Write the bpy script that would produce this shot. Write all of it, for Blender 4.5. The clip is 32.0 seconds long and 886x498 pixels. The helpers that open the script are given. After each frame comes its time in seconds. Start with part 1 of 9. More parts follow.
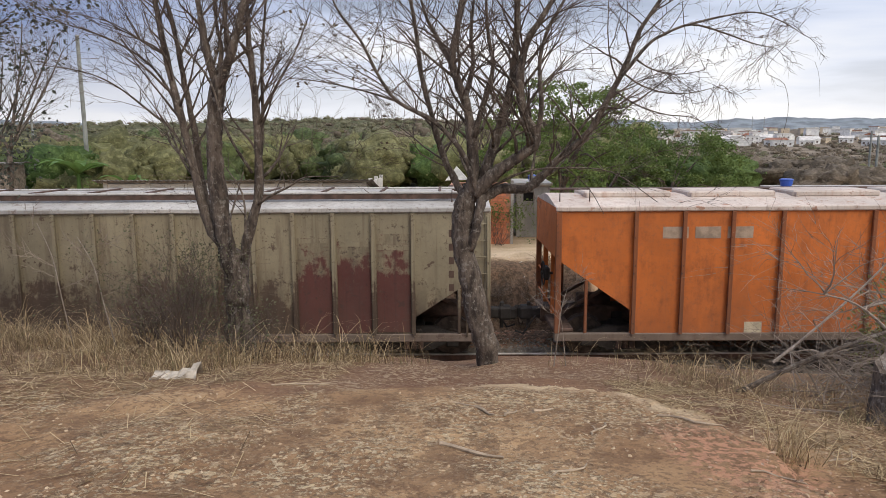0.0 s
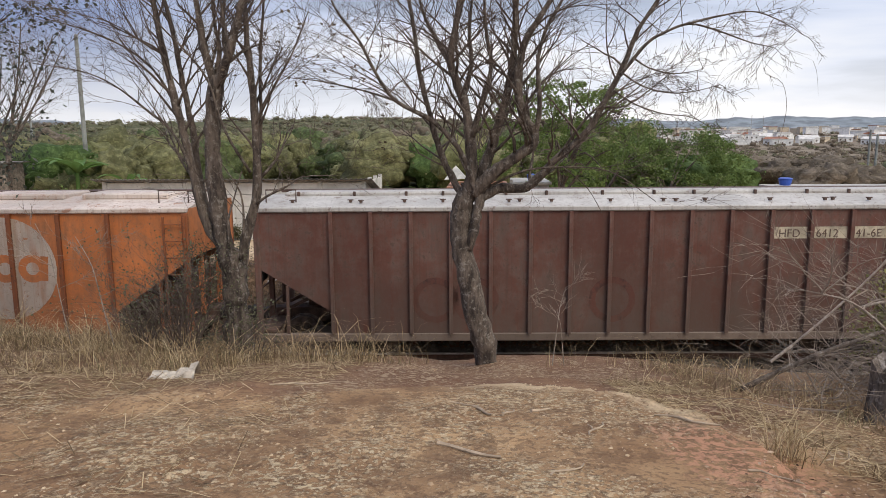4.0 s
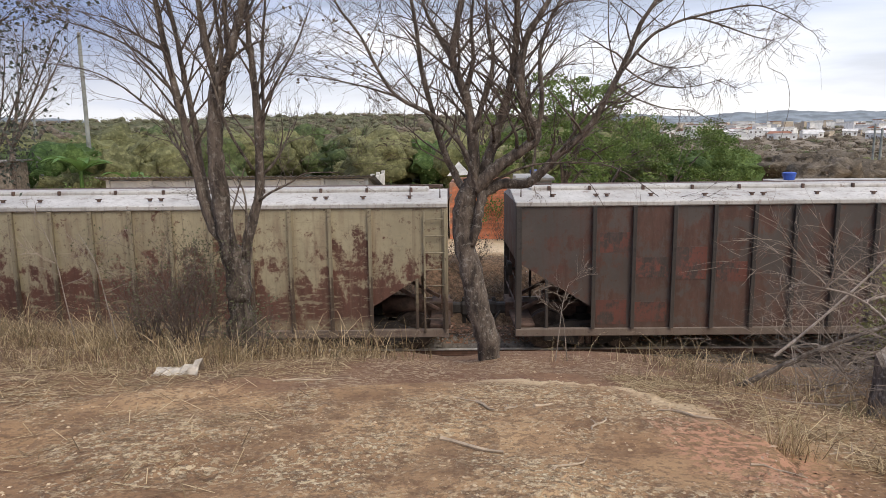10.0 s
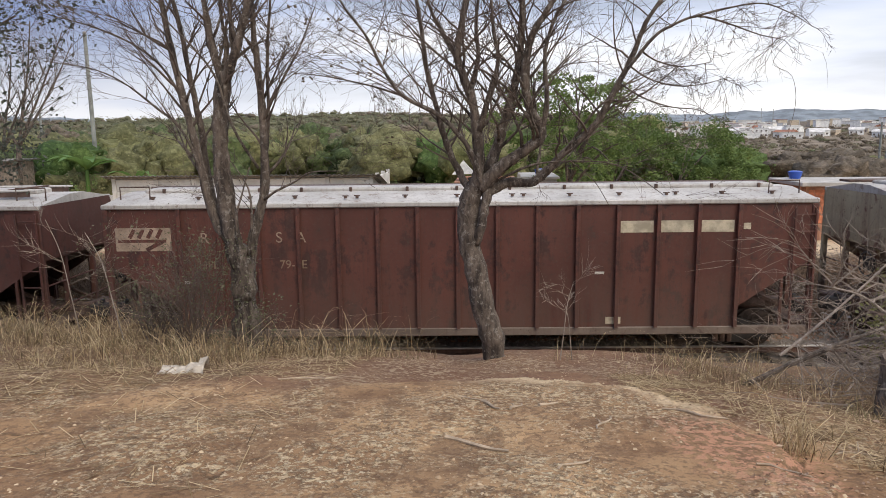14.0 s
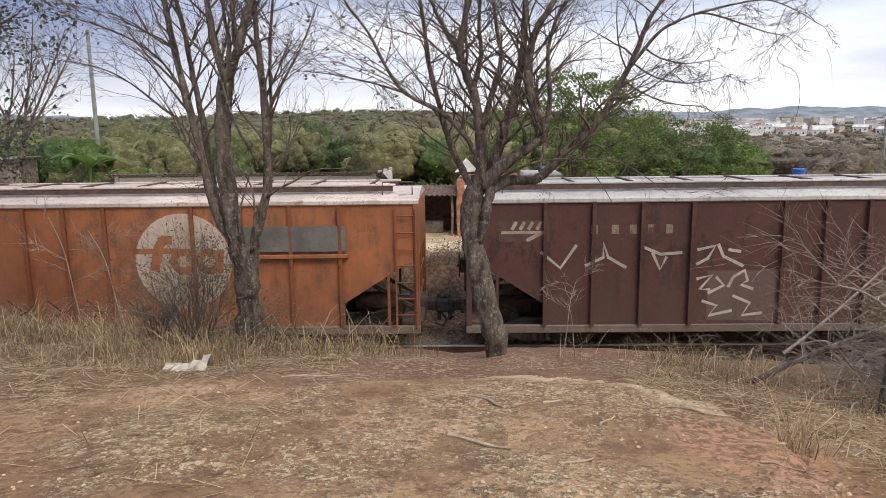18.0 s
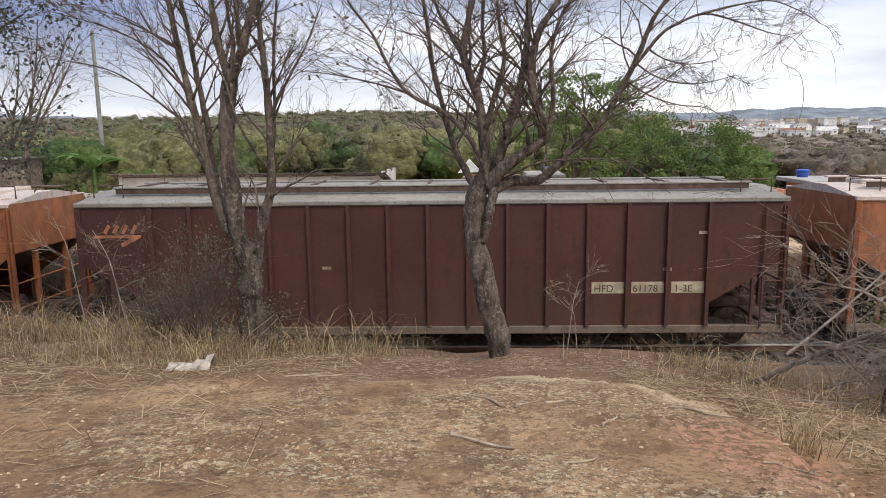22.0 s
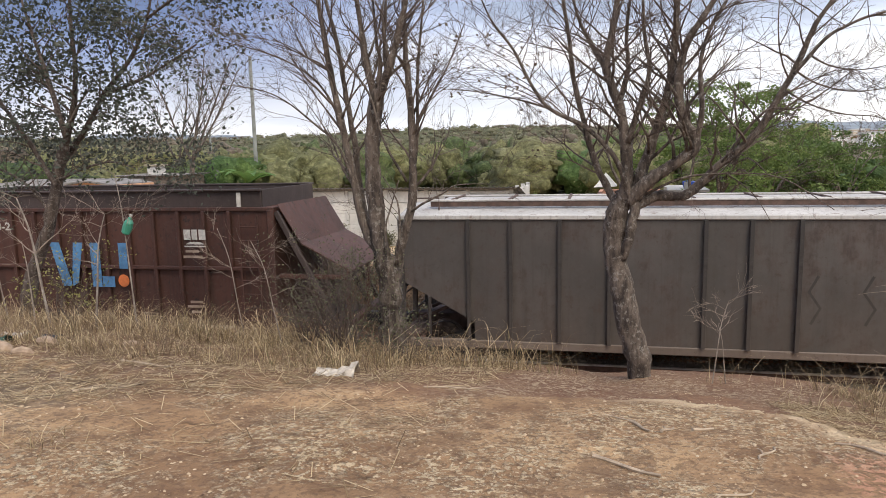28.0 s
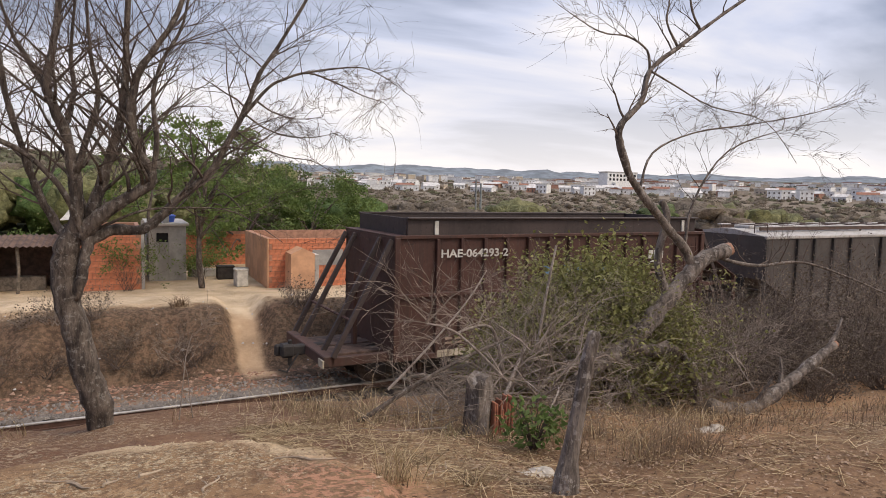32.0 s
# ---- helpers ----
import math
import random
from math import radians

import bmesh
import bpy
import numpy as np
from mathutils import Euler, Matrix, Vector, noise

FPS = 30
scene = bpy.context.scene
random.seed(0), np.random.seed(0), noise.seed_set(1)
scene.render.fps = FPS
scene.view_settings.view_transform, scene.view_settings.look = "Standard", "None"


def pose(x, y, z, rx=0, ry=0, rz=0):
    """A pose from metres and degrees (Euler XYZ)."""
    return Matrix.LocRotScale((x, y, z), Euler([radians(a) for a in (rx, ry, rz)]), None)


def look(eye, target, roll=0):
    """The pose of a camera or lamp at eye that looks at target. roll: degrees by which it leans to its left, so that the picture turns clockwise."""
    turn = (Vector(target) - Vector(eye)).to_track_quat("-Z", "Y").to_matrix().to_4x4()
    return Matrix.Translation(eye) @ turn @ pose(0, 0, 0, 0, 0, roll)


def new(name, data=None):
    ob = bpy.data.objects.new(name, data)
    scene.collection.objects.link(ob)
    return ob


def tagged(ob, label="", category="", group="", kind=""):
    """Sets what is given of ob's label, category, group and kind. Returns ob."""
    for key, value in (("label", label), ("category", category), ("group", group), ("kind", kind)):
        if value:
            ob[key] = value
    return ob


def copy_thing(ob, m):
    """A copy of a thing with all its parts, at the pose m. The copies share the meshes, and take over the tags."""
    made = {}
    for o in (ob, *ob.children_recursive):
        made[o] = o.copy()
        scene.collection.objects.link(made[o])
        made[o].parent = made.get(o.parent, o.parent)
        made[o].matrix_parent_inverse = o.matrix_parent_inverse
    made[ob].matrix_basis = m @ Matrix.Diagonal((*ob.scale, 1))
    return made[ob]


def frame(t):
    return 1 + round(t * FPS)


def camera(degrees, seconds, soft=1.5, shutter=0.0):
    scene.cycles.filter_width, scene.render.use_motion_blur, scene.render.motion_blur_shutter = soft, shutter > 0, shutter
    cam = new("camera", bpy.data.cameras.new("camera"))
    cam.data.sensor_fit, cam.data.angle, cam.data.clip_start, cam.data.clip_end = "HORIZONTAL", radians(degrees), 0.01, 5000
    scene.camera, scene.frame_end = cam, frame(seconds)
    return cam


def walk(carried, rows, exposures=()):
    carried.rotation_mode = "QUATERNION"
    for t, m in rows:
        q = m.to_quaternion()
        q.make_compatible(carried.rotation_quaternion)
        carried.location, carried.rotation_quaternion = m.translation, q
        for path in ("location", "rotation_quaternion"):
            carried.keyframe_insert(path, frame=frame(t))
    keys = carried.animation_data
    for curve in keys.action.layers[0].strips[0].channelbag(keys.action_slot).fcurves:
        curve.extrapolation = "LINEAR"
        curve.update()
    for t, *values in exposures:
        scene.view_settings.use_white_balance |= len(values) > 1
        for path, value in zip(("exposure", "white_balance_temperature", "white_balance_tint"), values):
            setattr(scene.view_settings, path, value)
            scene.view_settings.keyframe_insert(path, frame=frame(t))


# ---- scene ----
cam = camera(65.5, 32.0, soft=0.8)
METRES, EYE, TILT, LEAN, TURN = 0.739, 1.6, 0.0, 0.0, 3.3
ROWS = [
    (0.0, 0.0, 0.0, 0.0, -0.05, -8.76, 0.33),
    (0.5, 0.0073, -0.0014, 0.0068, 0.1, -8.52, 0.21),
    (1.0, 0.0057, -0.003, 0.0045, 0.16, -8.5, 0.34),
    (1.5, 0.0016, 0.0007, 0.004, -0.19, -8.65, 0.39),
    (2.0, 0.0205, -0.0056, 0.005, -0.19, -8.69, 0.57),
    (2.5, 0.0186, 0.0052, 0.0074, -0.35, -8.5, 0.44),
    (3.0, 0.0138, 0.0055, 0.0039, -0.15, -8.65, 0.47),
    (3.5, 0.0152, 0.0065, 0.0047, -0.1, -8.77, 0.34),
    (5.5, 0.0194, -0.0236, 0.0075, -0.01, -8.93, 0.49),
    (6.0, 0.0251, -0.0239, 0.0084, 0.41, -8.93, 0.43),
    (6.5, 0.0227, -0.0107, -0.0007, 0.27, -9.12, 0.49),
    (7.0, 0.0174, 0.0026, 0.0017, 0.07, -9.18, 0.72),
    (7.5, 0.0197, -0.0041, 0.0023, 0.22, -9.16, 0.75),
    (8.0, 0.0216, 0.0073, 0.0026, 0.37, -9.15, 0.61),
    (8.5, 0.0157, 0.0073, 0.0005, 0.28, -9.15, 0.64),
    (9.0, 0.0257, 0.0109, 0.003, 0.23, -8.99, 0.59),
    (9.5, 0.0207, 0.0121, -0.0028, 0.28, -9.17, 0.64),
    (10.0, 0.0267, -0.0025, 0.0008, 0.14, -9.14, 0.64),
    (10.5, 0.0254, -0.0058, -0.0005, 0.17, -9.13, 0.68),
    (11.0, 0.0256, -0.0015, 0.0001, 0.33, -9.13, 0.6),
    (11.5, 0.0252, -0.0044, 0.0026, 0.46, -9.07, 0.57),
    (12.0, 0.026, -0.0047, 0.0037, 0.59, -9.26, 0.56),
    (12.5, 0.0258, -0.0122, 0.0039, 0.3, -9.28, 0.62),
    (13.0, 0.0243, -0.0078, 0.003, 0.09, -9.11, 0.64),
    (13.5, 0.0233, -0.007, 0.0007, 0.55, -9.17, 0.67),
    (15.5, 0.026, 0.0065, -0.0, 0.38, -9.3, 0.66),
    (16.0, 0.0143, 0.001, -0.0047, 0.78, -9.14, 0.61),
    (16.5, 0.0337, 0.0043, -0.0035, 0.88, -9.3, 0.65),
    (17.0, 0.0292, 0.0028, -0.0041, 0.87, -9.44, 0.8),
    (17.5, 0.0282, 0.0027, -0.0027, 0.78, -9.4, 0.69),
    (18.0, 0.0212, 0.0044, -0.0033, 0.74, -9.42, 0.72),
    (18.5, 0.0273, 0.0053, 0.0004, 0.84, -9.39, 0.68),
    (19.0, 0.0281, -0.016, -0.0048, 0.77, -9.5, 0.62),
    (19.5, 0.0192, -0.0147, -0.0059, 0.58, -9.48, 0.58),
    (20.0, 0.0367, -0.0146, -0.0058, 0.81, -9.4, 0.64),
    (20.5, 0.0243, -0.0175, -0.0079, 0.93, -9.35, 0.69),
    (21.0, 0.0226, -0.0068, -0.006, 1.02, -9.38, 0.59),
    (21.5, 0.0234, -0.0092, -0.0064, 0.94, -9.39, 0.59),
    (22.0, 0.022, -0.0061, -0.0065, 1.01, -9.36, 0.67),
    (22.5, 0.0199, -0.0019, -0.0068, 1.06, -9.31, 0.78),
    (23.0, 0.0259, -0.0027, -0.005, 1.66, -9.49, 0.65),
    (23.5, 0.018, -0.0095, -0.0022, 1.96, -9.6, 0.88),
    (24.0, 0.0224, 0.0196, -0.0031, 2.28, -9.51, 0.91),
    (24.5, -0.0008, 0.0016, -0.0026, 2.3, -9.4, 0.72),
    (26.5, 0.0047, -0.0229, -0.0013, 3.07, -9.05, 1.0),
    (27.0, -0.0182, -0.0252, 0.0031, 4.05, -8.98, 0.74),
    (27.5, -0.0458, -0.0371, 0.0104, 7.73, -8.73, 1.65),
    (28.0, -0.0723, -0.0289, 0.0057, 11.91, -8.0, 1.25),
    (28.5, -0.0855, -0.0386, 0.0045, 13.19, -7.61, 0.82),
    (29.0, -0.066, -0.0313, -0.0036, 13.58, -7.68, 0.84),
    (29.5, -0.0259, -0.0149, -0.0009, 9.3, -8.03, 1.0),
    (30.0, 0.0733, 0.0051, -0.009, 1.5, -8.79, 1.42),
    (30.5, 0.1354, 0.0177, 0.0051, -7.68, -7.86, -0.56),
    (31.0, 0.1809, 0.0326, 0.0018, -15.0, -6.48, -0.07),
    (31.5, 0.2446, 0.0025, 0.005, -21.81, -5.55, -0.69),
    (32.0, 0.3182, 0.0064, 0.0061, -28.73, -5.18, -1.35),
]
walk(cam, [(t, pose(0, 0, EYE, TILT, LEAN, TURN) @ pose(METRES * x, METRES * y, METRES * z, 90 + pitch, roll, yaw)) for t, x, y, z, yaw, pitch, roll in ROWS],
     [(0, 0.22, 6800, 10), (8, 0.28, 6780, 10), (10, 0.38, 6780, 10), (12, 0.30, 6780, 10), (13, 0.30, 6780, 10), (16, 0.44, 6780, 10), (19, 0.40, 6780, 10), (23, 0.38, 6780, 10), (27, 0.44, 6780, 10), (28, 0.54, 6780, 10), (29.2, 0.68, 6780, 10), (30.2, 0.51, 6780, 10), (31, 0.32, 6980, 12), (32, 0.2, 7120, 14)])

# ---- sky and sun ----
world = bpy.data.worlds.new("overcast_sky")
scene.world = world
world.use_nodes = True


def sky_world():
    nt = world.node_tree
    nt.nodes.clear()
    N, L = nt.nodes.new, nt.links.new
    out, bg = N("ShaderNodeOutputWorld"), N("ShaderNodeBackground")
    sky = N("ShaderNodeTexSky")
    sky.sky_type, sky.sun_disc = "NISHITA", False
    sky.sun_elevation, sky.sun_rotation = radians(58), radians(40)
    tc = N("ShaderNodeTexCoord")
    sep = N("ShaderNodeSeparateXYZ")
    L(tc.outputs["Generated"], sep.inputs[0])
    # cloud layer: directions flattened onto a high plane
    add = N("ShaderNodeMath")
    add.operation, add.inputs[1].default_value = "ADD", 0.16
    L(sep.outputs[2], add.inputs[0])
    mx = N("ShaderNodeMath")
    mx.operation, mx.inputs[1].default_value = "MAXIMUM", 0.05
    L(add.outputs[0], mx.inputs[0])
    div = N("ShaderNodeVectorMath")
    div.operation = "DIVIDE"
    comb = N("ShaderNodeCombineXYZ")
    for i in range(3):
        L(mx.outputs[0], comb.inputs[i])
    L(tc.outputs["Generated"], div.inputs[0])
    L(comb.outputs[0], div.inputs[1])
    mp = N("ShaderNodeMapping")
    mp.inputs["Scale"].default_value = (0.55, 0.9, 1.0)
    mp.inputs["Location"].default_value = (3.1, 0.4, 0.0)
    L(div.outputs[0], mp.inputs[0])
    n1 = N("ShaderNodeTexNoise")
    n1.inputs["Scale"].default_value, n1.inputs["Detail"].default_value, n1.inputs["Roughness"].default_value = 0.9, 7.0, 0.5
    n1.inputs["Distortion"].default_value = 0.35
    L(mp.outputs[0], n1.inputs["Vector"])
    ramp = N("ShaderNodeValToRGB")
    e = ramp.color_ramp.elements
    e[0].position, e[0].color = 0.4, (0.34, 0.41, 0.56, 1)
    e[1].position, e[1].color = 0.60, (0.95, 0.96, 1.0, 1)
    m = e.new(0.48)
    m.color = (0.6, 0.68, 0.87, 1)
    L(n1.outputs[0], ramp.inputs[0])
    # brighter towards the skyline and to the east
    hz = N("ShaderNodeMapRange")
    hz.inputs["From Min"].default_value, hz.inputs["From Max"].default_value = 0.0, 0.21
    hz.inputs["To Min"].default_value, hz.inputs["To Max"].default_value = 0.85, 0.0
    L(sep.outputs[2], hz.inputs[0])
    mixh = N("ShaderNodeMix")
    mixh.data_type = "RGBA"
    L(hz.outputs[0], mixh.inputs[0])
    L(ramp.outputs[0], mixh.inputs[6])
    mixh.inputs[7].default_value = (0.88, 0.89, 0.93, 1)
    west = N("ShaderNodeMapRange")
    west.inputs["From Min"].default_value, west.inputs["From Max"].default_value = -0.16, -0.5
    west.inputs["To Min"].default_value, west.inputs["To Max"].default_value = 0.12, 1.0
    L(sep.outputs[0], west.inputs[0])
    hi = N("ShaderNodeMapRange")
    hi.inputs["From Min"].default_value, hi.inputs["From Max"].default_value = 0.0, 0.12
    L(sep.outputs[2], hi.inputs[0])
    wf = N("ShaderNodeMath")
    wf.operation = "MULTIPLY"
    L(west.outputs[0], wf.inputs[0])
    L(hi.outputs[0], wf.inputs[1])
    mixw = N("ShaderNodeMix")
    mixw.data_type, mixw.blend_type = "RGBA", "MULTIPLY"
    L(wf.outputs[0], mixw.inputs[0])
    L(mixh.outputs[2], mixw.inputs[6])
    mixw.inputs[7].default_value = (0.34, 0.4, 0.56, 1)
    mixs = N("ShaderNodeMix")
    mixs.data_type = "RGBA"
    mixs.inputs[0].default_value = 0.93
    sc = N("ShaderNodeMix")
    sc.data_type, sc.blend_type = "RGBA", "MULTIPLY"
    sc.inputs[0].default_value = 1.0
    L(sky.outputs[0], sc.inputs[6])
    sc.inputs[7].default_value = (0.1, 0.1, 0.1, 1)
    L(sc.outputs[2], mixs.inputs[6])
    L(mixw.outputs[2], mixs.inputs[7])
    L(mixs.outputs[2], bg.inputs[0])
    # an overcast sky is brighter overhead than low down
    zen = N("ShaderNodeMapRange")
    zen.inputs["From Min"].default_value, zen.inputs["From Max"].default_value = 0.35, 0.95
    zen.inputs["To Min"].default_value, zen.inputs["To Max"].default_value = 1.0, 1.55
    L(sep.outputs[2], zen.inputs[0])
    L(zen.outputs[0], bg.inputs[1])
    L(bg.outputs[0], out.inputs[0])


sky_world()
sun_data = bpy.data.lights.new("sun", "SUN")
sun_data.energy, sun_data.angle, sun_data.color = 1.5, radians(24), (1.0, 0.9, 0.76)
sun = new("sun", sun_data)
sun.matrix_world = look((0, 0, 50), (-13, 20, 20))

# ---- mesh tools ----
class Geo:
    """Vertices and faces gathered in plain lists."""

    def __init__(self):
        self.v, self.f = [], []

    def add(self, vs, fs):
        n = len(self.v)
        self.v.extend(vs)
        self.f.extend([tuple(n + i for i in f) for f in fs])
        return self

    def box(self, x0, x1, y0, y1, z0, z1, c=0.0, m=None):
        """A box; c is the width of its chamfered edges, m an optional turn."""
        if c <= 0:
            vs = [(x, y, z) for x in (x0, x1) for y in (y0, y1) for z in (z0, z1)]
            fs = [(0, 1, 3, 2), (4, 6, 7, 5), (0, 4, 5, 1), (2, 3, 7, 6), (0, 2, 6, 4), (1, 5, 7, 3)]
        else:
            c = min(c, (x1 - x0) * 0.45, (y1 - y0) * 0.45, (z1 - z0) * 0.45)
            vs, fs = [], []
            lo, hi = (x0, y0, z0), (x1, y1, z1)
            ix = {}
            for s in ((a, b, d) for a in (0, 1) for b in (0, 1) for d in (0, 1)):
                for ax in range(3):
                    p = [(hi[k] if s[k] else lo[k]) + (0 if k == ax else (-c if s[k] else c)) for k in range(3)]
                    ix[s, ax] = len(vs)
                    vs.append(tuple(p))
            for ax in range(3):
                b, d = (ax + 1) % 3, (ax + 2) % 3
                for sa in (0, 1):
                    q = []
                    for sb, sd in ((0, 0), (1, 0), (1, 1), (0, 1)):
                        s = [0, 0, 0]
                        s[ax], s[b], s[d] = sa, sb, sd
                        q.append(ix[tuple(s), ax])
                    fs.append(tuple(q if sa else q[::-1]))
                for sb in (0, 1):
                    for sd in (0, 1):
                        k = []
                        for sa, wh in ((0, b), (1, b), (1, d), (0, d)):
                            s = [0, 0, 0]
                            s[ax], s[b], s[d] = sa, sb, sd
                            k.append(ix[tuple(s), wh])
                        fs.append(tuple(k if sb != sd else k[::-1]))
            for s in ((a, b, d) for a in (0, 1) for b in (0, 1) for d in (0, 1)):
                q = (ix[s, 0], ix[s, 1], ix[s, 2])
                fs.append(q if sum(s) % 2 else q[::-1])
        if m is not None:
            vs = [tuple(m @ Vector(p)) for p in vs]
        return self.add(vs, fs)

    def tube(self, pts, radii, n=6, cap=True):
        """A round bar along pts, with one radius or one for each point."""
        pts = [Vector(p) for p in pts]
        if not hasattr(radii, "__len__"):
            radii = [radii] * len(pts)
        up = None
        vs, fs = [], []
        for i, p in enumerate(pts):
            d = (pts[min(i + 1, len(pts) - 1)] - pts[max(i - 1, 0)])
            d = d.normalized() if d.length > 1e-9 else Vector((0, 0, 1))
            if up is None:
                up = d.orthogonal().normalized()
            up = (up - d * up.dot(d))
            up = up.normalized() if up.length > 1e-6 else d.orthogonal().normalized()
            side = d.cross(up)
            for k in range(n):
                a = 2 * math.pi * k / n
                vs.append(tuple(p + (up * math.cos(a) + side * math.sin(a)) * radii[i]))
        for i in range(len(pts) - 1):
            for k in range(n):
                a, b = i * n + k, i * n + (k + 1) % n
                fs.append((a, b, b + n, a + n))
        if cap:
            fs.append(tuple(range(n))[::-1])
            fs.append(tuple(range((len(pts) - 1) * n, len(pts) * n)))
        return self.add(vs, fs)

    def prism(self, poly, y0, y1):
        """A polygon in x and z, drawn out from y0 to y1."""
        n = len(poly)
        vs = [(x, y0, z) for x, z in poly] + [(x, y1, z) for x, z in poly]
        fs = [tuple(range(n)), tuple(range(2 * n - 1, n - 1, -1))]
        fs += [(i, i + n, (i + 1) % n + n, (i + 1) % n) for i in range(n)]
        return self.add(vs, fs)

    def bar(self, a, b, w, d):
        """A square bar from a to b, w wide and d deep."""
        a, b = Vector(a), Vector(b)
        m = Matrix.Translation(a) @ (b - a).to_track_quat("X", "Z").to_matrix().to_4x4()
        return self.box(0, (b - a).length, -w / 2, w / 2, -d / 2, d / 2, min(w, d) * 0.12, m)

    def mesh(self, name, mat, smooth=False):
        me = bpy.data.meshes.new(name)
        me.from_pydata(self.v, [], self.f)
        me.materials.append(mat)
        if smooth:
            me.polygons.foreach_set("use_smooth", [True] * len(me.polygons))
        me.update()
        return me


MESHES = {}


def cached(key, mat, build, smooth=False):
    k = (key, mat.name)
    if k not in MESHES:
        g = Geo()
        build(g)
        MESHES[k] = g.mesh(key if isinstance(key, str) else str(key[0]), mat, smooth)
    return MESHES[k]


def part(name, geo, mat, parent, label="", at=None, smooth=False):
    """One mesh object under a thing or a part."""
    me = geo if isinstance(geo, bpy.types.Mesh) else geo.mesh(name, mat, smooth)
    ob = new(name, me)
    ob.parent = parent
    if at is not None:
        ob.matrix_basis = at
    if label:
        ob["label"] = label
    return ob


def thing(name, label, category, group="", kind="", at=None, data=None):
    ob = tagged(new(name, data), label, category, group, kind)
    if at is not None:
        ob.matrix_basis = at
    return ob


def lettering(text, size, mat, bold=0.0):
    """Writing as a mesh that lies in x and z, facing -y, its left foot at the origin."""
    cu = bpy.data.curves.new("writing", "FONT")
    cu.body, cu.size, cu.extrude, cu.offset = text, size, 0.002, bold
    ob = bpy.data.objects.new("writing", cu)
    me = bpy.data.meshes.new_from_object(ob)
    bpy.data.objects.remove(ob)
    me.transform(Matrix.Rotation(radians(90), 4, "X"))
    me.materials.clear()
    me.materials.append(mat)
    return me


# ---- materials ----
def shader(name, rough=0.8, metal=0.0):
    mat = bpy.data.materials.new(name)
    mat.use_nodes = True
    nt = mat.node_tree
    b = nt.nodes["Principled BSDF"]
    b.inputs["Roughness"].default_value, b.inputs["Metallic"].default_value = rough, metal
    return mat, nt, b


def noise_node(nt, scale, detail=5.0, rough=0.55, vec=None, stretch=None, offset=(0, 0, 0), space="Object"):
    tc = nt.nodes.new("ShaderNodeTexCoord")
    src = nt.nodes.new("ShaderNodeNewGeometry").outputs["Position"] if space == "World" else tc.outputs[space]
    mp = nt.nodes.new("ShaderNodeMapping")
    mp.inputs["Scale"].default_value = stretch or (1, 1, 1)
    mp.inputs["Location"].default_value = offset
    nt.links.new(src, mp.inputs[0])
    n = nt.nodes.new("ShaderNodeTexNoise")
    n.inputs["Scale"].default_value, n.inputs["Detail"].default_value, n.inputs["Roughness"].default_value = scale, detail, rough
    nt.links.new(mp.outputs[0], n.inputs["Vector"])
    return n.outputs[0]


def ramp(nt, src, a, b):
    """0 below a, 1 above b."""
    r = nt.nodes.new("ShaderNodeMapRange")
    r.interpolation_type = "SMOOTHSTEP"
    r.inputs["From Min"].default_value, r.inputs["From Max"].default_value = a, b
    nt.links.new(src, r.inputs[0])
    return r.outputs[0]


def mix(nt, fac, a, b, mode="MIX"):
    m = nt.nodes.new("ShaderNodeMix")
    m.data_type, m.blend_type = "RGBA", mode
    for i, v in ((0, fac), (6, a), (7, b)):
        if isinstance(v, (int, float)):
            m.inputs[i].default_value = v
        elif isinstance(v, tuple):
            m.inputs[i].default_value = (*v, 1)
        else:
            nt.links.new(v, m.inputs[i])
    return m.outputs[2]


def maths(nt, op, a, b=0.0):
    m = nt.nodes.new("ShaderNodeMath")
    m.operation = op
    for i, v in ((0, a), (1, b)):
        if isinstance(v, (int, float)):
            m.inputs[i].default_value = v
        else:
            nt.links.new(v, m.inputs[i])
    return m.outputs[0]


def bump(nt, b, height, strength=0.3, dist=0.02):
    n = nt.nodes.new("ShaderNodeBump")
    n.inputs["Strength"].default_value, n.inputs["Distance"].default_value = strength, dist
    nt.links.new(height, n.inputs["Height"])
    nt.links.new(n.outputs[0], b.inputs["Normal"])


def plain(name, col, rough=0.8, metal=0.0, vary=0.25, scale=6.0, bumps=0.15, seed=0.0, random_object=0.0):
    """A surface of one colour with blotches and grain."""
    mat, nt, b = shader(name, rough, metal)
    big = noise_node(nt, scale, 4, 0.6, offset=(seed, seed, 0))
    fine = noise_node(nt, scale * 9, 3, 0.6)
    dark = tuple(c * (1 - vary) for c in col)
    light = tuple(min(1, c * (1 + vary * 0.7)) for c in col)
    c = mix(nt, ramp(nt, big, 0.35, 0.65), dark, light)
    c = mix(nt, maths(nt, "MULTIPLY", ramp(nt, fine, 0.45, 0.7), 0.35), c, dark)
    if random_object:
        oi = nt.nodes.new("ShaderNodeObjectInfo")
        c = mix(nt, maths(nt, "MULTIPLY", oi.outputs["Random"], random_object), c, tuple(x * 0.45 for x in col))
    nt.links.new(c, b.inputs["Base Color"])
    if bumps:
        bump(nt, b, fine, bumps, 0.01)
    return mat


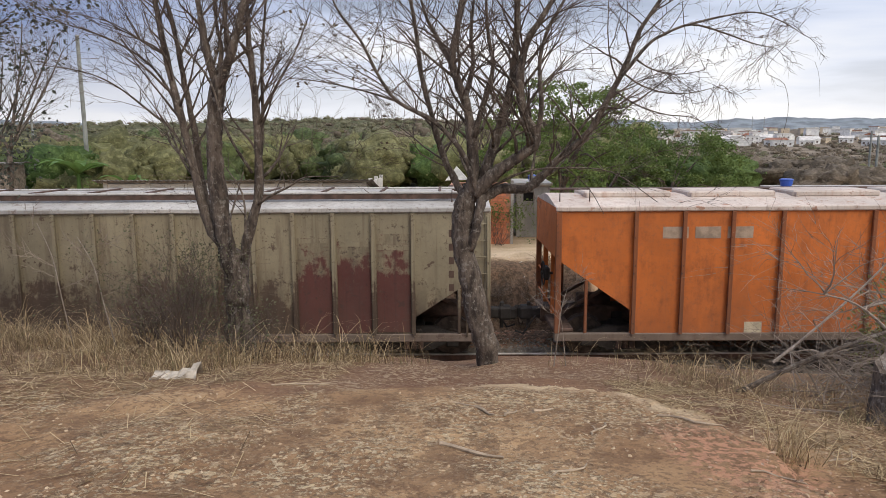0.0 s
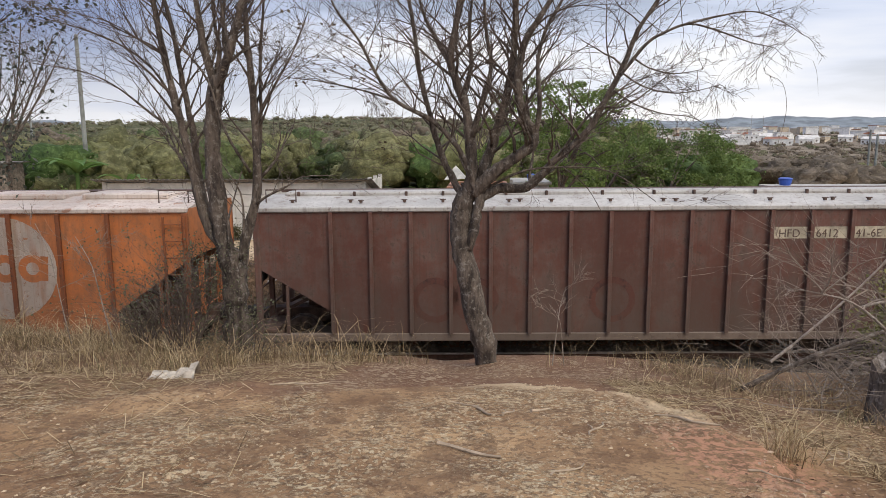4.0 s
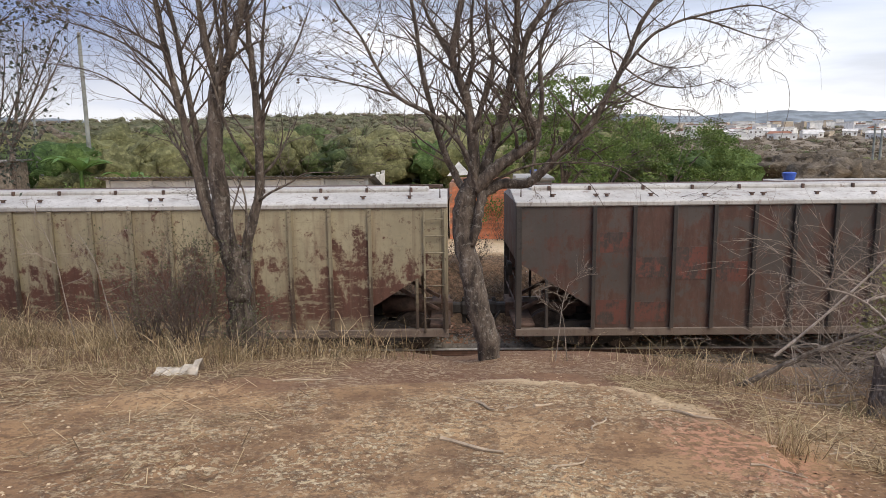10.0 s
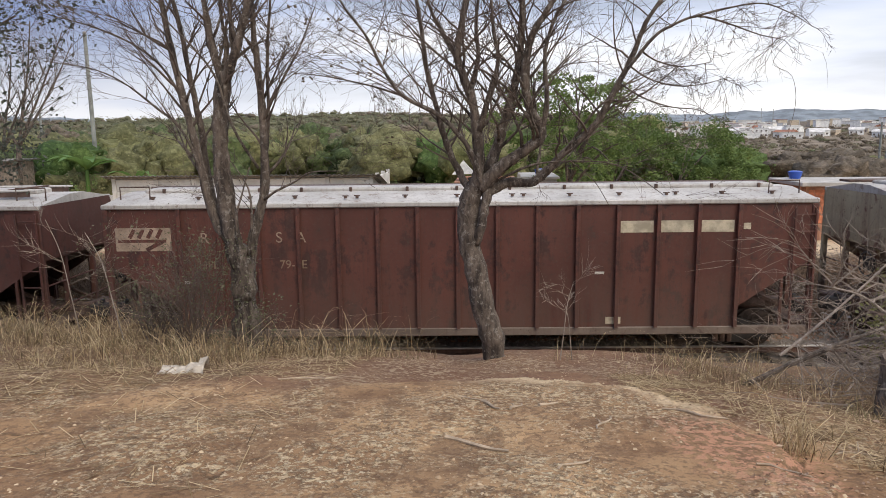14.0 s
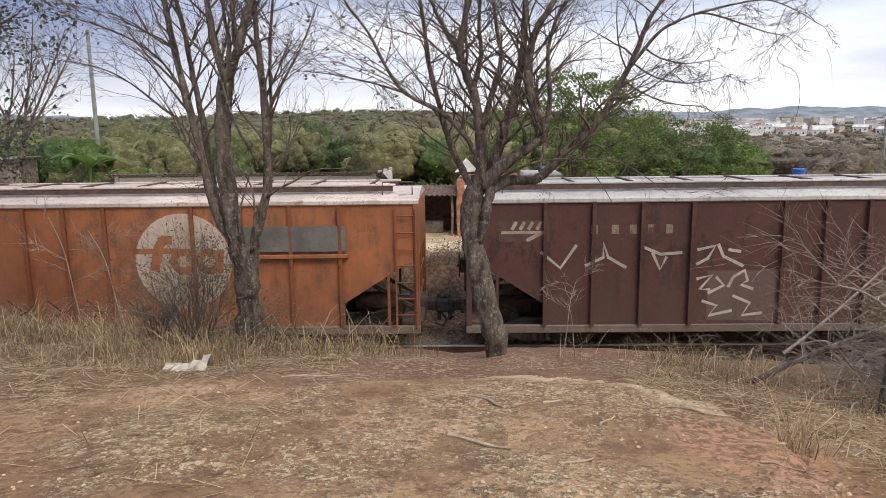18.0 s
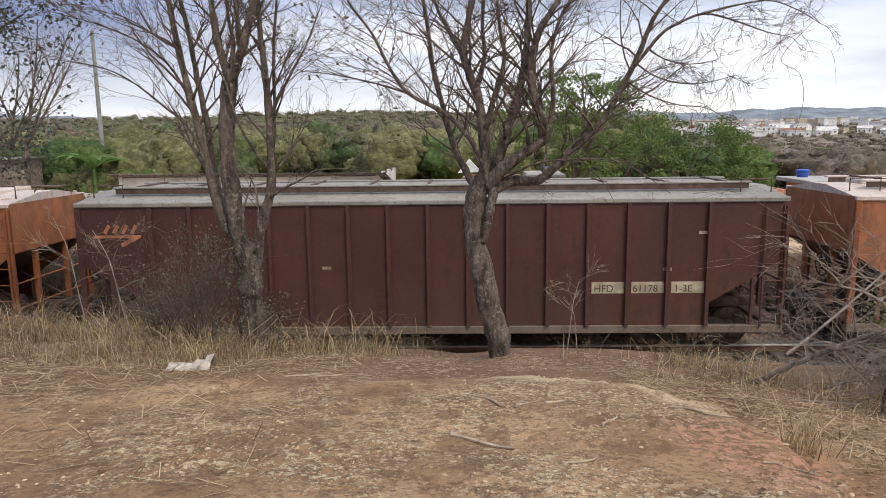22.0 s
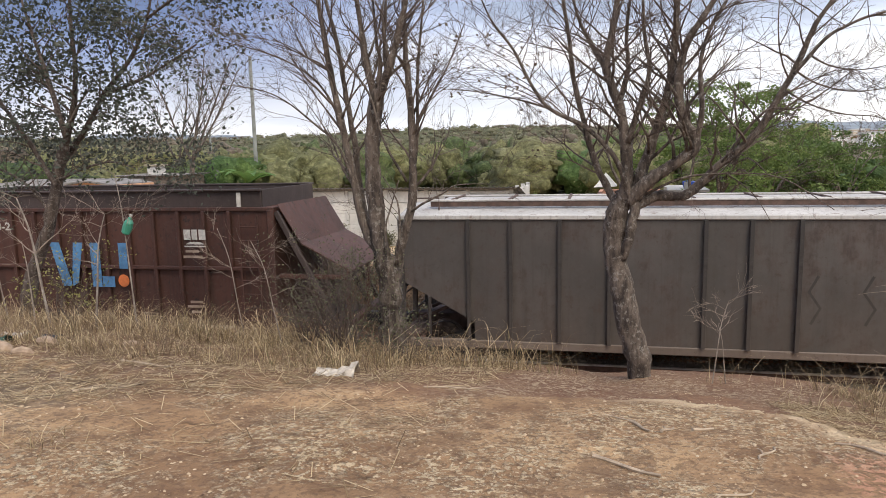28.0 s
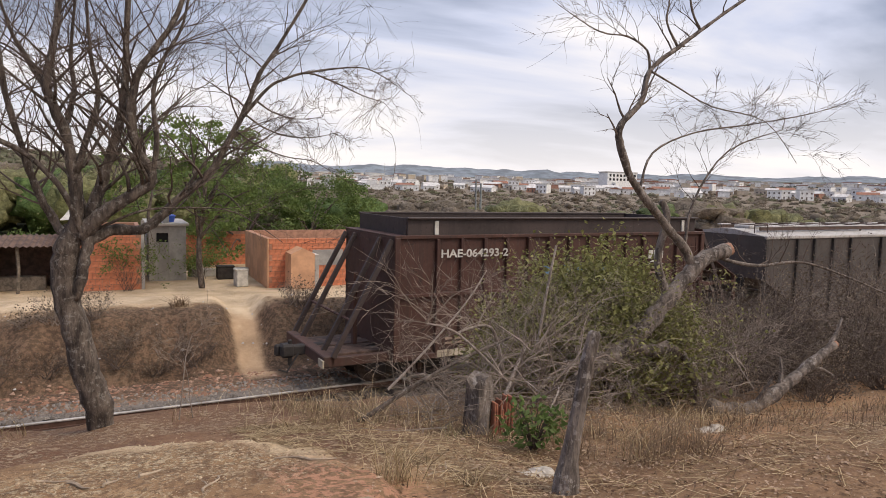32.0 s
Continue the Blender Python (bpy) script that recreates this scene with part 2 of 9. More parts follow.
def wagon_paint(name, col, rust=(0.11, 0.045, 0.03), rusty=0.35, dust=0.5, seed=0.0, second=None, second_at=0.5, second_low=0.0, flakes=0.0, blur=0.03, grime=(0.12, 0.09, 0.072), grime_top=1.9):
    """Old wagon paint: faded blotches, rust that runs down, dust low on the sides."""
    mat, nt, b = shader(name, 0.62)
    off = (seed * 7.3, seed * 3.1, seed * 1.7)
    big = noise_node(nt, 0.55, 5, 0.6, offset=off)
    run = noise_node(nt, 1.6, 6, 0.62, stretch=(2.2, 2.2, 0.35), offset=off)
    fine = noise_node(nt, 14, 4, 0.65, offset=off)
    spots = noise_node(nt, 3.2, 8, 0.72, offset=off)
    c = mix(nt, ramp(nt, big, 0.3, 0.7), tuple(x * 0.74 for x in col), tuple(min(1, x * 1.18) for x in col))
    # sheets between the ribs fade unlike one another
    tcp = nt.nodes.new("ShaderNodeTexCoord")
    spp = nt.nodes.new("ShaderNodeSeparateXYZ")
    nt.links.new(tcp.outputs["Object"], spp.inputs[0])
    wn = nt.nodes.new("ShaderNodeTexWhiteNoise")
    wn.noise_dimensions = "1D"
    nt.links.new(maths(nt, "ADD", maths(nt, "FLOOR", maths(nt, "DIVIDE", maths(nt, "ADD", spp.outputs[0], 5.455), 0.779)), seed), wn.inputs["W"])
    c = mix(nt, maths(nt, "MULTIPLY", wn.outputs[0], 0.3), c, tuple(0.55 * p + 0.25 * q for p, q in zip(col, rust)))
    if second:
        flow = noise_node(nt, 2.6, 7, 0.72, stretch=(1.6, 1.6, 0.45), offset=(off[0] + 3, off[1], off[2]))
        worn = maths(nt, "ADD", maths(nt, "ADD", maths(nt, "MULTIPLY", big, 0.3), maths(nt, "MULTIPLY", spots, 0.4)), maths(nt, "MULTIPLY", flow, 0.3))
        # paint lost from the lower sheets first
        worn = maths(nt, "ADD", worn, maths(nt, "MULTIPLY", maths(nt, "SUBTRACT", 2.0, spp.outputs[2]), second_low))
        worn = maths(nt, "ADD", worn, maths(nt, "MULTIPLY", maths(nt, "SUBTRACT", wn.outputs[0], 0.5), 0.5 * second_low))
        c = mix(nt, ramp(nt, worn, second_at - blur, second_at + blur), c, mix(nt, ramp(nt, flow, 0.35, 0.65), second, tuple(0.6 * p for p in second)))
        if flakes:
            # scraps of the old coat left in level scratches, and along the foot of the sheets
            scrap = noise_node(nt, 3.4, 7, 0.75, stretch=(0.8, 0.8, 3.4), offset=off)
            foot = nt.nodes.new("ShaderNodeMapRange")
            foot.inputs["From Min"].default_value, foot.inputs["From Max"].default_value = 0.95, 0.78
            nt.links.new(spp.outputs[2], foot.inputs[0])
            c = mix(nt, maths(nt, "MULTIPLY", maths(nt, "MAXIMUM", ramp(nt, scrap, 0.55, 0.6), maths(nt, "MULTIPLY", foot.outputs[0], ramp(nt, spots, 0.4, 0.5))), flakes), c, tuple(0.9 * p for p in col))
    c = mix(nt, maths(nt, "MULTIPLY", ramp(nt, run, 0.5, 0.72), rusty), c, rust)
    c = mix(nt, maths(nt, "MULTIPLY", ramp(nt, spots, 0.6, 0.635), min(1, rusty * 1.7)), c, rust)
    chips = noise_node(nt, 8.0, 8, 0.78, offset=off)
    c = mix(nt, maths(nt, "MULTIPLY", ramp(nt, chips, 0.58, 0.62), min(0.8, 0.2 + rusty)), c, tuple(0.75 * p for p in rust))
    c = mix(nt, maths(nt, "MULTIPLY", maths(nt, "SUBTRACT", 1.0, ramp(nt, chips, 0.36, 0.4)), 0.06 + 0.4 * flakes), c, tuple(min(1, 0.06 + 1.2 * p) for p in col))
    streak = noise_node(nt, 2.4, 4, 0.6, stretch=(5.0, 5.0, 0.13), offset=off)
    c = mix(nt, maths(nt, "MULTIPLY", ramp(nt, streak, 0.52, 0.7), 0.25 + 0.5 * rusty), c, tuple(0.5 * (p + q * 0.6) for p, q in zip(rust, col)))
    tc = nt.nodes.new("ShaderNodeTexCoord")
    sp = nt.nodes.new("ShaderNodeSeparateXYZ")
    nt.links.new(tc.outputs["Object"], sp.inputs[0])
    low = nt.nodes.new("ShaderNodeMapRange")
    low.inputs["From Min"].default_value, low.inputs["From Max"].default_value = grime_top, 0.65
    nt.links.new(sp.outputs[2], low.inputs[0])
    c = mix(nt, maths(nt, "MULTIPLY", maths(nt, "MULTIPLY", low.outputs[0], ramp(nt, run, 0.25, 0.55)), dust), c, grime)
    c = mix(nt, maths(nt, "MULTIPLY", ramp(nt, fine, 0.5, 0.75), 0.25), c, (0.1, 0.085, 0.075))
    nt.links.new(c, b.inputs["Base Color"])
    r = nt.nodes.new("ShaderNodeMapRange")
    r.inputs["To Min"].default_value, r.inputs["To Max"].default_value = 0.5, 0.85
    nt.links.new(spots, r.inputs[0])
    nt.links.new(r.outputs[0], b.inputs["Roughness"])
    bump(nt, b, maths(nt, "ADD", maths(nt, "MULTIPLY", big, 2.0), maths(nt, "MULTIPLY", fine, 0.15)), 0.25, 0.03)
    return mat


M_DARK = plain("sooty_steel", (0.035, 0.03, 0.028), 0.75, 0.1, 0.4, 5)
M_UNDER = plain("rusty_underframe", (0.105, 0.065, 0.05), 0.8, 0.1, 0.4, 5)
M_WHEEL = plain("worn_wheel_steel", (0.09, 0.07, 0.06), 0.5, 0.6, 0.4, 8)
M_RAIL = plain("polished_rail_steel", (0.46, 0.43, 0.4), 0.5, 0.35, 0.3, 4)
M_RAIL_WEB = plain("rusty_rail_web", (0.13, 0.07, 0.05), 0.8, 0.2, 0.3, 7)
M_SLEEPER = plain("weathered_sleeper_wood", (0.13, 0.105, 0.085), 0.9, 0, 0.4, 6, 0.4, random_object=0.5)
M_WHITE = plain("chalky_white_paint", (0.55, 0.53, 0.48), 0.75, 0, 0.22, 5)
M_CREAM = plain("dirty_cream_paint", (0.48, 0.42, 0.31), 0.75, 0, 0.3, 4)
M_CONCRETE = plain("weathered_concrete", (0.42, 0.40, 0.37), 0.9, 0, 0.22, 2.0, 0.3)
M_ASBESTOS = plain("grey_fibre_cement", (0.22, 0.205, 0.19), 0.9, 0, 0.35, 2.5, 0.3)
M_PLASTIC_BLUE = plain("blue_tank_plastic", (0.03, 0.09, 0.42), 0.4, 0, 0.15, 3)
M_BLUE_PAINT = plain("faded_blue_paint", (0.085, 0.22, 0.40), 0.7, 0, 0.25, 4)
M_ORANGE_DOT = plain("orange_dot_paint", (0.62, 0.17, 0.05), 0.7, 0, 0.2, 4)
M_RED_BRICK = plain("hollow_clay_brick", (0.64, 0.235, 0.125), 0.9, 0, 0.25, 6, 0.3, random_object=0.28)
M_MORTAR = plain("brick_mortar", (0.44, 0.23, 0.15), 0.95, 0, 0.25, 6, 0.3)
M_PEACH = plain("peach_plaster", (0.60, 0.34, 0.2), 0.9, 0, 0.18, 1.5, 0.2)
M_PLASTER = plain("bare_cement_plaster", (0.34, 0.33, 0.31), 0.9, 0, 0.22, 1.5, 0.25)
M_WHITEWALL = plain("whitewashed_panels", (0.62, 0.60, 0.56), 0.9, 0, 0.16, 1.2, 0.2)
M_BLACK = plain("dark_opening", (0.012, 0.012, 0.013), 0.9, 0, 0.2, 3, 0.0)
M_POLE = plain("weathered_pole_concrete", (0.27, 0.28, 0.26), 0.9, 0, 0.25, 1.5, 0.2)
M_RUSTROOF = plain("rusty_roof_sheet", (0.14, 0.085, 0.06), 0.85, 0, 0.35, 2.5, 0.3)
M_OLDWOOD = plain("grey_old_wood", (0.2, 0.165, 0.13), 0.9, 0, 0.4, 8, 0.5)
M_SANDSTONE = plain("tan_field_stone", (0.36, 0.26, 0.18), 0.9, 0, 0.3, 9, 0.4)
M_PLASTICBAG = plain("white_plastic_litter", (0.5, 0.44, 0.36), 0.6, 0, 0.3, 14)


def bark(name, a, b, lichen=(0.34, 0.32, 0.28), amount=0.35):
    mat, nt, bs = shader(name, 0.92)
    n = noise_node(nt, 5, 6, 0.65, stretch=(2.5, 2.5, 0.6))
    f = noise_node(nt, 26, 4, 0.6, stretch=(1.5, 1.5, 0.6))
    s = noise_node(nt, 18, 6, 0.75, offset=(4, 2, 9))
    c = mix(nt, ramp(nt, n, 0.32, 0.68), a, b)
    c = mix(nt, maths(nt, "MULTIPLY", ramp(nt, s, 0.54, 0.6), amount), c, lichen)
    c = mix(nt, maths(nt, "MULTIPLY", ramp(nt, f, 0.5, 0.7), 0.5), c, tuple(x * 0.5 for x in a))
    nt.links.new(c, bs.inputs["Base Color"])
    bump(nt, bs, maths(nt, "ADD", n, maths(nt, "MULTIPLY", f, 0.5)), 0.9, 0.03)
    return mat


M_BARK = bark("grey_brown_bark", (0.036, 0.026, 0.021), (0.175, 0.137, 0.108), (0.36, 0.33, 0.29), 0.45)
M_BARK_PALE = bark("pale_grey_bark", (0.055, 0.042, 0.034), (0.24, 0.195, 0.16), (0.42, 0.38, 0.34), 0.5)
M_BARK_DARK = bark("dark_furrowed_bark", (0.05, 0.036, 0.029), (0.14, 0.105, 0.085))
M_TWIG = plain("thin_twig_bark", (0.115, 0.085, 0.068), 0.9, 0, 0.3, 3, 0)
M_DEADWOOD = bark("bleached_dead_wood", (0.2, 0.16, 0.13), (0.38, 0.32, 0.265), (0.46, 0.42, 0.37), 0.5)
M_STICK = plain("dry_tan_stick", (0.4, 0.31, 0.22), 0.9, 0, 0.3, 9, 0.3)
M_DEADTWIG = plain("dry_grey_twigs", (0.27, 0.215, 0.17), 0.9, 0, 0.3, 3, 0)


def foliage(name, cols, rough=0.6, trans=0.25, speck=0.55, patch=0.05, grain=0.0, depth=1.0):
    """Leaves: every clump and leaf of its own green."""
    mat, nt, b = shader(name, rough)
    g = nt.nodes.new("ShaderNodeNewGeometry")
    cr = nt.nodes.new("ShaderNodeValToRGB")
    e = cr.color_ramp.elements
    e[0].color, e[1].color = (*cols[0], 1), (*cols[-1], 1)
    for i, c in enumerate(cols[1:-1]):
        e.new((i + 1) / (len(cols) - 1)).color = (*c, 1)
    big = noise_node(nt, patch, 3, 0.6, space="World")
    mixf = maths(nt, "ADD", maths(nt, "MULTIPLY", g.outputs["Random Per Island"], speck), maths(nt, "MULTIPLY", ramp(nt, big, 0.35, 0.65), 1.0 - speck))
    nt.links.new(mixf, cr.inputs[0])
    col = cr.outputs[0]
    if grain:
        # twigs, with the shade of gaps between small leaves put in as darker noise
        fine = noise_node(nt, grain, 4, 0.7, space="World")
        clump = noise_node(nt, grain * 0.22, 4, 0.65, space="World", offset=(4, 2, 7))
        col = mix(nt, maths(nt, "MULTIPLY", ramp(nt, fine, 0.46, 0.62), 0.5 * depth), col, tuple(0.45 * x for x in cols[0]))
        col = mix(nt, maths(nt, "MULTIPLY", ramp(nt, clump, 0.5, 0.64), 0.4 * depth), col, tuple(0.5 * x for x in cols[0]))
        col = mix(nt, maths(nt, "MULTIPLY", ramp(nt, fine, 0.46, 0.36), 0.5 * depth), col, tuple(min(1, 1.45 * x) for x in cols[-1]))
        bump(nt, b, maths(nt, "ADD", fine, clump), 0.8, 0.3)
    nt.links.new(col, b.inputs["Base Color"])
    b.inputs["Specular IOR Level"].default_value = 0.25
    tr = nt.nodes.new("ShaderNodeBsdfTranslucent")
    nt.links.new(col, tr.inputs[0])
    ms = nt.nodes.new("ShaderNodeMixShader")
    ms.inputs[0].default_value = trans
    nt.links.new(b.outputs[0], ms.inputs[1])
    nt.links.new(tr.outputs[0], ms.inputs[2])
    nt.links.new(ms.outputs[0], nt.nodes["Material Output"].inputs["Surface"])
    return mat


M_LEAF_GREEN = foliage("fresh_green_leaves", [(0.075, 0.115, 0.036), (0.14, 0.2, 0.06), (0.23, 0.3, 0.09)], 0.6, 0.4)
M_LEAF_DARK = foliage("dull_dark_leaves", [(0.05, 0.058, 0.045), (0.09, 0.1, 0.076), (0.17, 0.175, 0.14)], 0.5, 0.35)
M_LEAF_DRY = foliage("dry_hanging_leaves", [(0.09, 0.066, 0.045), (0.15, 0.115, 0.08), (0.22, 0.17, 0.115)])
M_LEAF_SCRUB = foliage("olive_scrub_leaves", [(0.14, 0.138, 0.055), (0.25, 0.245, 0.085), (0.42, 0.395, 0.13)])
M_LEAF_BANANA = foliage("banana_leaves", [(0.1, 0.19, 0.05), (0.16, 0.27, 0.08)], 0.45, 0.35)
M_LEAF_OLIVE = foliage("grey_green_scrub_leaves", [(0.09, 0.09, 0.055), (0.14, 0.14, 0.08), (0.2, 0.19, 0.11)])
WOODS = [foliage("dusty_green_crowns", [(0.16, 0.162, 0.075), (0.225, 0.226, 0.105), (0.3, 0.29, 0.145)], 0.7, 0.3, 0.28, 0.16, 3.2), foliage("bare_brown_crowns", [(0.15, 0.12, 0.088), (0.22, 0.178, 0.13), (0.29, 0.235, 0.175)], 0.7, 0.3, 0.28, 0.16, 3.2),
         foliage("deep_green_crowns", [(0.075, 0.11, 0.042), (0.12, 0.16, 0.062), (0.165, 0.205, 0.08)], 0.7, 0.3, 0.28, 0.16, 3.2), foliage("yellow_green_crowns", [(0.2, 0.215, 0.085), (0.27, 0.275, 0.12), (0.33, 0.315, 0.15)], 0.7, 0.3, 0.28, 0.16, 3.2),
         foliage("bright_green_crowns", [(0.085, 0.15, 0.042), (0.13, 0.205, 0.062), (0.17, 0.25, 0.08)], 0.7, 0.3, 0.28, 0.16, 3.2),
         # these three have distance haze put into their base colours
         foliage("haze_tinted_grey_green_crowns", [(0.12, 0.132, 0.115), (0.145, 0.155, 0.135), (0.165, 0.172, 0.15)], 0.9, 0.4, 0.2, 0.16),
         foliage("haze_tinted_olive_crowns", [(0.2, 0.2, 0.125), (0.25, 0.245, 0.155), (0.3, 0.285, 0.19)], 0.9, 0.4, 0.3, 0.05, 1.2, 0.55),
         foliage("haze_tinted_brown_crowns", [(0.215, 0.178, 0.135), (0.255, 0.212, 0.16), (0.3, 0.25, 0.19)], 0.9, 0.4, 0.3, 0.05, 1.0, 0.5)]
M_GRASS = foliage("dry_straw_grass", [(0.11, 0.07, 0.04), (0.42, 0.31, 0.175), (0.9, 0.74, 0.48)], 0.8, 0.4, 0.8)
M_GRASS_BROWN = foliage("brown_dead_grass", [(0.13, 0.085, 0.055), (0.24, 0.165, 0.105), (0.38, 0.28, 0.18)], 0.8, 0.3)
M_GRASS_GREEN = foliage("green_weed_grass", [(0.16, 0.135, 0.07), (0.26, 0.215, 0.11)], 0.7, 0.3)
M_LITTER = foliage("fallen_dry_leaves", [(0.09, 0.052, 0.033), (0.27, 0.165, 0.1), (0.56, 0.42, 0.3)], 0.85, 0.1, 0.9)
M_STONE = foliage("pale_field_stones", [(0.3, 0.2, 0.12), (0.5, 0.38, 0.25), (0.66, 0.55, 0.42)], 0.9, 0.0)
M_BALLAST = foliage("grey_track_ballast", [(0.12, 0.1, 0.088), (0.25, 0.22, 0.19), (0.42, 0.38, 0.33)], 0.9, 0.0)
M_RUBBLE = foliage("brick_and_plaster_rubble", [(0.13, 0.07, 0.05), (0.32, 0.17, 0.11), (0.5, 0.38, 0.29)], 0.9, 0.0)


TRACK_Y, RAIL_Z, TRACK_TURN = 14.78, -2.85, 3.0
TRACK_SLOPE = math.tan(radians(TRACK_TURN))
PATH_X, PATH_SLANT = 3.28, 0.04


def ground_material():
    mat, nt, b = shader("dry_earth", 0.95)
    b.inputs["Specular IOR Level"].default_value = 0.2
    pos = nt.nodes.new("ShaderNodeNewGeometry").outputs["Position"]
    sp = nt.nodes.new("ShaderNodeSeparateXYZ")
    nt.links.new(pos, sp.inputs[0])
    X, Y = sp.outputs[0], sp.outputs[1]
    # distance to the slanting track
    T = maths(nt, "SUBTRACT", Y, maths(nt, "MULTIPLY", maths(nt, "MAXIMUM", maths(nt, "MINIMUM", X, 40.0), -40.0), TRACK_SLOPE))

    def mul(*fs):
        out = fs[0]
        for f in fs[1:]:
            out = maths(nt, "MULTIPLY", out, f)
        return out

    def inv(f):
        return maths(nt, "SUBTRACT", 1.0, f)

    n1 = noise_node(nt, 0.5, 5, 0.6, space="World")
    n2 = noise_node(nt, 1.5, 5, 0.6, space="World", offset=(5, 1, 0))
    n3 = noise_node(nt, 9, 5, 0.7, space="World")
    n4 = noise_node(nt, 42, 4, 0.7, space="World")
    # trodden tan earth: broad warm and dark patches with soft edges
    c = mix(nt, ramp(nt, n1, 0.36, 0.64), (0.265, 0.155, 0.083), (0.485, 0.318, 0.173))
    c = mix(nt, mul(ramp(nt, n2, 0.46, 0.66), 0.7), c, (0.2, 0.118, 0.066))
    c = mix(nt, mul(ramp(nt, n4, 0.5, 0.72), 0.35), c, (0.16, 0.1, 0.06))
    # pale crumbs and flakes of dry clay, gathered in drifts
    drift = noise_node(nt, 1.0, 4, 0.6, space="World", offset=(3, 8, 0))
    f1 = noise_node(nt, 17, 5, 0.62, space="World", offset=(2, 7, 0))
    f2 = noise_node(nt, 36, 4, 0.6, space="World", offset=(7, 4, 0))
    flake = mul(ramp(nt, f1, 0.515, 0.565), ramp(nt, drift, 0.42, 0.6))
    crumb = mul(ramp(nt, f2, 0.53, 0.59), ramp(nt, drift, 0.38, 0.58))
    c = mix(nt, mul(flake, 0.85), c, (0.6, 0.46, 0.29))
    c = mix(nt, mul(crumb, 0.75), c, (0.66, 0.54, 0.37))
    f3 = noise_node(nt, 25, 5, 0.65, space="World", offset=(1, 9, 0))
    c = mix(nt, mul(ramp(nt, f3, 0.52, 0.58), 0.6), c, (0.14, 0.085, 0.053))
    n6 = noise_node(nt, 5.0, 8, 0.75, space="World", offset=(9, 3, 0))
    c = mix(nt, mul(ramp(nt, n6, 0.52, 0.57), 0.55), c, (0.15, 0.085, 0.05))
    # dark reddish soil down the slope to the east, with a pink crumbled patch
    wob = maths(nt, "MULTIPLY", maths(nt, "SUBTRACT", n2, 0.5), 2.2)
    east = mul(ramp(nt, maths(nt, "ADD", X, wob), 1.5, 3.0), inv(ramp(nt, Y, 8.0, 9.0)))
    c = mix(nt, mul(east, ramp(nt, n1, 0.3, 0.6), 0.7), c, (0.21, 0.12, 0.07))
    px = maths(nt, "POWER", maths(nt, "ABSOLUTE", maths(nt, "DIVIDE", maths(nt, "SUBTRACT", maths(nt, "ADD", X, mul(wob, 0.35)), 1.45), 0.45)), 2.0)
    py = maths(nt, "POWER", maths(nt, "ABSOLUTE", maths(nt, "DIVIDE", maths(nt, "SUBTRACT", Y, 3.6), 0.75)), 2.0)
    pink = inv(ramp(nt, maths(nt, "ADD", px, py), 0.3, 1.3))
    c = mix(nt, mul(pink, ramp(nt, f1, 0.46, 0.56), 0.7), c, (0.52, 0.27, 0.17))
    # grey-brown trampled litter to the west
    west = mul(inv(ramp(nt, maths(nt, "ADD", X, wob), -4.6, -3.0)), inv(ramp(nt, Y, 9.0, 10.0)))
    c = mix(nt, mul(west, ramp(nt, n6, 0.4, 0.56), 0.75), c, (0.17, 0.125, 0.088))
    bare = mul(ramp(nt, maths(nt, "ADD", X, wob), 3.2, 4.2), ramp(nt, Y, 3.4, 4.3), inv(ramp(nt, Y, 7.0, 8.0)))
    c = mix(nt, mul(bare, ramp(nt, n2, 0.3, 0.55), 0.8), c, (0.42, 0.245, 0.13))
    # pale worn rim along the round edge of the mound, red-brown beyond it
    ex = maths(nt, "POWER", maths(nt, "ABSOLUTE", maths(nt, "SUBTRACT", X, 0.1)), 2.0)
    ey = maths(nt, "POWER", maths(nt, "MAXIMUM", maths(nt, "MULTIPLY", maths(nt, "SUBTRACT", Y, 3.85), 0.95), 0.0), 2.0)
    er = maths(nt, "ADD", maths(nt, "SQRT", maths(nt, "ADD", ex, ey)), maths(nt, "MULTIPLY", maths(nt, "SUBTRACT", n6, 0.5), 0.8))
    y = maths(nt, "ADD", Y, wob)
    beyond = mul(ramp(nt, er, 1.42, 1.6), ramp(nt, y, 4.2, 5.2), inv(ramp(nt, Y, 12.0, 12.8)), inv(ramp(nt, X, 2.6, 3.6)))
    c = mix(nt, mul(beyond, 0.62), c, (0.17, 0.085, 0.056))
    c = mix(nt, mul(beyond, flake, 0.6), c, (0.52, 0.39, 0.26))
    rim = mul(ramp(nt, er, 1.12, 1.34), inv(ramp(nt, er, 1.42, 1.5)), ramp(nt, X, -0.6, 0.5), ramp(nt, Y, 3.9, 4.6))
    c = mix(nt, mul(rim, 0.9), c, (0.66, 0.5, 0.32))
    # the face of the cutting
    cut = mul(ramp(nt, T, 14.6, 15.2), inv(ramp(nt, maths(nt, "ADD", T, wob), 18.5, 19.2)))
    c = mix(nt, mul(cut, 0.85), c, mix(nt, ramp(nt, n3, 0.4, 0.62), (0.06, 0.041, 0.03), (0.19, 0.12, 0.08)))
    # trodden path
    pw = maths(nt, "ABSOLUTE", maths(nt, "SUBTRACT", maths(nt, "SUBTRACT", maths(nt, "ADD", X, mul(wob, 0.12)), PATH_X), maths(nt, "MULTIPLY", maths(nt, "SUBTRACT", T, 17.0), PATH_SLANT)))
    trod = mul(inv(ramp(nt, pw, 0.2, 0.46)), ramp(nt, T, 15.3, 15.9))
    c = mix(nt, mul(trod, 0.9), c, mix(nt, n3, (0.42, 0.27, 0.16), (0.58, 0.42, 0.27)))
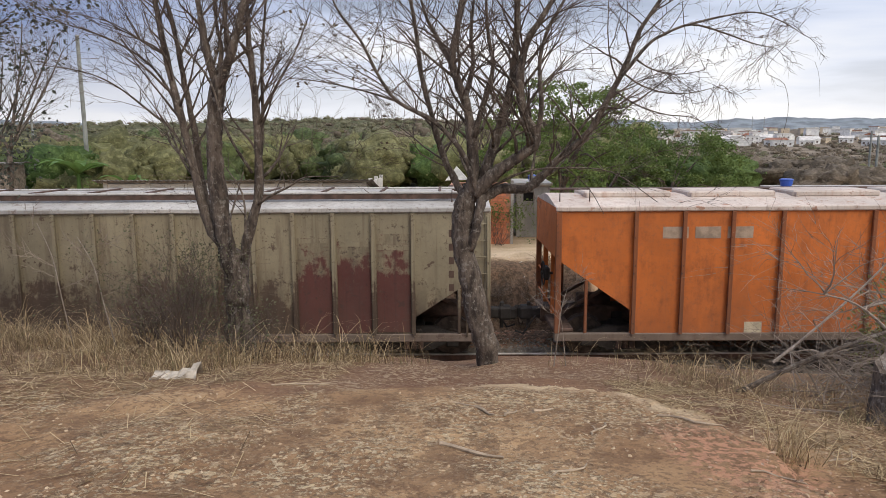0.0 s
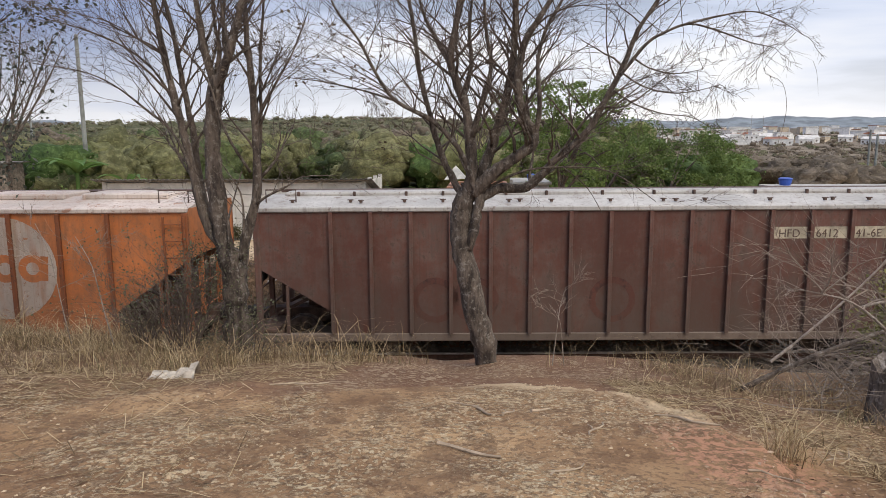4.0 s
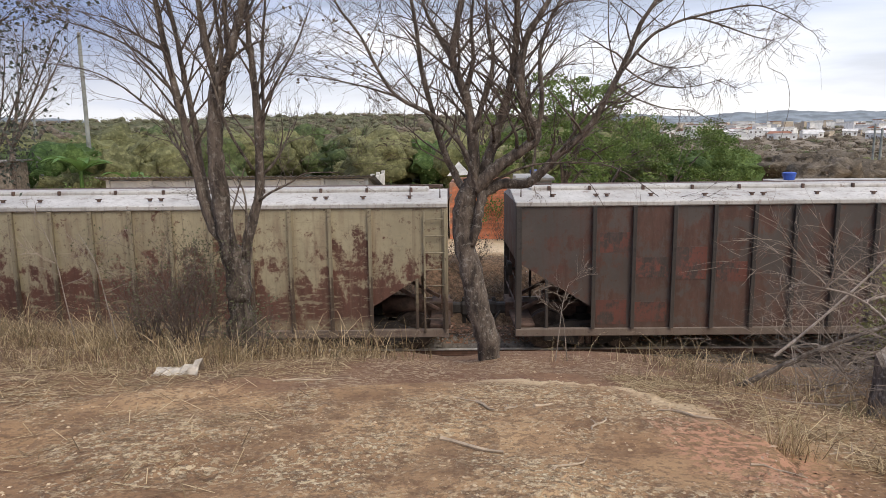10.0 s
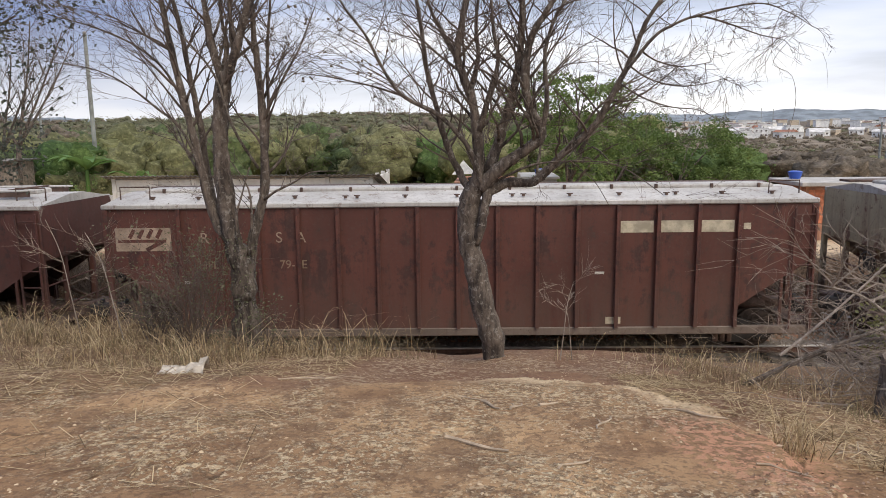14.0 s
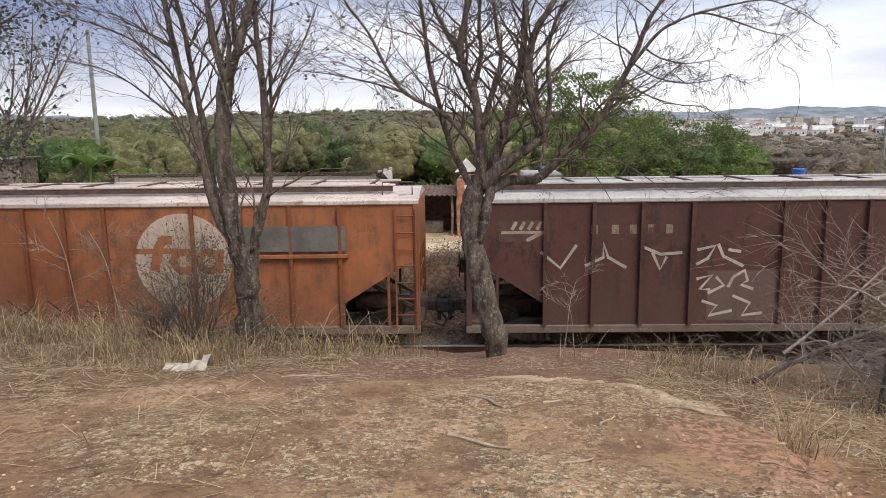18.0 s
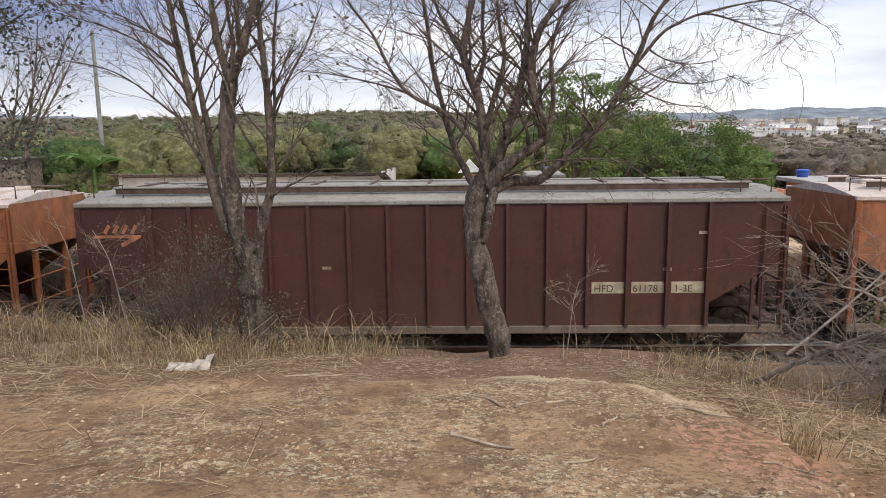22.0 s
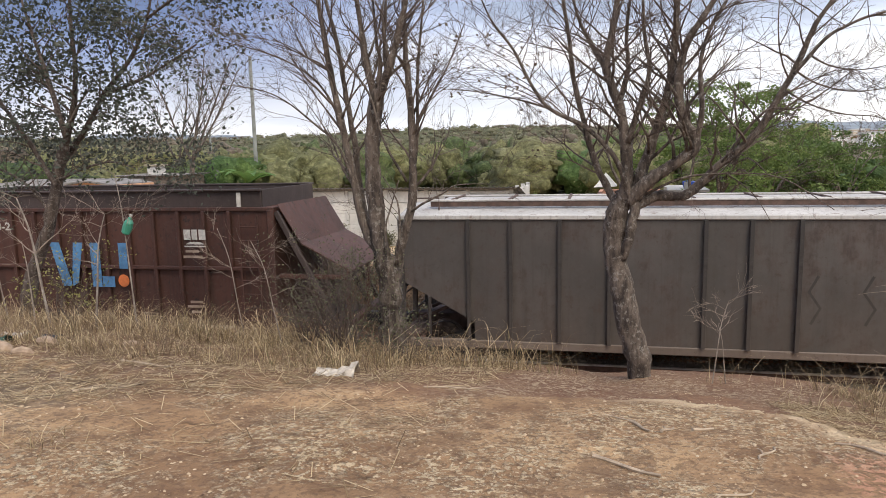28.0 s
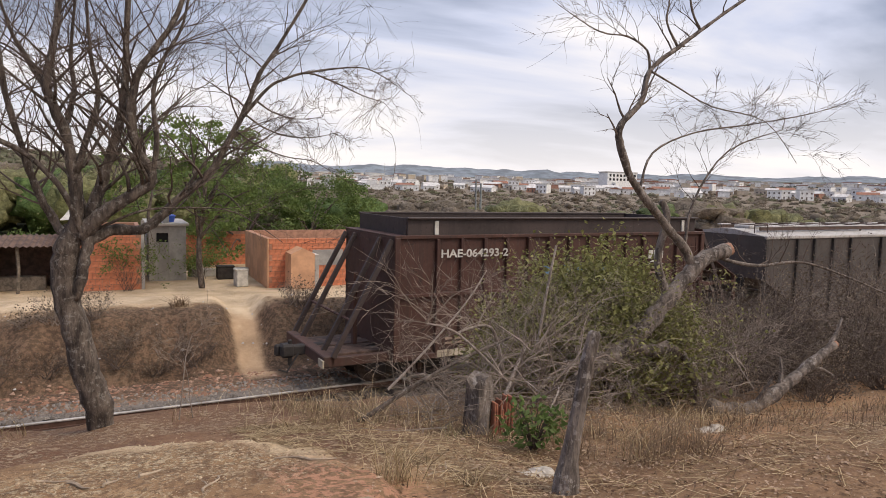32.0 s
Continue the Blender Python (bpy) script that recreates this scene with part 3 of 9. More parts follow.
    # track bed
    bed = mul(ramp(nt, T, 12.2, 12.8), inv(ramp(nt, T, 14.6, 15.2)))
    c = mix(nt, bed, c, mix(nt, n3, (0.13, 0.112, 0.095), (0.27, 0.24, 0.21)))
    # sandy yard
    yard = ramp(nt, y, 18.8, 19.8)
    c = mix(nt, yard, c, mix(nt, ramp(nt, n2, 0.3, 0.7), (0.56, 0.42, 0.27), (0.68, 0.53, 0.36)))
    # undergrowth of the wooded valley, drier to the east
    far = ramp(nt, Y, 34.0, 40.0)
    scrub = noise_node(nt, 0.09, 5, 0.65, space="World")
    under = mix(nt, ramp(nt, scrub, 0.38, 0.62), (0.062, 0.068, 0.032), (0.12, 0.115, 0.056))
    dry = ramp(nt, maths(nt, "DIVIDE", X, maths(nt, "MAXIMUM", Y, 1.0)), 0.2, 0.32)
    under = mix(nt, dry, under, mix(nt, ramp(nt, scrub, 0.38, 0.62), (0.17, 0.138, 0.104), (0.25, 0.205, 0.155)))
    c = mix(nt, far, c, under)
    c = mix(nt, ramp(nt, Y, 650.0, 1000.0), c, mix(nt, ramp(nt, n1, 0.4, 0.6), (0.105, 0.112, 0.095), (0.135, 0.14, 0.118)))
    nt.links.new(c, b.inputs["Base Color"])
    h = maths(nt, "ADD", maths(nt, "ADD", mul(n3, 0.7), mul(n4, 0.35)), maths(nt, "ADD", mul(flake, 0.3), mul(crumb, 0.3)))
    bump(nt, b, h, 0.9, 0.045)
    return mat


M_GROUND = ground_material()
# blue-grey of the distance haze is put into this base colour
M_HILLS = plain("haze_tinted_distant_woods", (0.2, 0.23, 0.255), 1.0, 0, 0.3, 0.02)

# ---- the land ----


def across(x, y):
    """Distance along y from the camera's side to the slanting track, as it is at x = 0."""
    return y - TRACK_SLOPE * max(-40.0, min(40.0, x))


def smooth(a, b, x):
    t = min(1.0, max(0.0, (x - a) / (b - a)))
    return t * t * (3 - 2 * t)


def fbm(x, y, s, o=0.0):
    return noise.fractal(Vector((x * s + o, y * s - o, o * 0.37)), 0.9, 2.0, 5)


def ledge(x, y):
    """Distance outside the round edge of the trodden mound."""
    return math.hypot((x - 0.1) / 1.0, max(0.0, y - 3.85) * 0.95) - 1.42


def land(x, y):
    """Height of the ground."""
    # the bank with the footpath, falling gently to its lip
    crest = 8.45 + 0.4 * fbm(x, 0, 0.35, 3.0)
    bank = -0.10 * max(0.0, y - 2.8) - 0.11 * max(0.0, y - 4.8)
    bank -= 0.16 * smooth(1.9, 3.2, x) * smooth(2.4, 4.2, y) + 0.3 * smooth(3.6, 7.0, x) * smooth(3.4, 5.4, y)
    # a worn curved edge where the trodden mound breaks off
    edge = ledge(x, y) + 0.17 * fbm(x, y, 2.6, 6.0)
    bank -= 0.11 * smooth(-0.03, 0.14, edge) * smooth(-1.2, 0.2, x)
    bank += 0.12 * smooth(-3.0, -6.0, x) * smooth(4, 7, y)
    # a shallow dip in the lip between the two bare trees
    bank -= 0.15 * smooth(-3.6, -2.4, x) * (1 - smooth(-0.5, 0.3, x)) * smooth(6.0, 8.2, y)
    bank += 0.035 * fbm(x, y, 0.9) + 0.012 * fbm(x, y, 4.0, 7.0)
    z = bank
    v = across(x, y)
    bed = -3.16 + 0.03 * fbm(x, y, 1.3)
    # ballast heaped almost to the rail heads
    bed += 0.27 * smooth(14.3, 14.5, v) * (1 - smooth(15.9, 16.8, v))
    bed += 0.05 * smooth(14.9, 15.2, v) * (1 - smooth(15.9, 16.4, v))
    z = z + (bed - z) * smooth(crest, crest + 3.9, y)
    # the far side of the cutting, gullied
    g = 0.45 * fbm(x, 0, 0.5, 11.0) + 0.2 * fbm(x, y, 1.7, 5.0)
    path = smooth(0.75, 0.25, abs(x - PATH_X - PATH_SLANT * (v - 17)))
    top = -1.66 + 0.1 * fbm(x, y, 0.6, 2.0) - 0.25 * path
    z = z + (top - z) * smooth(16.5 + g, 18.5 + g * 0.6 + 1.2 * path, v)
    z = z + (-2.0 - z) * smooth(19.4, 24.0, y)
    # wooded valley, then a long ridge; lower ground with a town to the east
    if y > 30 or abs(x) > 60:
        d = math.hypot(x, y)
        ridge = 16.5 * smooth(150, 620, d) + 5.0 * fbm(x, y, 0.004, 9.0) * smooth(120, 500, d) - 5.0 * smooth(34, 120, d) * (1 - smooth(120, 420, d))
        az = math.degrees(math.atan2(x, max(y, 1e-3)))
        east = smooth(8, 15, az)
        low = -13.0 * smooth(30, 95, d) + 24.0 * smooth(150, 950, d) + 18.0 * smooth(1000, 1900, d) + 5 * fbm(x, y, 0.0016, 4.0) * smooth(700, 1600, d)
        far = ridge + (low - ridge) * east
        z = z + (far - z) * (smooth(30, 60 - 16 * east, y) if y > 30 else 0.0)
    return z


def steps(fine0, fine1, fine, reach, grow=1.16):
    """Grid lines: even between fine0 and fine1, widening outwards to reach."""
    mid = [fine0 + i * (fine1 - fine0) / round((fine1 - fine0) / fine) for i in range(round((fine1 - fine0) / fine) + 1)]
    up, s, v = [], fine, fine1
    while v < reach:
        s *= grow
        v += s
        up.append(v)
    dn, s, v = [], fine, fine0
    while v > -reach:
        s *= grow
        v -= s
        dn.append(v)
    return dn[::-1] + mid + up


def build_ground():
    xs, ys = steps(-8.0, 9.0, 0.13, 3800, 1.065), [v for v in steps(1.0, 20.0, 0.12, 3800, 1.055) if v > -400]
    nx = len(xs)
    vs = [(x, y, land(x, y)) for y in ys for x in xs]
    fs = [(j * nx + i, j * nx + i + 1, (j + 1) * nx + i + 1, (j + 1) * nx + i) for j in range(len(ys) - 1) for i in range(nx - 1)]
    g = Geo()
    g.v, g.f = vs, fs
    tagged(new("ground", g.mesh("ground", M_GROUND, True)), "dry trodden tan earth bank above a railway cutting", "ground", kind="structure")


def build_hills():
    """Hills along the horizon, with the distance haze in their colour."""
    g = Geo()
    top, n = [], 260
    for i in range(n + 1):
        az = radians(-60 + 135 * i / n)
        h = 80 + 24 * fbm(az * 4, 0, 1.0, 2.0) + 11 * fbm(az * 17, 0, 1.0, 5.0)
        for d, z in ((2500, -30), (2650, h * 0.55), (2800, h)):
            top.append((d * math.sin(az), d * math.cos(az), z + 4 * fbm(az * 60, d * 0.01, 1.0)))
    g.add(top, [(3 * i + k, 3 * i + 3 + k, 3 * i + 4 + k, 3 * i + 1 + k) for i in range(n) for k in (0, 1)])
    tagged(new("backdrop", g.mesh("backdrop", M_HILLS, True)), "wooded hills along the horizon, haze-tinted blue-grey", "hills", kind="structure")


build_ground()
build_hills()


# ---- the railway ----
def build_track():
    tr = thing("railway_track", "single metre-gauge railway line on grey ballast in a cutting", "railway", kind="structure", at=pose(0, TRACK_Y, 0, rz=TRACK_TURN))
    for s in (-1, 1):
        y = s * 0.535
        g = Geo().box(-420, 420, y - 0.033, y + 0.033, RAIL_Z - 0.035, RAIL_Z, 0.008)
        rail = part("rail", g, M_RAIL, tr, "rail with a bright worn head")
        g = Geo().box(-420, 420, y - 0.009, y + 0.009, RAIL_Z - 0.125, RAIL_Z - 0.033)
        g.box(-420, 420, y - 0.062, y + 0.062, RAIL_Z - 0.145, RAIL_Z - 0.123)
        part("rail_web", g, M_RAIL_WEB, rail, "rusty web and foot of the rail")
    me = cached("sleeper", M_SLEEPER, lambda g: g.box(-0.11, 0.11, -1.0, 1.0, -0.16, 0.0, 0.02))
    for i in range(70):
        x = -22 + i * 0.62 + random.uniform(-0.04, 0.04)
        part("sleeper", me, M_SLEEPER, tr, at=pose(x, random.uniform(-0.04, 0.04), RAIL_Z - 0.143, rz=random.uniform(-1.5, 1.5)))
    g = Geo()
    for i in list(range(-300, 0)) + list(range(70, 370)):
        x = -22 + i * 0.62
        g.box(x - 0.11, x + 0.11, -1, 1, RAIL_Z - 0.3, RAIL_Z - 0.145)
    tagged(part("far_sleepers", g, M_SLEEPER, tr), kind="stuff")


build_track()


def scatter(name, n, place, size, mat, label, category, flat=0.6, seed=1):
    """Loose stones: small uneven lumps as one sheet of stuff."""
    rng = random.Random(seed)
    g = Geo()
    for _ in range(n):
        x, y = place(rng)
        s = size(rng)
        z = land(x, y)
        a = rng.uniform(0, 6.28)
        ca, sa = math.cos(a), math.sin(a)
        vs = []
        for px, py, pz in ((1, 0, 0), (0.3, 0.9, 0), (-0.8, 0.6, 0), (-0.9, -0.5, 0), (0.2, -0.95, 0), (0.35, 0.1, 1), (-0.35, -0.05, 0.9)):
            k = rng.uniform(0.7, 1.25) * s
            qx, qy = px * k, py * k * 0.8
            vs.append((x + ca * qx - sa * qy, y + sa * qx + ca * qy, z - 0.25 * s + pz * k * flat * 1.3))
        g.add(vs, [(0, 1, 5), (1, 2, 6, 5), (2, 3, 6), (3, 4, 6), (4, 0, 5, 6)])
    return tagged(new(name, g.mesh(name, mat)), label, category, kind="stuff")


def on_track_bed(r):
    x = r.uniform(-16, 16)
    return x, r.uniform(12.6, 15.3) + TRACK_SLOPE * x


def on_far_bank(y0, y1, power):
    def place(r):
        x = r.uniform(-14, 9)
        return x, y0 + (y1 - y0) * r.random() ** power + TRACK_SLOPE * x
    return place


scatter("ballast", 12000, on_track_bed, lambda r: r.uniform(0.025, 0.06), M_BALLAST, "grey crushed stone ballast round the sleepers", "ballast", 0.7, 5)

# ---- the train ----
SPEEDS = [(0, 6.24), (4, 6.03), (8, 5.82), (12, 5.65), (16, 5.55), (20, 5.56), (24, 5.65), (28, 5.75), (29, 5.6), (30, 5.5), (31, 5.55), (32, 5.55)]


def run(t):
    """Metres that the train has gone by at t seconds."""
    s = 0.0
    for (a, va), (b, vb) in zip(SPEEDS, SPEEDS[1:]):
        if t <= a:
            break
        e = min(t, b)
        ve = va + (vb - va) * (e - a) / (b - a)
        s += (va + ve) / 2 * (e - a)
    return s


SIDE, SILL, EAVE, RIDGE = 1.4, 0.58, 3.145, 3.36      # half width, sill, side top and roof top above the rail
WHEEL_R = 0.42
MOVING, WHEELSETS = [], []


def bogie(parent, x):
    bg = part("bogie", cached("bogie_bolster", M_DARK, lambda g: g.box(-0.2, 0.2, -0.95, 0.95, 0.42, 0.66, 0.04).box(-0.12, 0.12, -0.2, 0.2, 0.66, 0.82, 0.02)), M_DARK, parent, "sooty cast-steel bogie", at=pose(x, 0, 0))

    def frame_side(g):
        poly = [(-1.1, 0.36), (-1.1, 0.5), (-0.75, 0.56), (-0.42, 0.70), (0.42, 0.70), (0.75, 0.56), (1.1, 0.5), (1.1, 0.36), (0.72, 0.34), (0.36, 0.2), (-0.36, 0.2), (-0.72, 0.34)]
        g.prism(poly, -0.07, 0.07)
        for s in (-0.8, 0.8):
            g.box(s - 0.13, s + 0.13, -0.12, 0.12, 0.27, 0.50, 0.03)

    def springs(g):
        for s in (-0.14, 0.0, 0.14):
            g.tube([(s, 0, 0.24), (s, 0, 0.44)], 0.06, 8)

    def wheels(g):
        g.tube([(0, -0.85, 0), (0, 0.85, 0)], 0.075, 10)
        for s in (-1, 1):
            g.tube([(0, s * 0.47, 0), (0, s * 0.49, 0), (0, s * 0.495, 0), (0, s * 0.60, 0)], [WHEEL_R + 0.028, WHEEL_R + 0.028, WHEEL_R, WHEEL_R - 0.006], 24)
            g.tube([(0, s * 0.60, 0), (0, s * 0.63, 0)], [0.15, 0.13], 12)
            for k in range(4):
                a = k * math.pi / 2
                g.box(-0.05, 0.05, s * 0.615 - 0.01, s * 0.615 + 0.01, 0.2, 0.3, 0.005, Matrix.Rotation(a, 4, "Y"))

    for s in (-1, 1):
        part("side_frame", cached("side_frame", M_DARK, frame_side), M_DARK, bg, at=pose(0, s * 0.86, 0))
        part("spring_nest", cached("spring_nest", M_UNDER, springs), M_UNDER, bg, at=pose(0, s * 0.97, 0))
    for s in (-0.8, 0.8):
        ws = part("wheelset", cached("wheelset", M_WHEEL, wheels, False), M_WHEEL, bg, "steel wheels on an axle", at=pose(s, 0, WHEEL_R))
        WHEELSETS.append((ws, s))
    return bg


def coupler(parent, s, x):
    """Knuckle coupler at the end s of a wagon, x from its middle."""
    g = Geo().box(x - 0.9, x - 0.12, -0.11, 0.11, 0.66, 0.88, 0.03)
    g.box(x - 0.2, x + 0.1, -0.17, 0.13, 0.62, 0.92, 0.05).box(x, x + 0.2, -0.16, -0.04, 0.64, 0.9, 0.04).box(x - 0.16, x - 0.08, -0.05, 0.05, 0.42, 1.0, 0.015)
    part("coupler", g, M_DARK, parent, "black knuckle coupler", at=pose(0, 0, 0, rz=0 if s > 0 else 180))
    h = Geo().tube([(x - 0.25, 0.25, 0.75), (x - 0.1, 0.27, 0.55), (x + 0.02, 0.27, 0.36), (x + 0.2, 0.26, 0.42)], 0.022, 6)
    part("brake_hose", h, M_DARK, parent, "black rubber brake hose", at=pose(0, 0, 0, rz=0 if s > 0 else 180))


def brake_wheel(parent, x, y, z):
    g = Geo()
    n = 16
    ring = [(0, 0.25 * math.cos(2 * math.pi * k / n), 0.25 * math.sin(2 * math.pi * k / n)) for k in range(n + 1)]
    g.tube(ring, 0.016, 5, False)
    for k in range(5):
        a = 2 * math.pi * k / 5
        g.tube([(0, 0, 0), (0, 0.25 * math.cos(a), 0.25 * math.sin(a))], 0.011, 4)
    g.tube([(-0.05, 0, 0), (0.2, 0, 0)], 0.03, 8)
    part("brake_wheel", g, M_DARK, parent, "hand brake wheel", at=pose(x, y, z))


EVEN_RIBS = [1.52 + i * 0.779 for i in range(15)]
WIDE_RIBS = [1.55, 2.52, 3.48, 4.45, 6.18, 6.99, 7.79, 9.55, 10.52, 11.46, 12.4]
LATE_RIBS = [1.63, 2.67, 3.7, 4.64, 6.43, 7.26, 8.05, 9.77, 10.71, 11.66, 12.5]


def hopper(label, body, ribs, roof="walk", front=-7.0, slope=(2.2, 1.15, 1.5), length=13.95, rib=None, roof_mat=None, end_mat=None):
    """A covered hopper wagon; x runs towards the head of the train, the camera's side is -y."""
    w = thing("hopper_wagon", label, "hopper wagon", "wagons of the train")
    H, z0, z1, inset = length / 2, *slope
    rib, roof_mat, end_mat = rib or body, roof_mat or M_ROOF, end_mat or body
    poly = [(-H, EAVE), (-H, z0), (-H + inset, z1), (-H + inset, SILL + 0.1), (H - inset, SILL + 0.1), (H - inset, z1), (H, z0), (H, EAVE)]
    for s in (-1, 1):
        y = s * SIDE
        g = Geo().prism(poly[::-1] if s > 0 else poly, y - 0.012, y + 0.012)
        part("side_sheet", g, body, w)
        g = Geo().box(-H, H, y - 0.05, y + 0.07 if s < 0 else y + 0.05, SILL - 0.06, SILL + 0.1, 0.015)
        part("side_sill", g, M_SILL, w, "dusty steel sill")
        g = Geo().box(-H, H, y - 0.06, y + 0.06, EAVE - 0.03, EAVE + 0.07, 0.02)
        part("eaves_rail", g, roof_mat, w)
        span = length - 2 * inset
        me = cached(("side_rib", s, round(EAVE, 2)), rib, lambda q: q.box(-0.022, 0.022, min(0, s * 0.075), max(0, s * 0.075), SILL + 0.1, EAVE - 0.03).box(-0.038, 0.038, min(s * 0.075, s * 0.092), max(s * 0.075, s * 0.092), SILL + 0.1, EAVE - 0.03, 0.004))
        for d in ribs:
            part("side_rib", me, rib, w, at=pose(H - d, s * (SIDE + 0.012), 0))
        for e in (-1, 1):
            g = Geo().box(e * (H - 0.06) - 0.06, e * (H - 0.06) + 0.06, y - 0.05, y + 0.05, SILL + 0.1, EAVE - 0.03, 0.015)
            part("corner_post", g, rib, w)
            g = Geo().box(e * (H - 0.62) - 0.03, e * (H - 0.62) + 0.03, y - 0.03, y + 0.03, SILL + 0.1, z0 - (z0 - z1) * 0.62 / inset, 0.01)
            part("end_strut", g, rib, w)
    # ends: upright panel, sloping floor, posts, platform
    for e in (-1, 1):
        g = Geo().box(min(e * H, e * (H - 0.03)), max(e * H, e * (H - 0.03)), -SIDE, SIDE, z0, EAVE + 0.05, 0.01)
        part("end_panel", g, end_mat, w)
        a, b = Vector((e * (H - 0.03), 0, z0)), Vector((e * (H - inset - 0.75), 0, SILL + 0.55))
        part("slope_sheet", Geo().bar(a, b, 2 * SIDE - 0.04, 0.03), M_UNDER, w, "rusty sloping hopper end")
        for yy in (-0.55, 0.55):
            part("end_post", Geo().box(e * (H - 0.1) - 0.05, e * (H - 0.1) + 0.05, yy - 0.05, yy + 0.05, SILL + 0.3, z0 + 0.02, 0.01), end_mat, w)
            part("brace", Geo().bar((e * (H - 0.2), yy * 1.1, SILL + 0.3), (e * (H - inset - 0.1), yy * 1.1, z1 + 0.5), 0.07, 0.07), M_UNDER, w)
        part("end_platform", Geo().box(e * (H - 0.18) - 0.2, e * (H - 0.18) + 0.22, -SIDE + 0.05, SIDE - 0.05, SILL + 0.1, SILL + 0.18, 0.02), M_UNDER, w)
        coupler(w, e, H + 0.46)
        for k in range(2):
            part("crossbar", Geo().tube([(e * (H - 0.06), -SIDE, 1.05 + 0.52 * k), (e * (H - 0.06), SIDE, 1.05 + 0.52 * k)], 0.018, 6), end_mat, w)
    part("centre_sill", Geo().box(-H - 0.1, H + 0.1, -0.17, 0.17, SILL + 0.02, SILL + 0.34, 0.02), M_UNDER, w)
    # discharge chutes below the floor
    for k in range(4):
        x = (k - 1.5) * span / 4.3
        g = Geo()
        tw, bw = span / 12.5, 0.26
        vs = [(x - tw, -1.2, 0.75), (x + tw, -1.2, 0.75), (x + tw, 1.2, 0.75), (x - tw, 1.2, 0.75), (x - bw, -0.55, 0.34), (x + bw, -0.55, 0.34), (x + bw, 0.55, 0.34), (x - bw, 0.55, 0.34)]
        g.add(vs, [(0, 1, 5, 4), (1, 2, 6, 5), (2, 3, 7, 6), (3, 0, 4, 7), (4, 5, 6, 7)])
        g.box(x - bw - 0.06, x + bw + 0.06, -0.6, 0.6, 0.3, 0.36, 0.01)
        part("discharge_chute", g, M_UNDER, w)
    part("brake_cylinder", Geo().tube([(-H + 0.75, 0.2, 1.0), (-H + 1.45, 0.2, 1.0)], 0.17, 12), M_UNDER, w, smooth=True)
    part("air_tank", Geo().tube([(H - 1.4, -0.45, 0.98), (H - 0.55, -0.45, 0.98)], 0.19, 12), M_UNDER, w, smooth=True)
    brake_wheel(w, -H - 0.12, -0.6, 1.75)
    part("brake_gear", Geo().box(-H - 0.12, -H, -0.75, -0.45, 1.62, 1.9, 0.03), M_DARK, w)
    # ladder on the leading corner
    lx = H - 0.46
    for q in (0, 0.4):
        part("ladder_rail", Geo().box(lx + q - 0.02, lx + q + 0.02, -SIDE - 0.10, -SIDE - 0.06, SILL + 0.05, EAVE - 0.1, 0.006), rib, w)
    for k in range(7):
        part("ladder_rung", Geo().tube([(lx, -SIDE - 0.08, 0.92 + 0.33 * k), (lx + 0.4, -SIDE - 0.08, 0.92 + 0.33 * k)], 0.014, 5), rib, w)
    # roof
    g = Geo()
    cs = [(-SIDE, EAVE + 0.05), (-0.75, RIDGE - 0.07), (-0.3, RIDGE), (0.3, RIDGE), (0.75, RIDGE - 0.07), (SIDE, EAVE + 0.05)]
    n = len(cs)
    g.add([(e * H, y, z) for e in (-1, 1) for y, z in cs] + [(e * H, y, z - 0.04) for e in (-1, 1) for y, z in cs],
          [(i, i + 1, n + i + 1, n + i) for i in range(n - 1)] + [(2 * n + i, 3 * n + i, 3 * n + i + 1, 2 * n + i + 1) for i in range(n - 1)]
          + [tuple(range(n - 1, -1, -1)), tuple(range(n, 2 * n))])
    part("roof", g, roof_mat, w, "dust-whitened sheet roof")
    if roof == "trough":
        for y in (-0.72, 0.72):
            part("roof_rail", Geo().box(-H + 0.5, H - 0.5, y - 0.1, y + 0.06, RIDGE + 0.075, RIDGE + 0.115, 0.012), roof_mat, w)
            # dark bar added to draw the shadow line under the rail
            part("rail_shade_bar", Geo().box(-H + 0.55, H - 0.55, y - 0.08, y - 0.04, RIDGE - 0.03, RIDGE + 0.08), M_UNDER, w, "dark bar standing in for the shade below the rail")
        part("hatch_cover", Geo().box(-H + 0.7, H - 0.7, -0.3, 0.3, RIDGE - 0.02, RIDGE + 0.1, 0.03), roof_mat, w)
        for i in range(11):
            x = -H + 1 + i * (length - 2) / 10
            part("hatch_bar", Geo().box(x - 0.03, x + 0.03, -0.74, 0.74, RIDGE + 0.09, RIDGE + 0.13, 0.008), M_UNDER, w)
    elif roof == "clips":
        part("hatch_cover", Geo().box(-H + 0.4, H - 0.4, -0.34, 0.34, RIDGE - 0.03, RIDGE + 0.07, 0.03), roof_mat, w)
        part("roof_walk", Geo().box(-H + 0.1, H - 0.1, 0.62, 1.05, RIDGE + 0.0, RIDGE + 0.05, 0.01), M_UNDER, w)
        for i in range(13):
            x = -H + 0.7 + i * (length - 1.4) / 12 + random.uniform(-0.15, 0.15)
            for q in ((0, 0.22) if i % 3 == 1 else (0,)):
                part("roof_clip", cached("roof_clip", M_UNDER, lambda k: k.box(-0.03, 0.03, -0.03, 0.03, 0, 0.06, 0.008).box(-0.06, 0.06, -0.015, 0.015, 0.04, 0.06)), M_UNDER, w, at=pose(x + q, -1.0 + random.uniform(-0.08, 0.08), EAVE + 0.12))
            part("hatch_hinge", Geo().box(x - 0.03, x + 0.03, -0.38, -0.32, RIDGE - 0.04, RIDGE + 0.08, 0.01), M_UNDER, w)
    else:
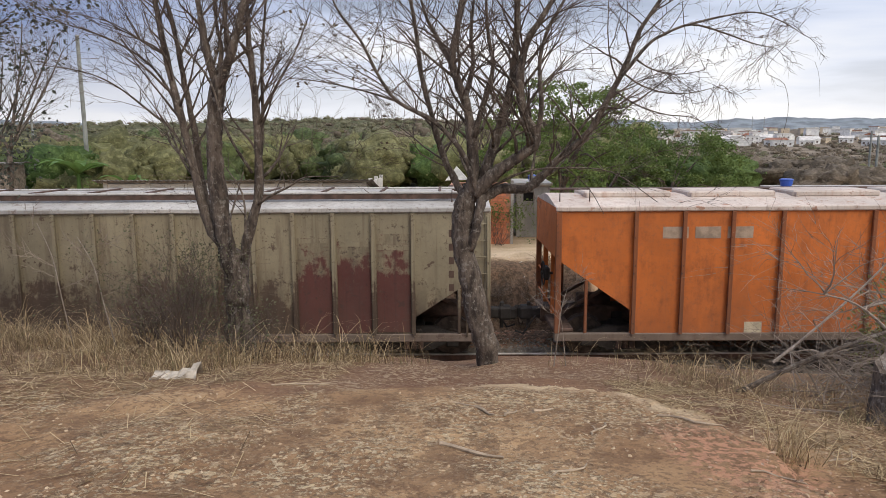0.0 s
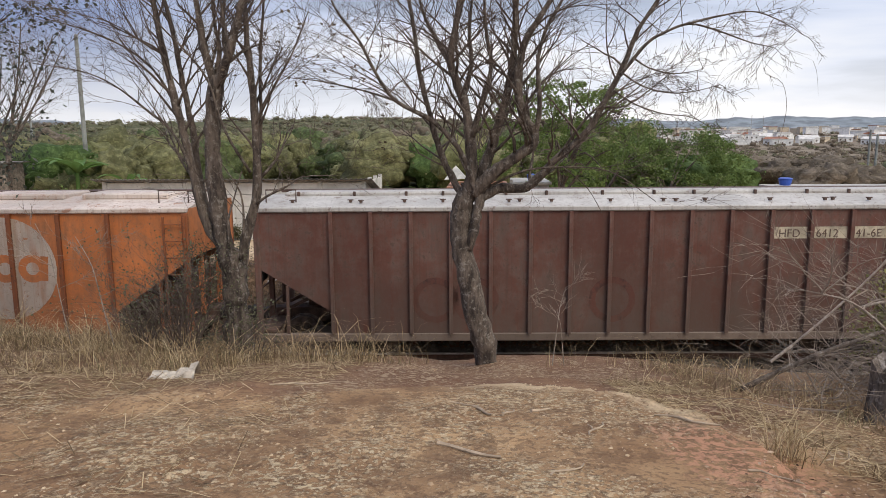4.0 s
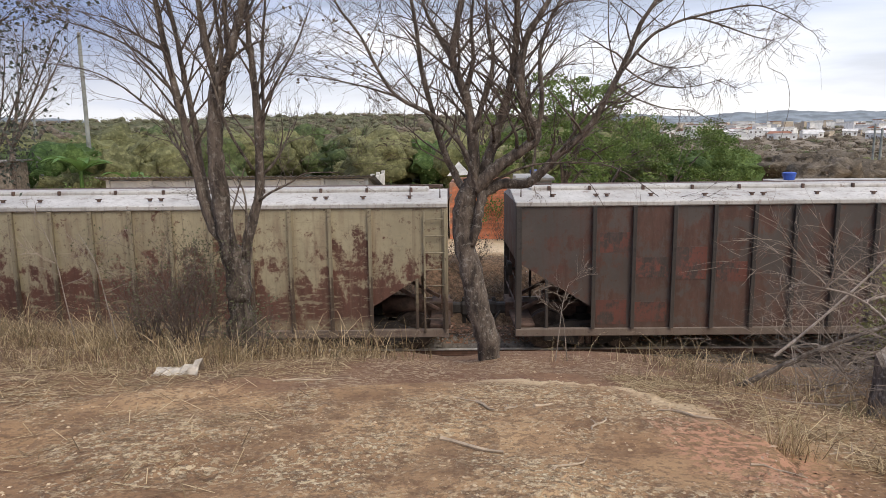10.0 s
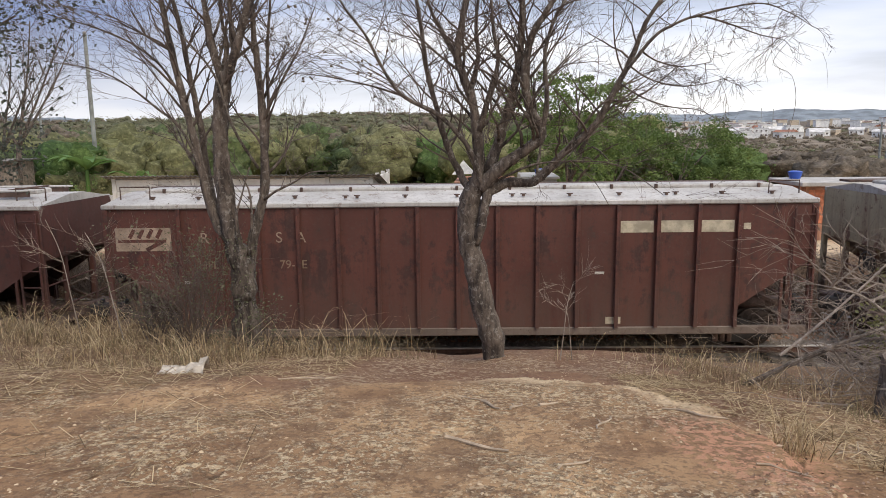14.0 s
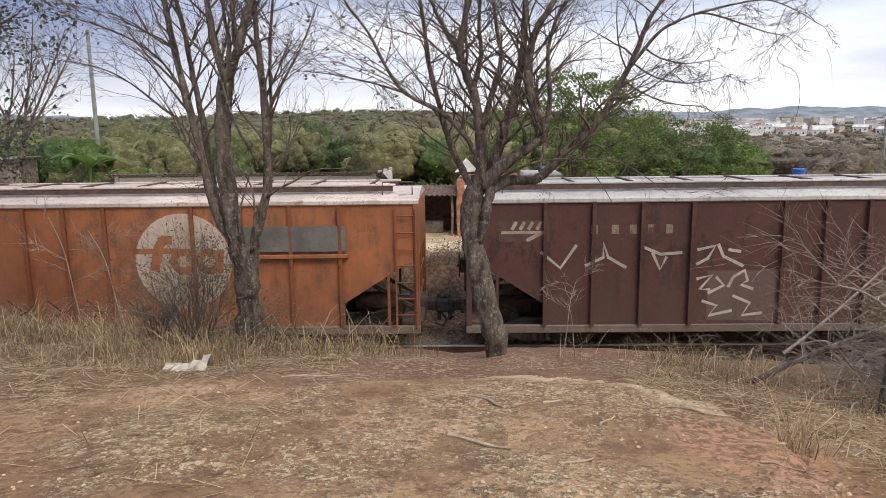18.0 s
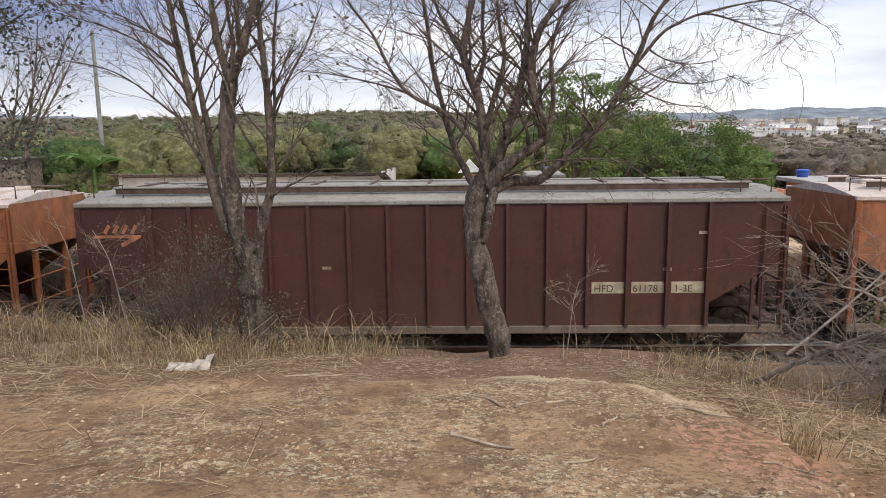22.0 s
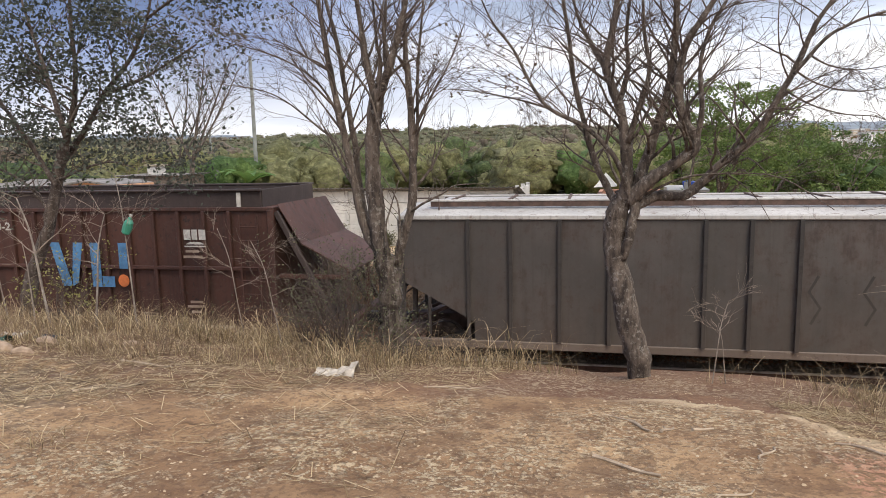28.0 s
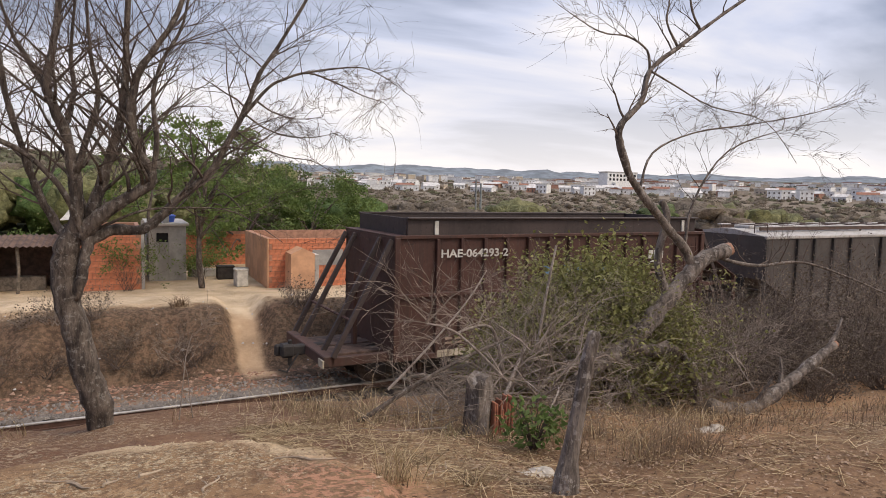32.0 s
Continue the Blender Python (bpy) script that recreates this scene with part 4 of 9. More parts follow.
        for i in range(6):
            x = -H + 1.6 + i * (length - 3.2) / 5
            part("hatch_cover", Geo().box(x - 0.9, x + 0.9, -0.55, 0.55, RIDGE - 0.05, RIDGE + 0.08, 0.03), roof_mat, w)
            part("hatch_hinge", Geo().box(x - 0.86, x - 0.8, -0.6, -0.54, RIDGE - 0.06, RIDGE + 0.06, 0.01), roof_mat, w)
        part("roof_walk", Geo().box(-H + 0.2, H - 0.2, 0.7, 1.1, RIDGE + 0.02, RIDGE + 0.06, 0.01), M_UNDER, w)
    for e in (-1, 1):
        part("grab_rail", Geo().tube([(e * (H - 0.15), -0.9, EAVE + 0.1), (e * (H - 0.15), -0.9, RIDGE + 0.16), (e * (H - 0.75), -0.9, RIDGE + 0.16), (e * (H - 0.75), -0.9, EAVE + 0.1)], 0.016, 5), M_UNDER, w)
    for e in (-1, 1):
        bogie(w, e * (H - 1.55))
    MOVING.append((w, front + 0.04 - H))
    w["half"] = H
    return w


def on_side(w, name, x0, x1, z0, z1, mat, label="", lift=0.004):
    """A painted patch on the near side; x from the leading end backwards, z above the rail."""
    H = w["half"]
    y = -SIDE - 0.012 - lift
    g = Geo().box(H - x1, H - x0, y - 0.002, y + 0.003, z0, z1)
    return part(name, g, mat, w, label)


def stroke(w, pts, width, mat, name="graffiti", label="", lift=0.006):
    """A painted line along points (x from the leading end, z)."""
    H = w["half"]
    y = -SIDE - 0.012 - lift
    g = Geo()
    P = [Vector((H - a, 0, b)) for a, b in pts]
    L, R = [], []
    for i, p in enumerate(P):
        d = (P[min(i + 1, len(P) - 1)] - P[max(i - 1, 0)]).normalized()
        nrm = Vector((-d.z, 0, d.x)) * width / 2
        L.append(p + nrm)
        R.append(p - nrm)
    n = len(P)
    vs = [(q.x, y, q.z) for q in L + R]
    g.add(vs, [(i, i + 1, n + i + 1, n + i) for i in range(n - 1)])
    return part(name, g, mat, w, label)


def disc(w, x, z, r, mat, name="round_emblem", label="", lift=0.004, n=40):
    H = w["half"]
    y = -SIDE - 0.012 - lift
    g = Geo().add([(H - x + r * math.cos(2 * math.pi * k / n), y, z + r * math.sin(2 * math.pi * k / n)) for k in range(n)], [tuple(range(n))])
    return part(name, g, mat, w, label)


M_ROOF = wagon_paint("dusty_roof_paint", (0.50, 0.48, 0.45), (0.2, 0.15, 0.12), 0.45, 0.0, 2.0)
M_ROOF_GREY = wagon_paint("greenish_grey_roof_paint", (0.3, 0.285, 0.25), (0.14, 0.1, 0.08), 0.45, 0.0, 2.5)
M_SILL = wagon_paint("dusty_sill_paint", (0.2, 0.155, 0.125), (0.1, 0.06, 0.045), 0.5, 0.4, 3.0)
P_ORANGE = wagon_paint("orange_wagon_paint", (0.62, 0.165, 0.03), (0.24, 0.09, 0.04), 0.06, 0.3, 1.0, (0.45, 0.125, 0.03), 0.56, blur=0.1)
P_ORANGE_PALE = wagon_paint("sun_faded_orange_wagon_paint", (0.62, 0.195, 0.055), (0.27, 0.12, 0.065), 0.08, 0.35, 4.0, (0.43, 0.19, 0.09), 0.53, blur=0.11)
P_ORANGE_FADED = wagon_paint("faded_orange_wagon_paint", (0.46, 0.15, 0.05), (0.2, 0.095, 0.055), 0.1, 0.4, 4.0, (0.29, 0.13, 0.068), 0.51, blur=0.11)
P_OLIVE = wagon_paint("olive_grey_wagon_paint", (0.31, 0.265, 0.175), (0.1, 0.06, 0.042), 0.5, 1.0, 6.0, (0.13, 0.085, 0.055), 0.555, 0.12, 0.4, grime=(0.07, 0.05, 0.038), grime_top=2.2)
P_CREAM = wagon_paint("flaking_cream_wagon_paint", (0.375, 0.325, 0.215), (0.14, 0.066, 0.046), 0.45, 0.2, 8.5, (0.14, 0.06, 0.042), 0.5, 0.1, 0.75)
P_BROWN = wagon_paint("red_brown_wagon_paint", (0.135, 0.047, 0.032), (0.085, 0.05, 0.038), 0.4, 0.75, 9.0, (0.2, 0.135, 0.11), 0.525, blur=0.09, grime=(0.1, 0.075, 0.062), grime_top=2.3)
P_BROWN_B = wagon_paint("brown_wagon_paint", (0.112, 0.037, 0.026), (0.07, 0.037, 0.029), 0.4, 0.4, 12.0, (0.085, 0.034, 0.027), 0.54)
P_BROWN_DULL = wagon_paint("dull_brown_wagon_paint", (0.092, 0.032, 0.024), (0.06, 0.034, 0.028), 0.35, 0.35, 12.0, (0.072, 0.031, 0.025), 0.54)
P_GREY = wagon_paint("sooty_grey_brown_wagon_paint", (0.088, 0.073, 0.064), (0.095, 0.038, 0.03), 0.35, 0.25, 14.0, (0.115, 0.058, 0.043), 0.5)
P_GREY_DULL = wagon_paint("dull_dark_grey_wagon_paint", (0.082, 0.072, 0.064), (0.06, 0.04, 0.034), 0.25, 0.3, 15.0, (0.092, 0.064, 0.054), 0.55, blur=0.08)
P_SOOT = wagon_paint("sooty_rib_paint", (0.045, 0.038, 0.034), (0.03, 0.024, 0.021), 0.4, 0.3, 16.0)
P_MAROON = wagon_paint("dark_maroon_wagon_paint", (0.083, 0.026, 0.018), (0.058, 0.028, 0.021), 0.35, 0.22, 17.0, (0.1, 0.036, 0.025), 0.54)
P_ORE = wagon_paint("rust_brown_ore_wagon_paint", (0.078, 0.031, 0.021), (0.035, 0.02, 0.015), 0.6, 0.15, 19.0)
P_ORE_TOP = wagon_paint("dark_coaming_paint", (0.055, 0.038, 0.034), (0.03, 0.022, 0.02), 0.4, 0.0, 21.0)
P_PATCH = wagon_paint("rust_red_panel_paint", (0.115, 0.037, 0.03), (0.06, 0.035, 0.03), 0.4, 0.3, 23.0, (0.3, 0.25, 0.165), 0.53, -0.12, 0.3)
P_RED = wagon_paint("worn_red_paint", (0.15, 0.05, 0.036), (0.08, 0.05, 0.044), 0.7, 0.2, 25.0, (0.075, 0.055, 0.048), 0.52)
P_GREYORANGE = wagon_paint("greyed_orange_paint", (0.33, 0.17, 0.1), (0.46, 0.15, 0.05), 0.5, 0.2, 35.0)
P_GREYPATCH = plain("grey_primer_paint", (0.15, 0.14, 0.125), 0.8, 0, 0.25, 2.5)

def round_logo(w, x, z, r, ink):
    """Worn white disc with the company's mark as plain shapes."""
    disc(w, x, z, r, P_EMBLEM, label="worn white round emblem", lift=0.007)
    stroke(w, [(x + r * 1.02, z + r * 0.22), (x + 0.1 * r, z + r * 0.22)], r * 0.12, ink, "emblem_bar", lift=0.010)
    stroke(w, [(x + r * 0.62, z - r * 0.2), (x + r * 0.5, z + r * 0.3), (x + r * 0.38, z + r * 0.46), (x + r * 0.2, z + r * 0.44)], r * 0.2, ink, "emblem_bar", lift=0.012)
    stroke(w, [(x + r * (0.0 - 0.2 * math.cos(radians(a))), z + r * 0.2 * math.sin(radians(a))) for a in range(40, 321, 20)], r * 0.15, ink, "emblem_arc", lift=0.010)
    stroke(w, [(x - r * (0.53 + 0.2 * math.cos(radians(a))), z + r * 0.2 * math.sin(radians(a))) for a in range(0, 361, 20)], r * 0.15, ink, "emblem_arc", lift=0.010)
    stroke(w, [(x - r * 0.78, z + r * 0.24), (x - r * 0.74, z - r * 0.24)], r * 0.15, ink, "emblem_bar", lift=0.012)


def slanted_logo(w, x, z, mat, back=None, k=1.0):
    """The railway's slanted mark: a short row of slanted bars over a long stroke."""
    if back:
        on_side(w, "logo_panel", x - 1.1 * k, x, z - 0.26 * k, z + 0.2 * k, back)
    for i in range(4):
        a = x - (0.28 + 0.18 * i) * k
        stroke(w, [(a, z), (a - 0.1 * k, z + 0.17 * k)], 0.075 * k, mat, "logo_bar", lift=0.009)
    stroke(w, [(x - 0.05 * k, z - 0.06 * k), (x - 1.0 * k, z - 0.06 * k)], 0.06 * k, mat, "logo_bar", lift=0.009)
    stroke(w, [(x - 0.95 * k, z - 0.06 * k), (x - 0.6 * k, z - 0.24 * k)], 0.08 * k, mat, "logo_bar", lift=0.010)


def plates(w, x0, z, mat=None, n=3, width=0.64, step=0.78, h=0.23):
    for i in range(n):
        on_side(w, "number_panel", x0 + i * step, x0 + i * step + width, z, z + h, mat or M_CREAM)


def small_print(w, x, z, rows, width, mat, gap=0.085):
    for i in range(rows):
        on_side(w, "lettering_bar", x, x + width * (0.75 + 0.25 * ((i * 7) % 3) / 2), z - i * gap, z - i * gap + gap * 0.5, mat)


def words(w, text, x, z, size, mat, lift=0.010, bold=0.0):
    """Readable writing; x is its left end, from the leading end of the wagon."""
    me = lettering(text, size, mat, bold)
    part("lettering", me, mat, w, at=pose(w["half"] - x, -SIDE - 0.012 - lift, z))


M_FADED_INK = plain("faded_brown_ink", (0.1, 0.06, 0.045), 0.8, 0, 0.2, 5)
M_GRAFFITI = plain("white_graffiti", (0.42, 0.38, 0.34), 0.8, 0, 0.25, 3)
M_PALEGREY = plain("smudged_grey_spray", (0.2, 0.17, 0.155), 0.8, 0, 0.35, 7)
M_GOLD = plain("faded_yellow_mark", (0.42, 0.24, 0.05), 0.8, 0, 0.3, 5)
M_FAINT_ORANGE = plain("faint_orange_letters", (0.22, 0.1, 0.06), 0.8, 0, 0.3, 5)
M_FAINT_PALE = plain("faint_cream_letters", (0.26, 0.19, 0.13), 0.8, 0, 0.3, 5)
M_SALMON = plain("faded_orange_mark", (0.42, 0.17, 0.09), 0.8, 0, 0.3, 5)
M_PALE = plain("faded_pale_paint", (0.36, 0.27, 0.2), 0.8, 0, 0.3, 4)


def build_wagons():
    w1 = hopper("bright orange covered hopper wagon with faded white number panels", P_ORANGE, WIDE_RIBS, "hatches", 15.27, roof_mat=M_ROOF_PINK, rib=P_RIB)
    plates(w1, 10.1, 2.58, M_PALE, 3, 0.5, 0.63)
    on_side(w1, "notice_plate", 9.83, 10.17, 0.68, 0.9, M_CREAM)
    w2 = hopper("olive-grey covered hopper wagon with rust-red repainted panels", P_OLIVE, EVEN_RIBS, "trough", 0.05, (2.0, 1.0, 1.52))
    for i, (a, b) in enumerate(((0.72, 2.7), (0.7, 2.55), (0.7, 2.62))):
        on_side(w2, "repainted_panel", 1.58 + i * 0.779, 2.24 + i * 0.779, a, b, P_PATCH, "rust-red repainted panel")
        on_side(w2, "pale_scrape", 1.62 + i * 0.779, 2.2 + i * 0.779, 2.38 + 0.07 * i, 2.47 + 0.07 * i, P_OLIVE, lift=0.009)
    for i in range(5):
        z = 1.55 + i * 0.27
        on_side(w2, "old_number_bar", 0.72, 0.82, z, z + 0.14, M_FADED_INK)
    w3 = hopper("dusty red-brown covered hopper wagon with cream number panels", P_BROWN, EVEN_RIBS, "clips", -15.16, (2.05, 1.1, 1.52))
    plates(w3, 1.58, 2.55)
    words(w3, "41-6E", 2.2, 2.58, 0.22, M_FADED_INK)
    words(w3, "6412", 2.97, 2.58, 0.22, M_FADED_INK)
    words(w3, "HFD", 3.7, 2.58, 0.22, M_FADED_INK)
    slanted_logo(w3, 1.42, 2.36, M_GOLD, None, 0.75)
    for x in (6.9, 9.6, 10.4):
        stroke(w3, [(x + 0.4 * math.cos(radians(a)), 1.35 + 0.4 * math.sin(radians(a))) for a in range(0, 361, 24)], 0.13, P_BROWN_B, "faded_ring")
    w4 = hopper("faded orange covered hopper wagon with a white round emblem", P_ORANGE_PALE, WIDE_RIBS, "hatches", -30.38, roof_mat=M_ROOF_PINK, rib=P_RIB)
    disc(w4, 3.93, 2.0, 1.02, P_GREYORANGE, "old_emblem_ghost", "ghost of an older round emblem", lift=0.005)
    round_logo(w4, 3.66, 2.03, 1.02, P_ORANGE_PALE)
    plates(w4, 10.15, 2.58, M_PALE, 3, 0.5, 0.62)
    on_side(w4, "primer_patch", 4.4, 5.95, 0.72, 3.05, P_GREYORANGE, lift=0.0025)
    for a, b, c, d in ((8.1, 9.15, 1.17, 1.2), (8.1, 9.15, 0.72, 0.75), (8.1, 8.13, 0.72, 1.2), (9.12, 9.15, 0.72, 1.2)):
        on_side(w4, "hatch_edge", a, b, c, d, M_UNDER, lift=0.02)
    on_side(w4, "notice_plate", 9.75, 10.08, 0.74, 0.98, M_CREAM)
    w5 = hopper("sooty grey-brown covered hopper wagon with cream number panels", P_GREY, EVEN_RIBS, "clips", -45.34, (2.05, 1.1, 1.52), rib=P_SOOT)
    plates(w5, 1.6, 2.57)
    for a, b, c, d in ((0.85, 1.45, 2.35, 2.7), (1.6, 2.2, 1.0, 1.5), (2.36, 3.0, 0.75, 1.35), (3.14, 3.74, 0.75, 1.1), (9.4, 10.0, 1.6, 2.0), (10.2, 10.85, 1.65, 2.3), (10.95, 11.6, 1.7, 2.1), (11.7, 12.3, 2.2, 2.6), (10.95, 11.6, 0.8, 1.2), (11.75, 12.35, 0.75, 1.25)):
        on_side(w5, "red_patch", a, b, c, d, P_RED, "worn red paint showing through")
    w6 = hopper("flaking cream covered hopper wagon with brown rust patches", P_CREAM, EVEN_RIBS, "clips", -60.62, (2.1, 1.15, 1.5), rib=P_OLIVE)
    on_side(w6, "faded_logo_panel", 12.6, 13.7, 2.55, 2.72, P_FLAKE)
    stroke(w6, [(13.5, 2.36), (12.6, 2.38)], 0.09, M_SALMON, "logo_bar")
    stroke(w6, [(12.62, 2.38), (12.95, 2.24)], 0.08, M_SALMON, "logo_bar")
    w7 = hopper("red-brown covered hopper wagon with cream number panels", P_BROWN_B, EVEN_RIBS, "clips", -76.18, (2.05, 1.05, 1.5))
    plates(w7, 1.6, 2.57)
    on_side(w7, "notice_plate", 1.28, 1.42, 2.62, 2.74, M_CREAM)
    on_side(w7, "notice_plate", 3.75, 4.05, 0.74, 0.88, M_CREAM)
    on_side(w7, "notice_plate", 6.2, 6.5, 0.74, 0.88, M_CREAM)
    on_side(w7, "notice_plate", 4.1, 4.28, 1.75, 1.8, M_WHITE)
    slanted_logo(w7, 13.72, 2.55, P_BROWN_B, M_PALE)
    for x, ch in ((12.05, "R"), (11.35, "F"), (10.55, "S"), (10.15, "A")):
        words(w7, ch, x, 2.44, 0.3, M_PALE)
    words(w7, "HFD", 12.1, 1.92, 0.24, M_FAINT_PALE)
    words(w7, "79-1E", 10.5, 1.92, 0.24, M_FAINT_PALE)
    on_side(w7, "red_mark", 12.1, 12.3, 1.62, 1.68, P_RED)
    on_side(w7, "white_mark", 12.3, 12.5, 1.62, 1.68, M_WHITE)
    w8 = hopper("brown covered hopper wagon with white graffiti scrawls", P_BROWN_DULL, WIDE_RIBS, "trough", -91.36, (2.1, 1.1, 1.55))
    plates(w8, 1.72, 2.5, M_PALE, 2, 0.8, 0.93)
    slanted_logo(w8, 13.3, 2.6, M_PALE, M_FADED_INK, 0.9)
    for x in (11.5, 11.1, 10.75, 10.4, 10.05):
        on_side(w8, "old_letter_bar", x - 0.13, x, 2.5, 2.68, P_PATCH)
    for pts in ([(12.48, 2.16), (12.09, 1.83), (11.78, 2.29)], [(11.61, 1.87), (11.25, 2.04), (11.26, 2.33), (11.16, 2.04), (10.8, 1.83)], [(10.51, 2.25), (10.14, 2.09), (9.72, 2.12)], [(10.3, 2.12), (10.14, 1.79), (10.02, 2.04)],
                [(9.43, 2.17), (9.08, 2.25), (9.22, 2.0), (9.44, 1.88)], [(9.03, 2.29), (8.92, 2.04), (8.52, 1.84)], [(8.83, 2.17), (8.58, 2.13)], [(9.42, 1.59), (9.12, 1.67), (9.35, 1.38), (9.14, 1.38)],
                [(9.04, 1.63), (8.88, 1.46), (9.19, 1.3)], [(8.8, 1.42), (8.7, 1.63), (8.49, 1.76), (8.42, 1.55), (8.55, 1.47), (8.3, 1.38)], [(9.3, 1.15), (9.0, 1.05), (9.15, 0.85), (8.7, 0.95)], [(8.7, 1.25), (8.35, 1.1), (8.5, 0.85), (8.1, 0.9)]):
        stroke(w8, pts, 0.06, M_GRAFFITI, "graffiti_stroke", "white spray-paint scrawl")
    on_side(w8, "faded_graffiti_ground", 7.7, 9.2, 0.75, 1.75, P_GREYBROWN, lift=0.003)
    on_side(w8, "grey_graffiti_block", 3.5, 4.3, 0.8, 1.5, P_GREYBROWN)
    stroke(w8, [(3.63, 1.38), (4.04, 1.3), (4.08, 1.13), (3.72, 1.05), (3.64, 0.92), (4.05, 0.88)], 0.1, M_PALEGREY, "graffiti_stroke", lift=0.009)
    w9 = hopper("orange covered hopper wagon with a white emblem and grey band", P_ORANGE_FADED, WIDE_RIBS, "trough", -106.22, (2.1, 1.15, 1.5), roof_mat=M_ROOF_PINK, rib=P_RIB)
    round_logo(w9, 4.68, 2.03, 0.96, P_ORANGE_FADED)
    on_side(w9, "grey_band", 1.42, 3.55, 2.22, 2.72, P_GREYPATCH, "grey patched band", lift=0.09)
    part("band_ledge", Geo().box(w9["half"] - 3.6, w9["half"] - 1.4, -SIDE - 0.12, -SIDE - 0.012, 2.08, 2.16, 0.01), P_ORANGE_FADED, w9)
    small_print(w9, 10.8, 1.2, 5, 0.5, M_PALE)
    for i in range(3):
        on_side(w9, "old_number_bar", 9.9 + i * 0.93, 10.35 + i * 0.93, 2.5, 2.66, M_PALE)
    for k, x in enumerate((5.6, 6.4, 7.2, 8.0)):
        stroke(w9, [(x + 0.3, 1.25), (x + 0.05, 1.05), (x + 0.2, 0.9), (x - 0.2, 1.1), (x, 0.75)], 0.035, P_MAROON, "graffiti_stroke")
    stroke(w9, [(4.1, 1.3), (3.9, 1.45), (4.0, 1.1), (3.75, 1.2)], 0.02, M_DARK, "graffiti_stroke")
    on_side(w9, "blue_patch", 4.9, 5.2, 0.75, 1.05, M_BLUEGREY)
    w10 = hopper("dark maroon covered hopper wagon with a low cream number strip", P_MAROON, EVEN_RIBS, "trough", -121.41, (2.0, 1.1, 1.5), roof_mat=M_ROOF_GREY)
    plates(w10, 1.56, 1.33)
    words(w10, "1-3E", 2.15, 1.36, 0.2, M_FADED_INK)
    words(w10, "61178", 2.96, 1.36, 0.2, M_FADED_INK)
    words(w10, "HFD", 3.72, 1.36, 0.2, M_FADED_INK)
    slanted_logo(w10, 13.66, 2.6, M_SALMON)
    for x, z in ((1.53, 2.5), (8.9, 1.85), (2.2, 1.78)):
        on_side(w10, "chalk_mark", x, x + 0.18, z, z + 0.06, M_PALE)
    w11 = hopper("weathered orange covered hopper wagon with a white round emblem", P_ORANGE_FADED, WIDE_RIBS, "hatches", -136.68, roof_mat=M_ROOF_PINK, rib=P_RIB)
    round_logo(w11, 4.56, 1.98, 0.98, P_ORANGE_FADED)
    for i in range(3):
        on_side(w11, "old_number_bar", 10.0 + i * 0.93, 10.45 + i * 0.93, 2.5, 2.66, M_PALE)
    for a, b, c, d in ((8.4, 8.95, 1.38, 1.42), (8.4, 8.95, 0.86, 0.9), (8.4, 8.44, 0.86, 1.42), (8.91, 8.95, 0.86, 1.42)):
        on_side(w11, "white_outline", a, b, c, d, M_WHITE)
    small_print(w11, 10.9, 1.2, 5, 0.5, M_PALE)
    w12 = hopper("sooty grey covered hopper wagon with maroon patches", P_GREY_DULL, LATE_RIBS, "trough", -151.8, (1.9, 1.05, 1.55), rib=P_SOOT)
    for i in range(2):
        on_side(w12, "maroon_panel", 1.72 + i * 1.03, 2.6 + i * 1.03, 0.72, 2.98, P_MAROON, "maroon repainted panel")
        on_side(w12, "red_patch", 1.72 + i * 1.03, 2.6 + i * 1.03, 2.5, 2.8, P_RED, lift=0.007)
    for i in range(7):
        on_side(w12, "number_bar", 1.8 + i * 0.25, 1.96 + i * 0.25, 1.4, 1.56, M_FAINT_ORANGE, lift=0.009)
    on_side(w12, "chalk_mark", 1.5, 1.62, 2.45, 2.8, M_PALE, lift=0.1)
    for x in (5.2, 6.1):
        stroke(w12, [(x, 2.1), (x + 0.15, 1.8), (x - 0.05, 1.5), (x + 0.1, 1.2)], 0.05, P_SOOT, "soot_streak")


P_EMBLEM = wagon_paint("worn_white_emblem_paint", (0.52, 0.44, 0.37), (0.4, 0.19, 0.1), 0.7, 0.3, 43.0)
P_RIB = wagon_paint("rusty_orange_rib_paint", (0.27, 0.085, 0.03), (0.09, 0.045, 0.03), 0.55, 0.3, 41.0)
M_ROOF_PINK = wagon_paint("dusty_pinkish_roof_paint", (0.6, 0.52, 0.46), (0.34, 0.17, 0.1), 0.5, 0.0, 5.0)
P_FLAKE = wagon_paint("brown_flaking_paint", (0.125, 0.055, 0.04), (0.3, 0.26, 0.18), 0.75, 0.2, 31.0)
P_GREYBROWN = wagon_paint("greyed_brown_paint", (0.15, 0.095, 0.08), (0.1, 0.05, 0.04), 0.4, 0.3, 33.0)
M_BLUEGREY = plain("blue_grey_spray", (0.07, 0.1, 0.15), 0.8, 0, 0.3, 3)
build_wagons()


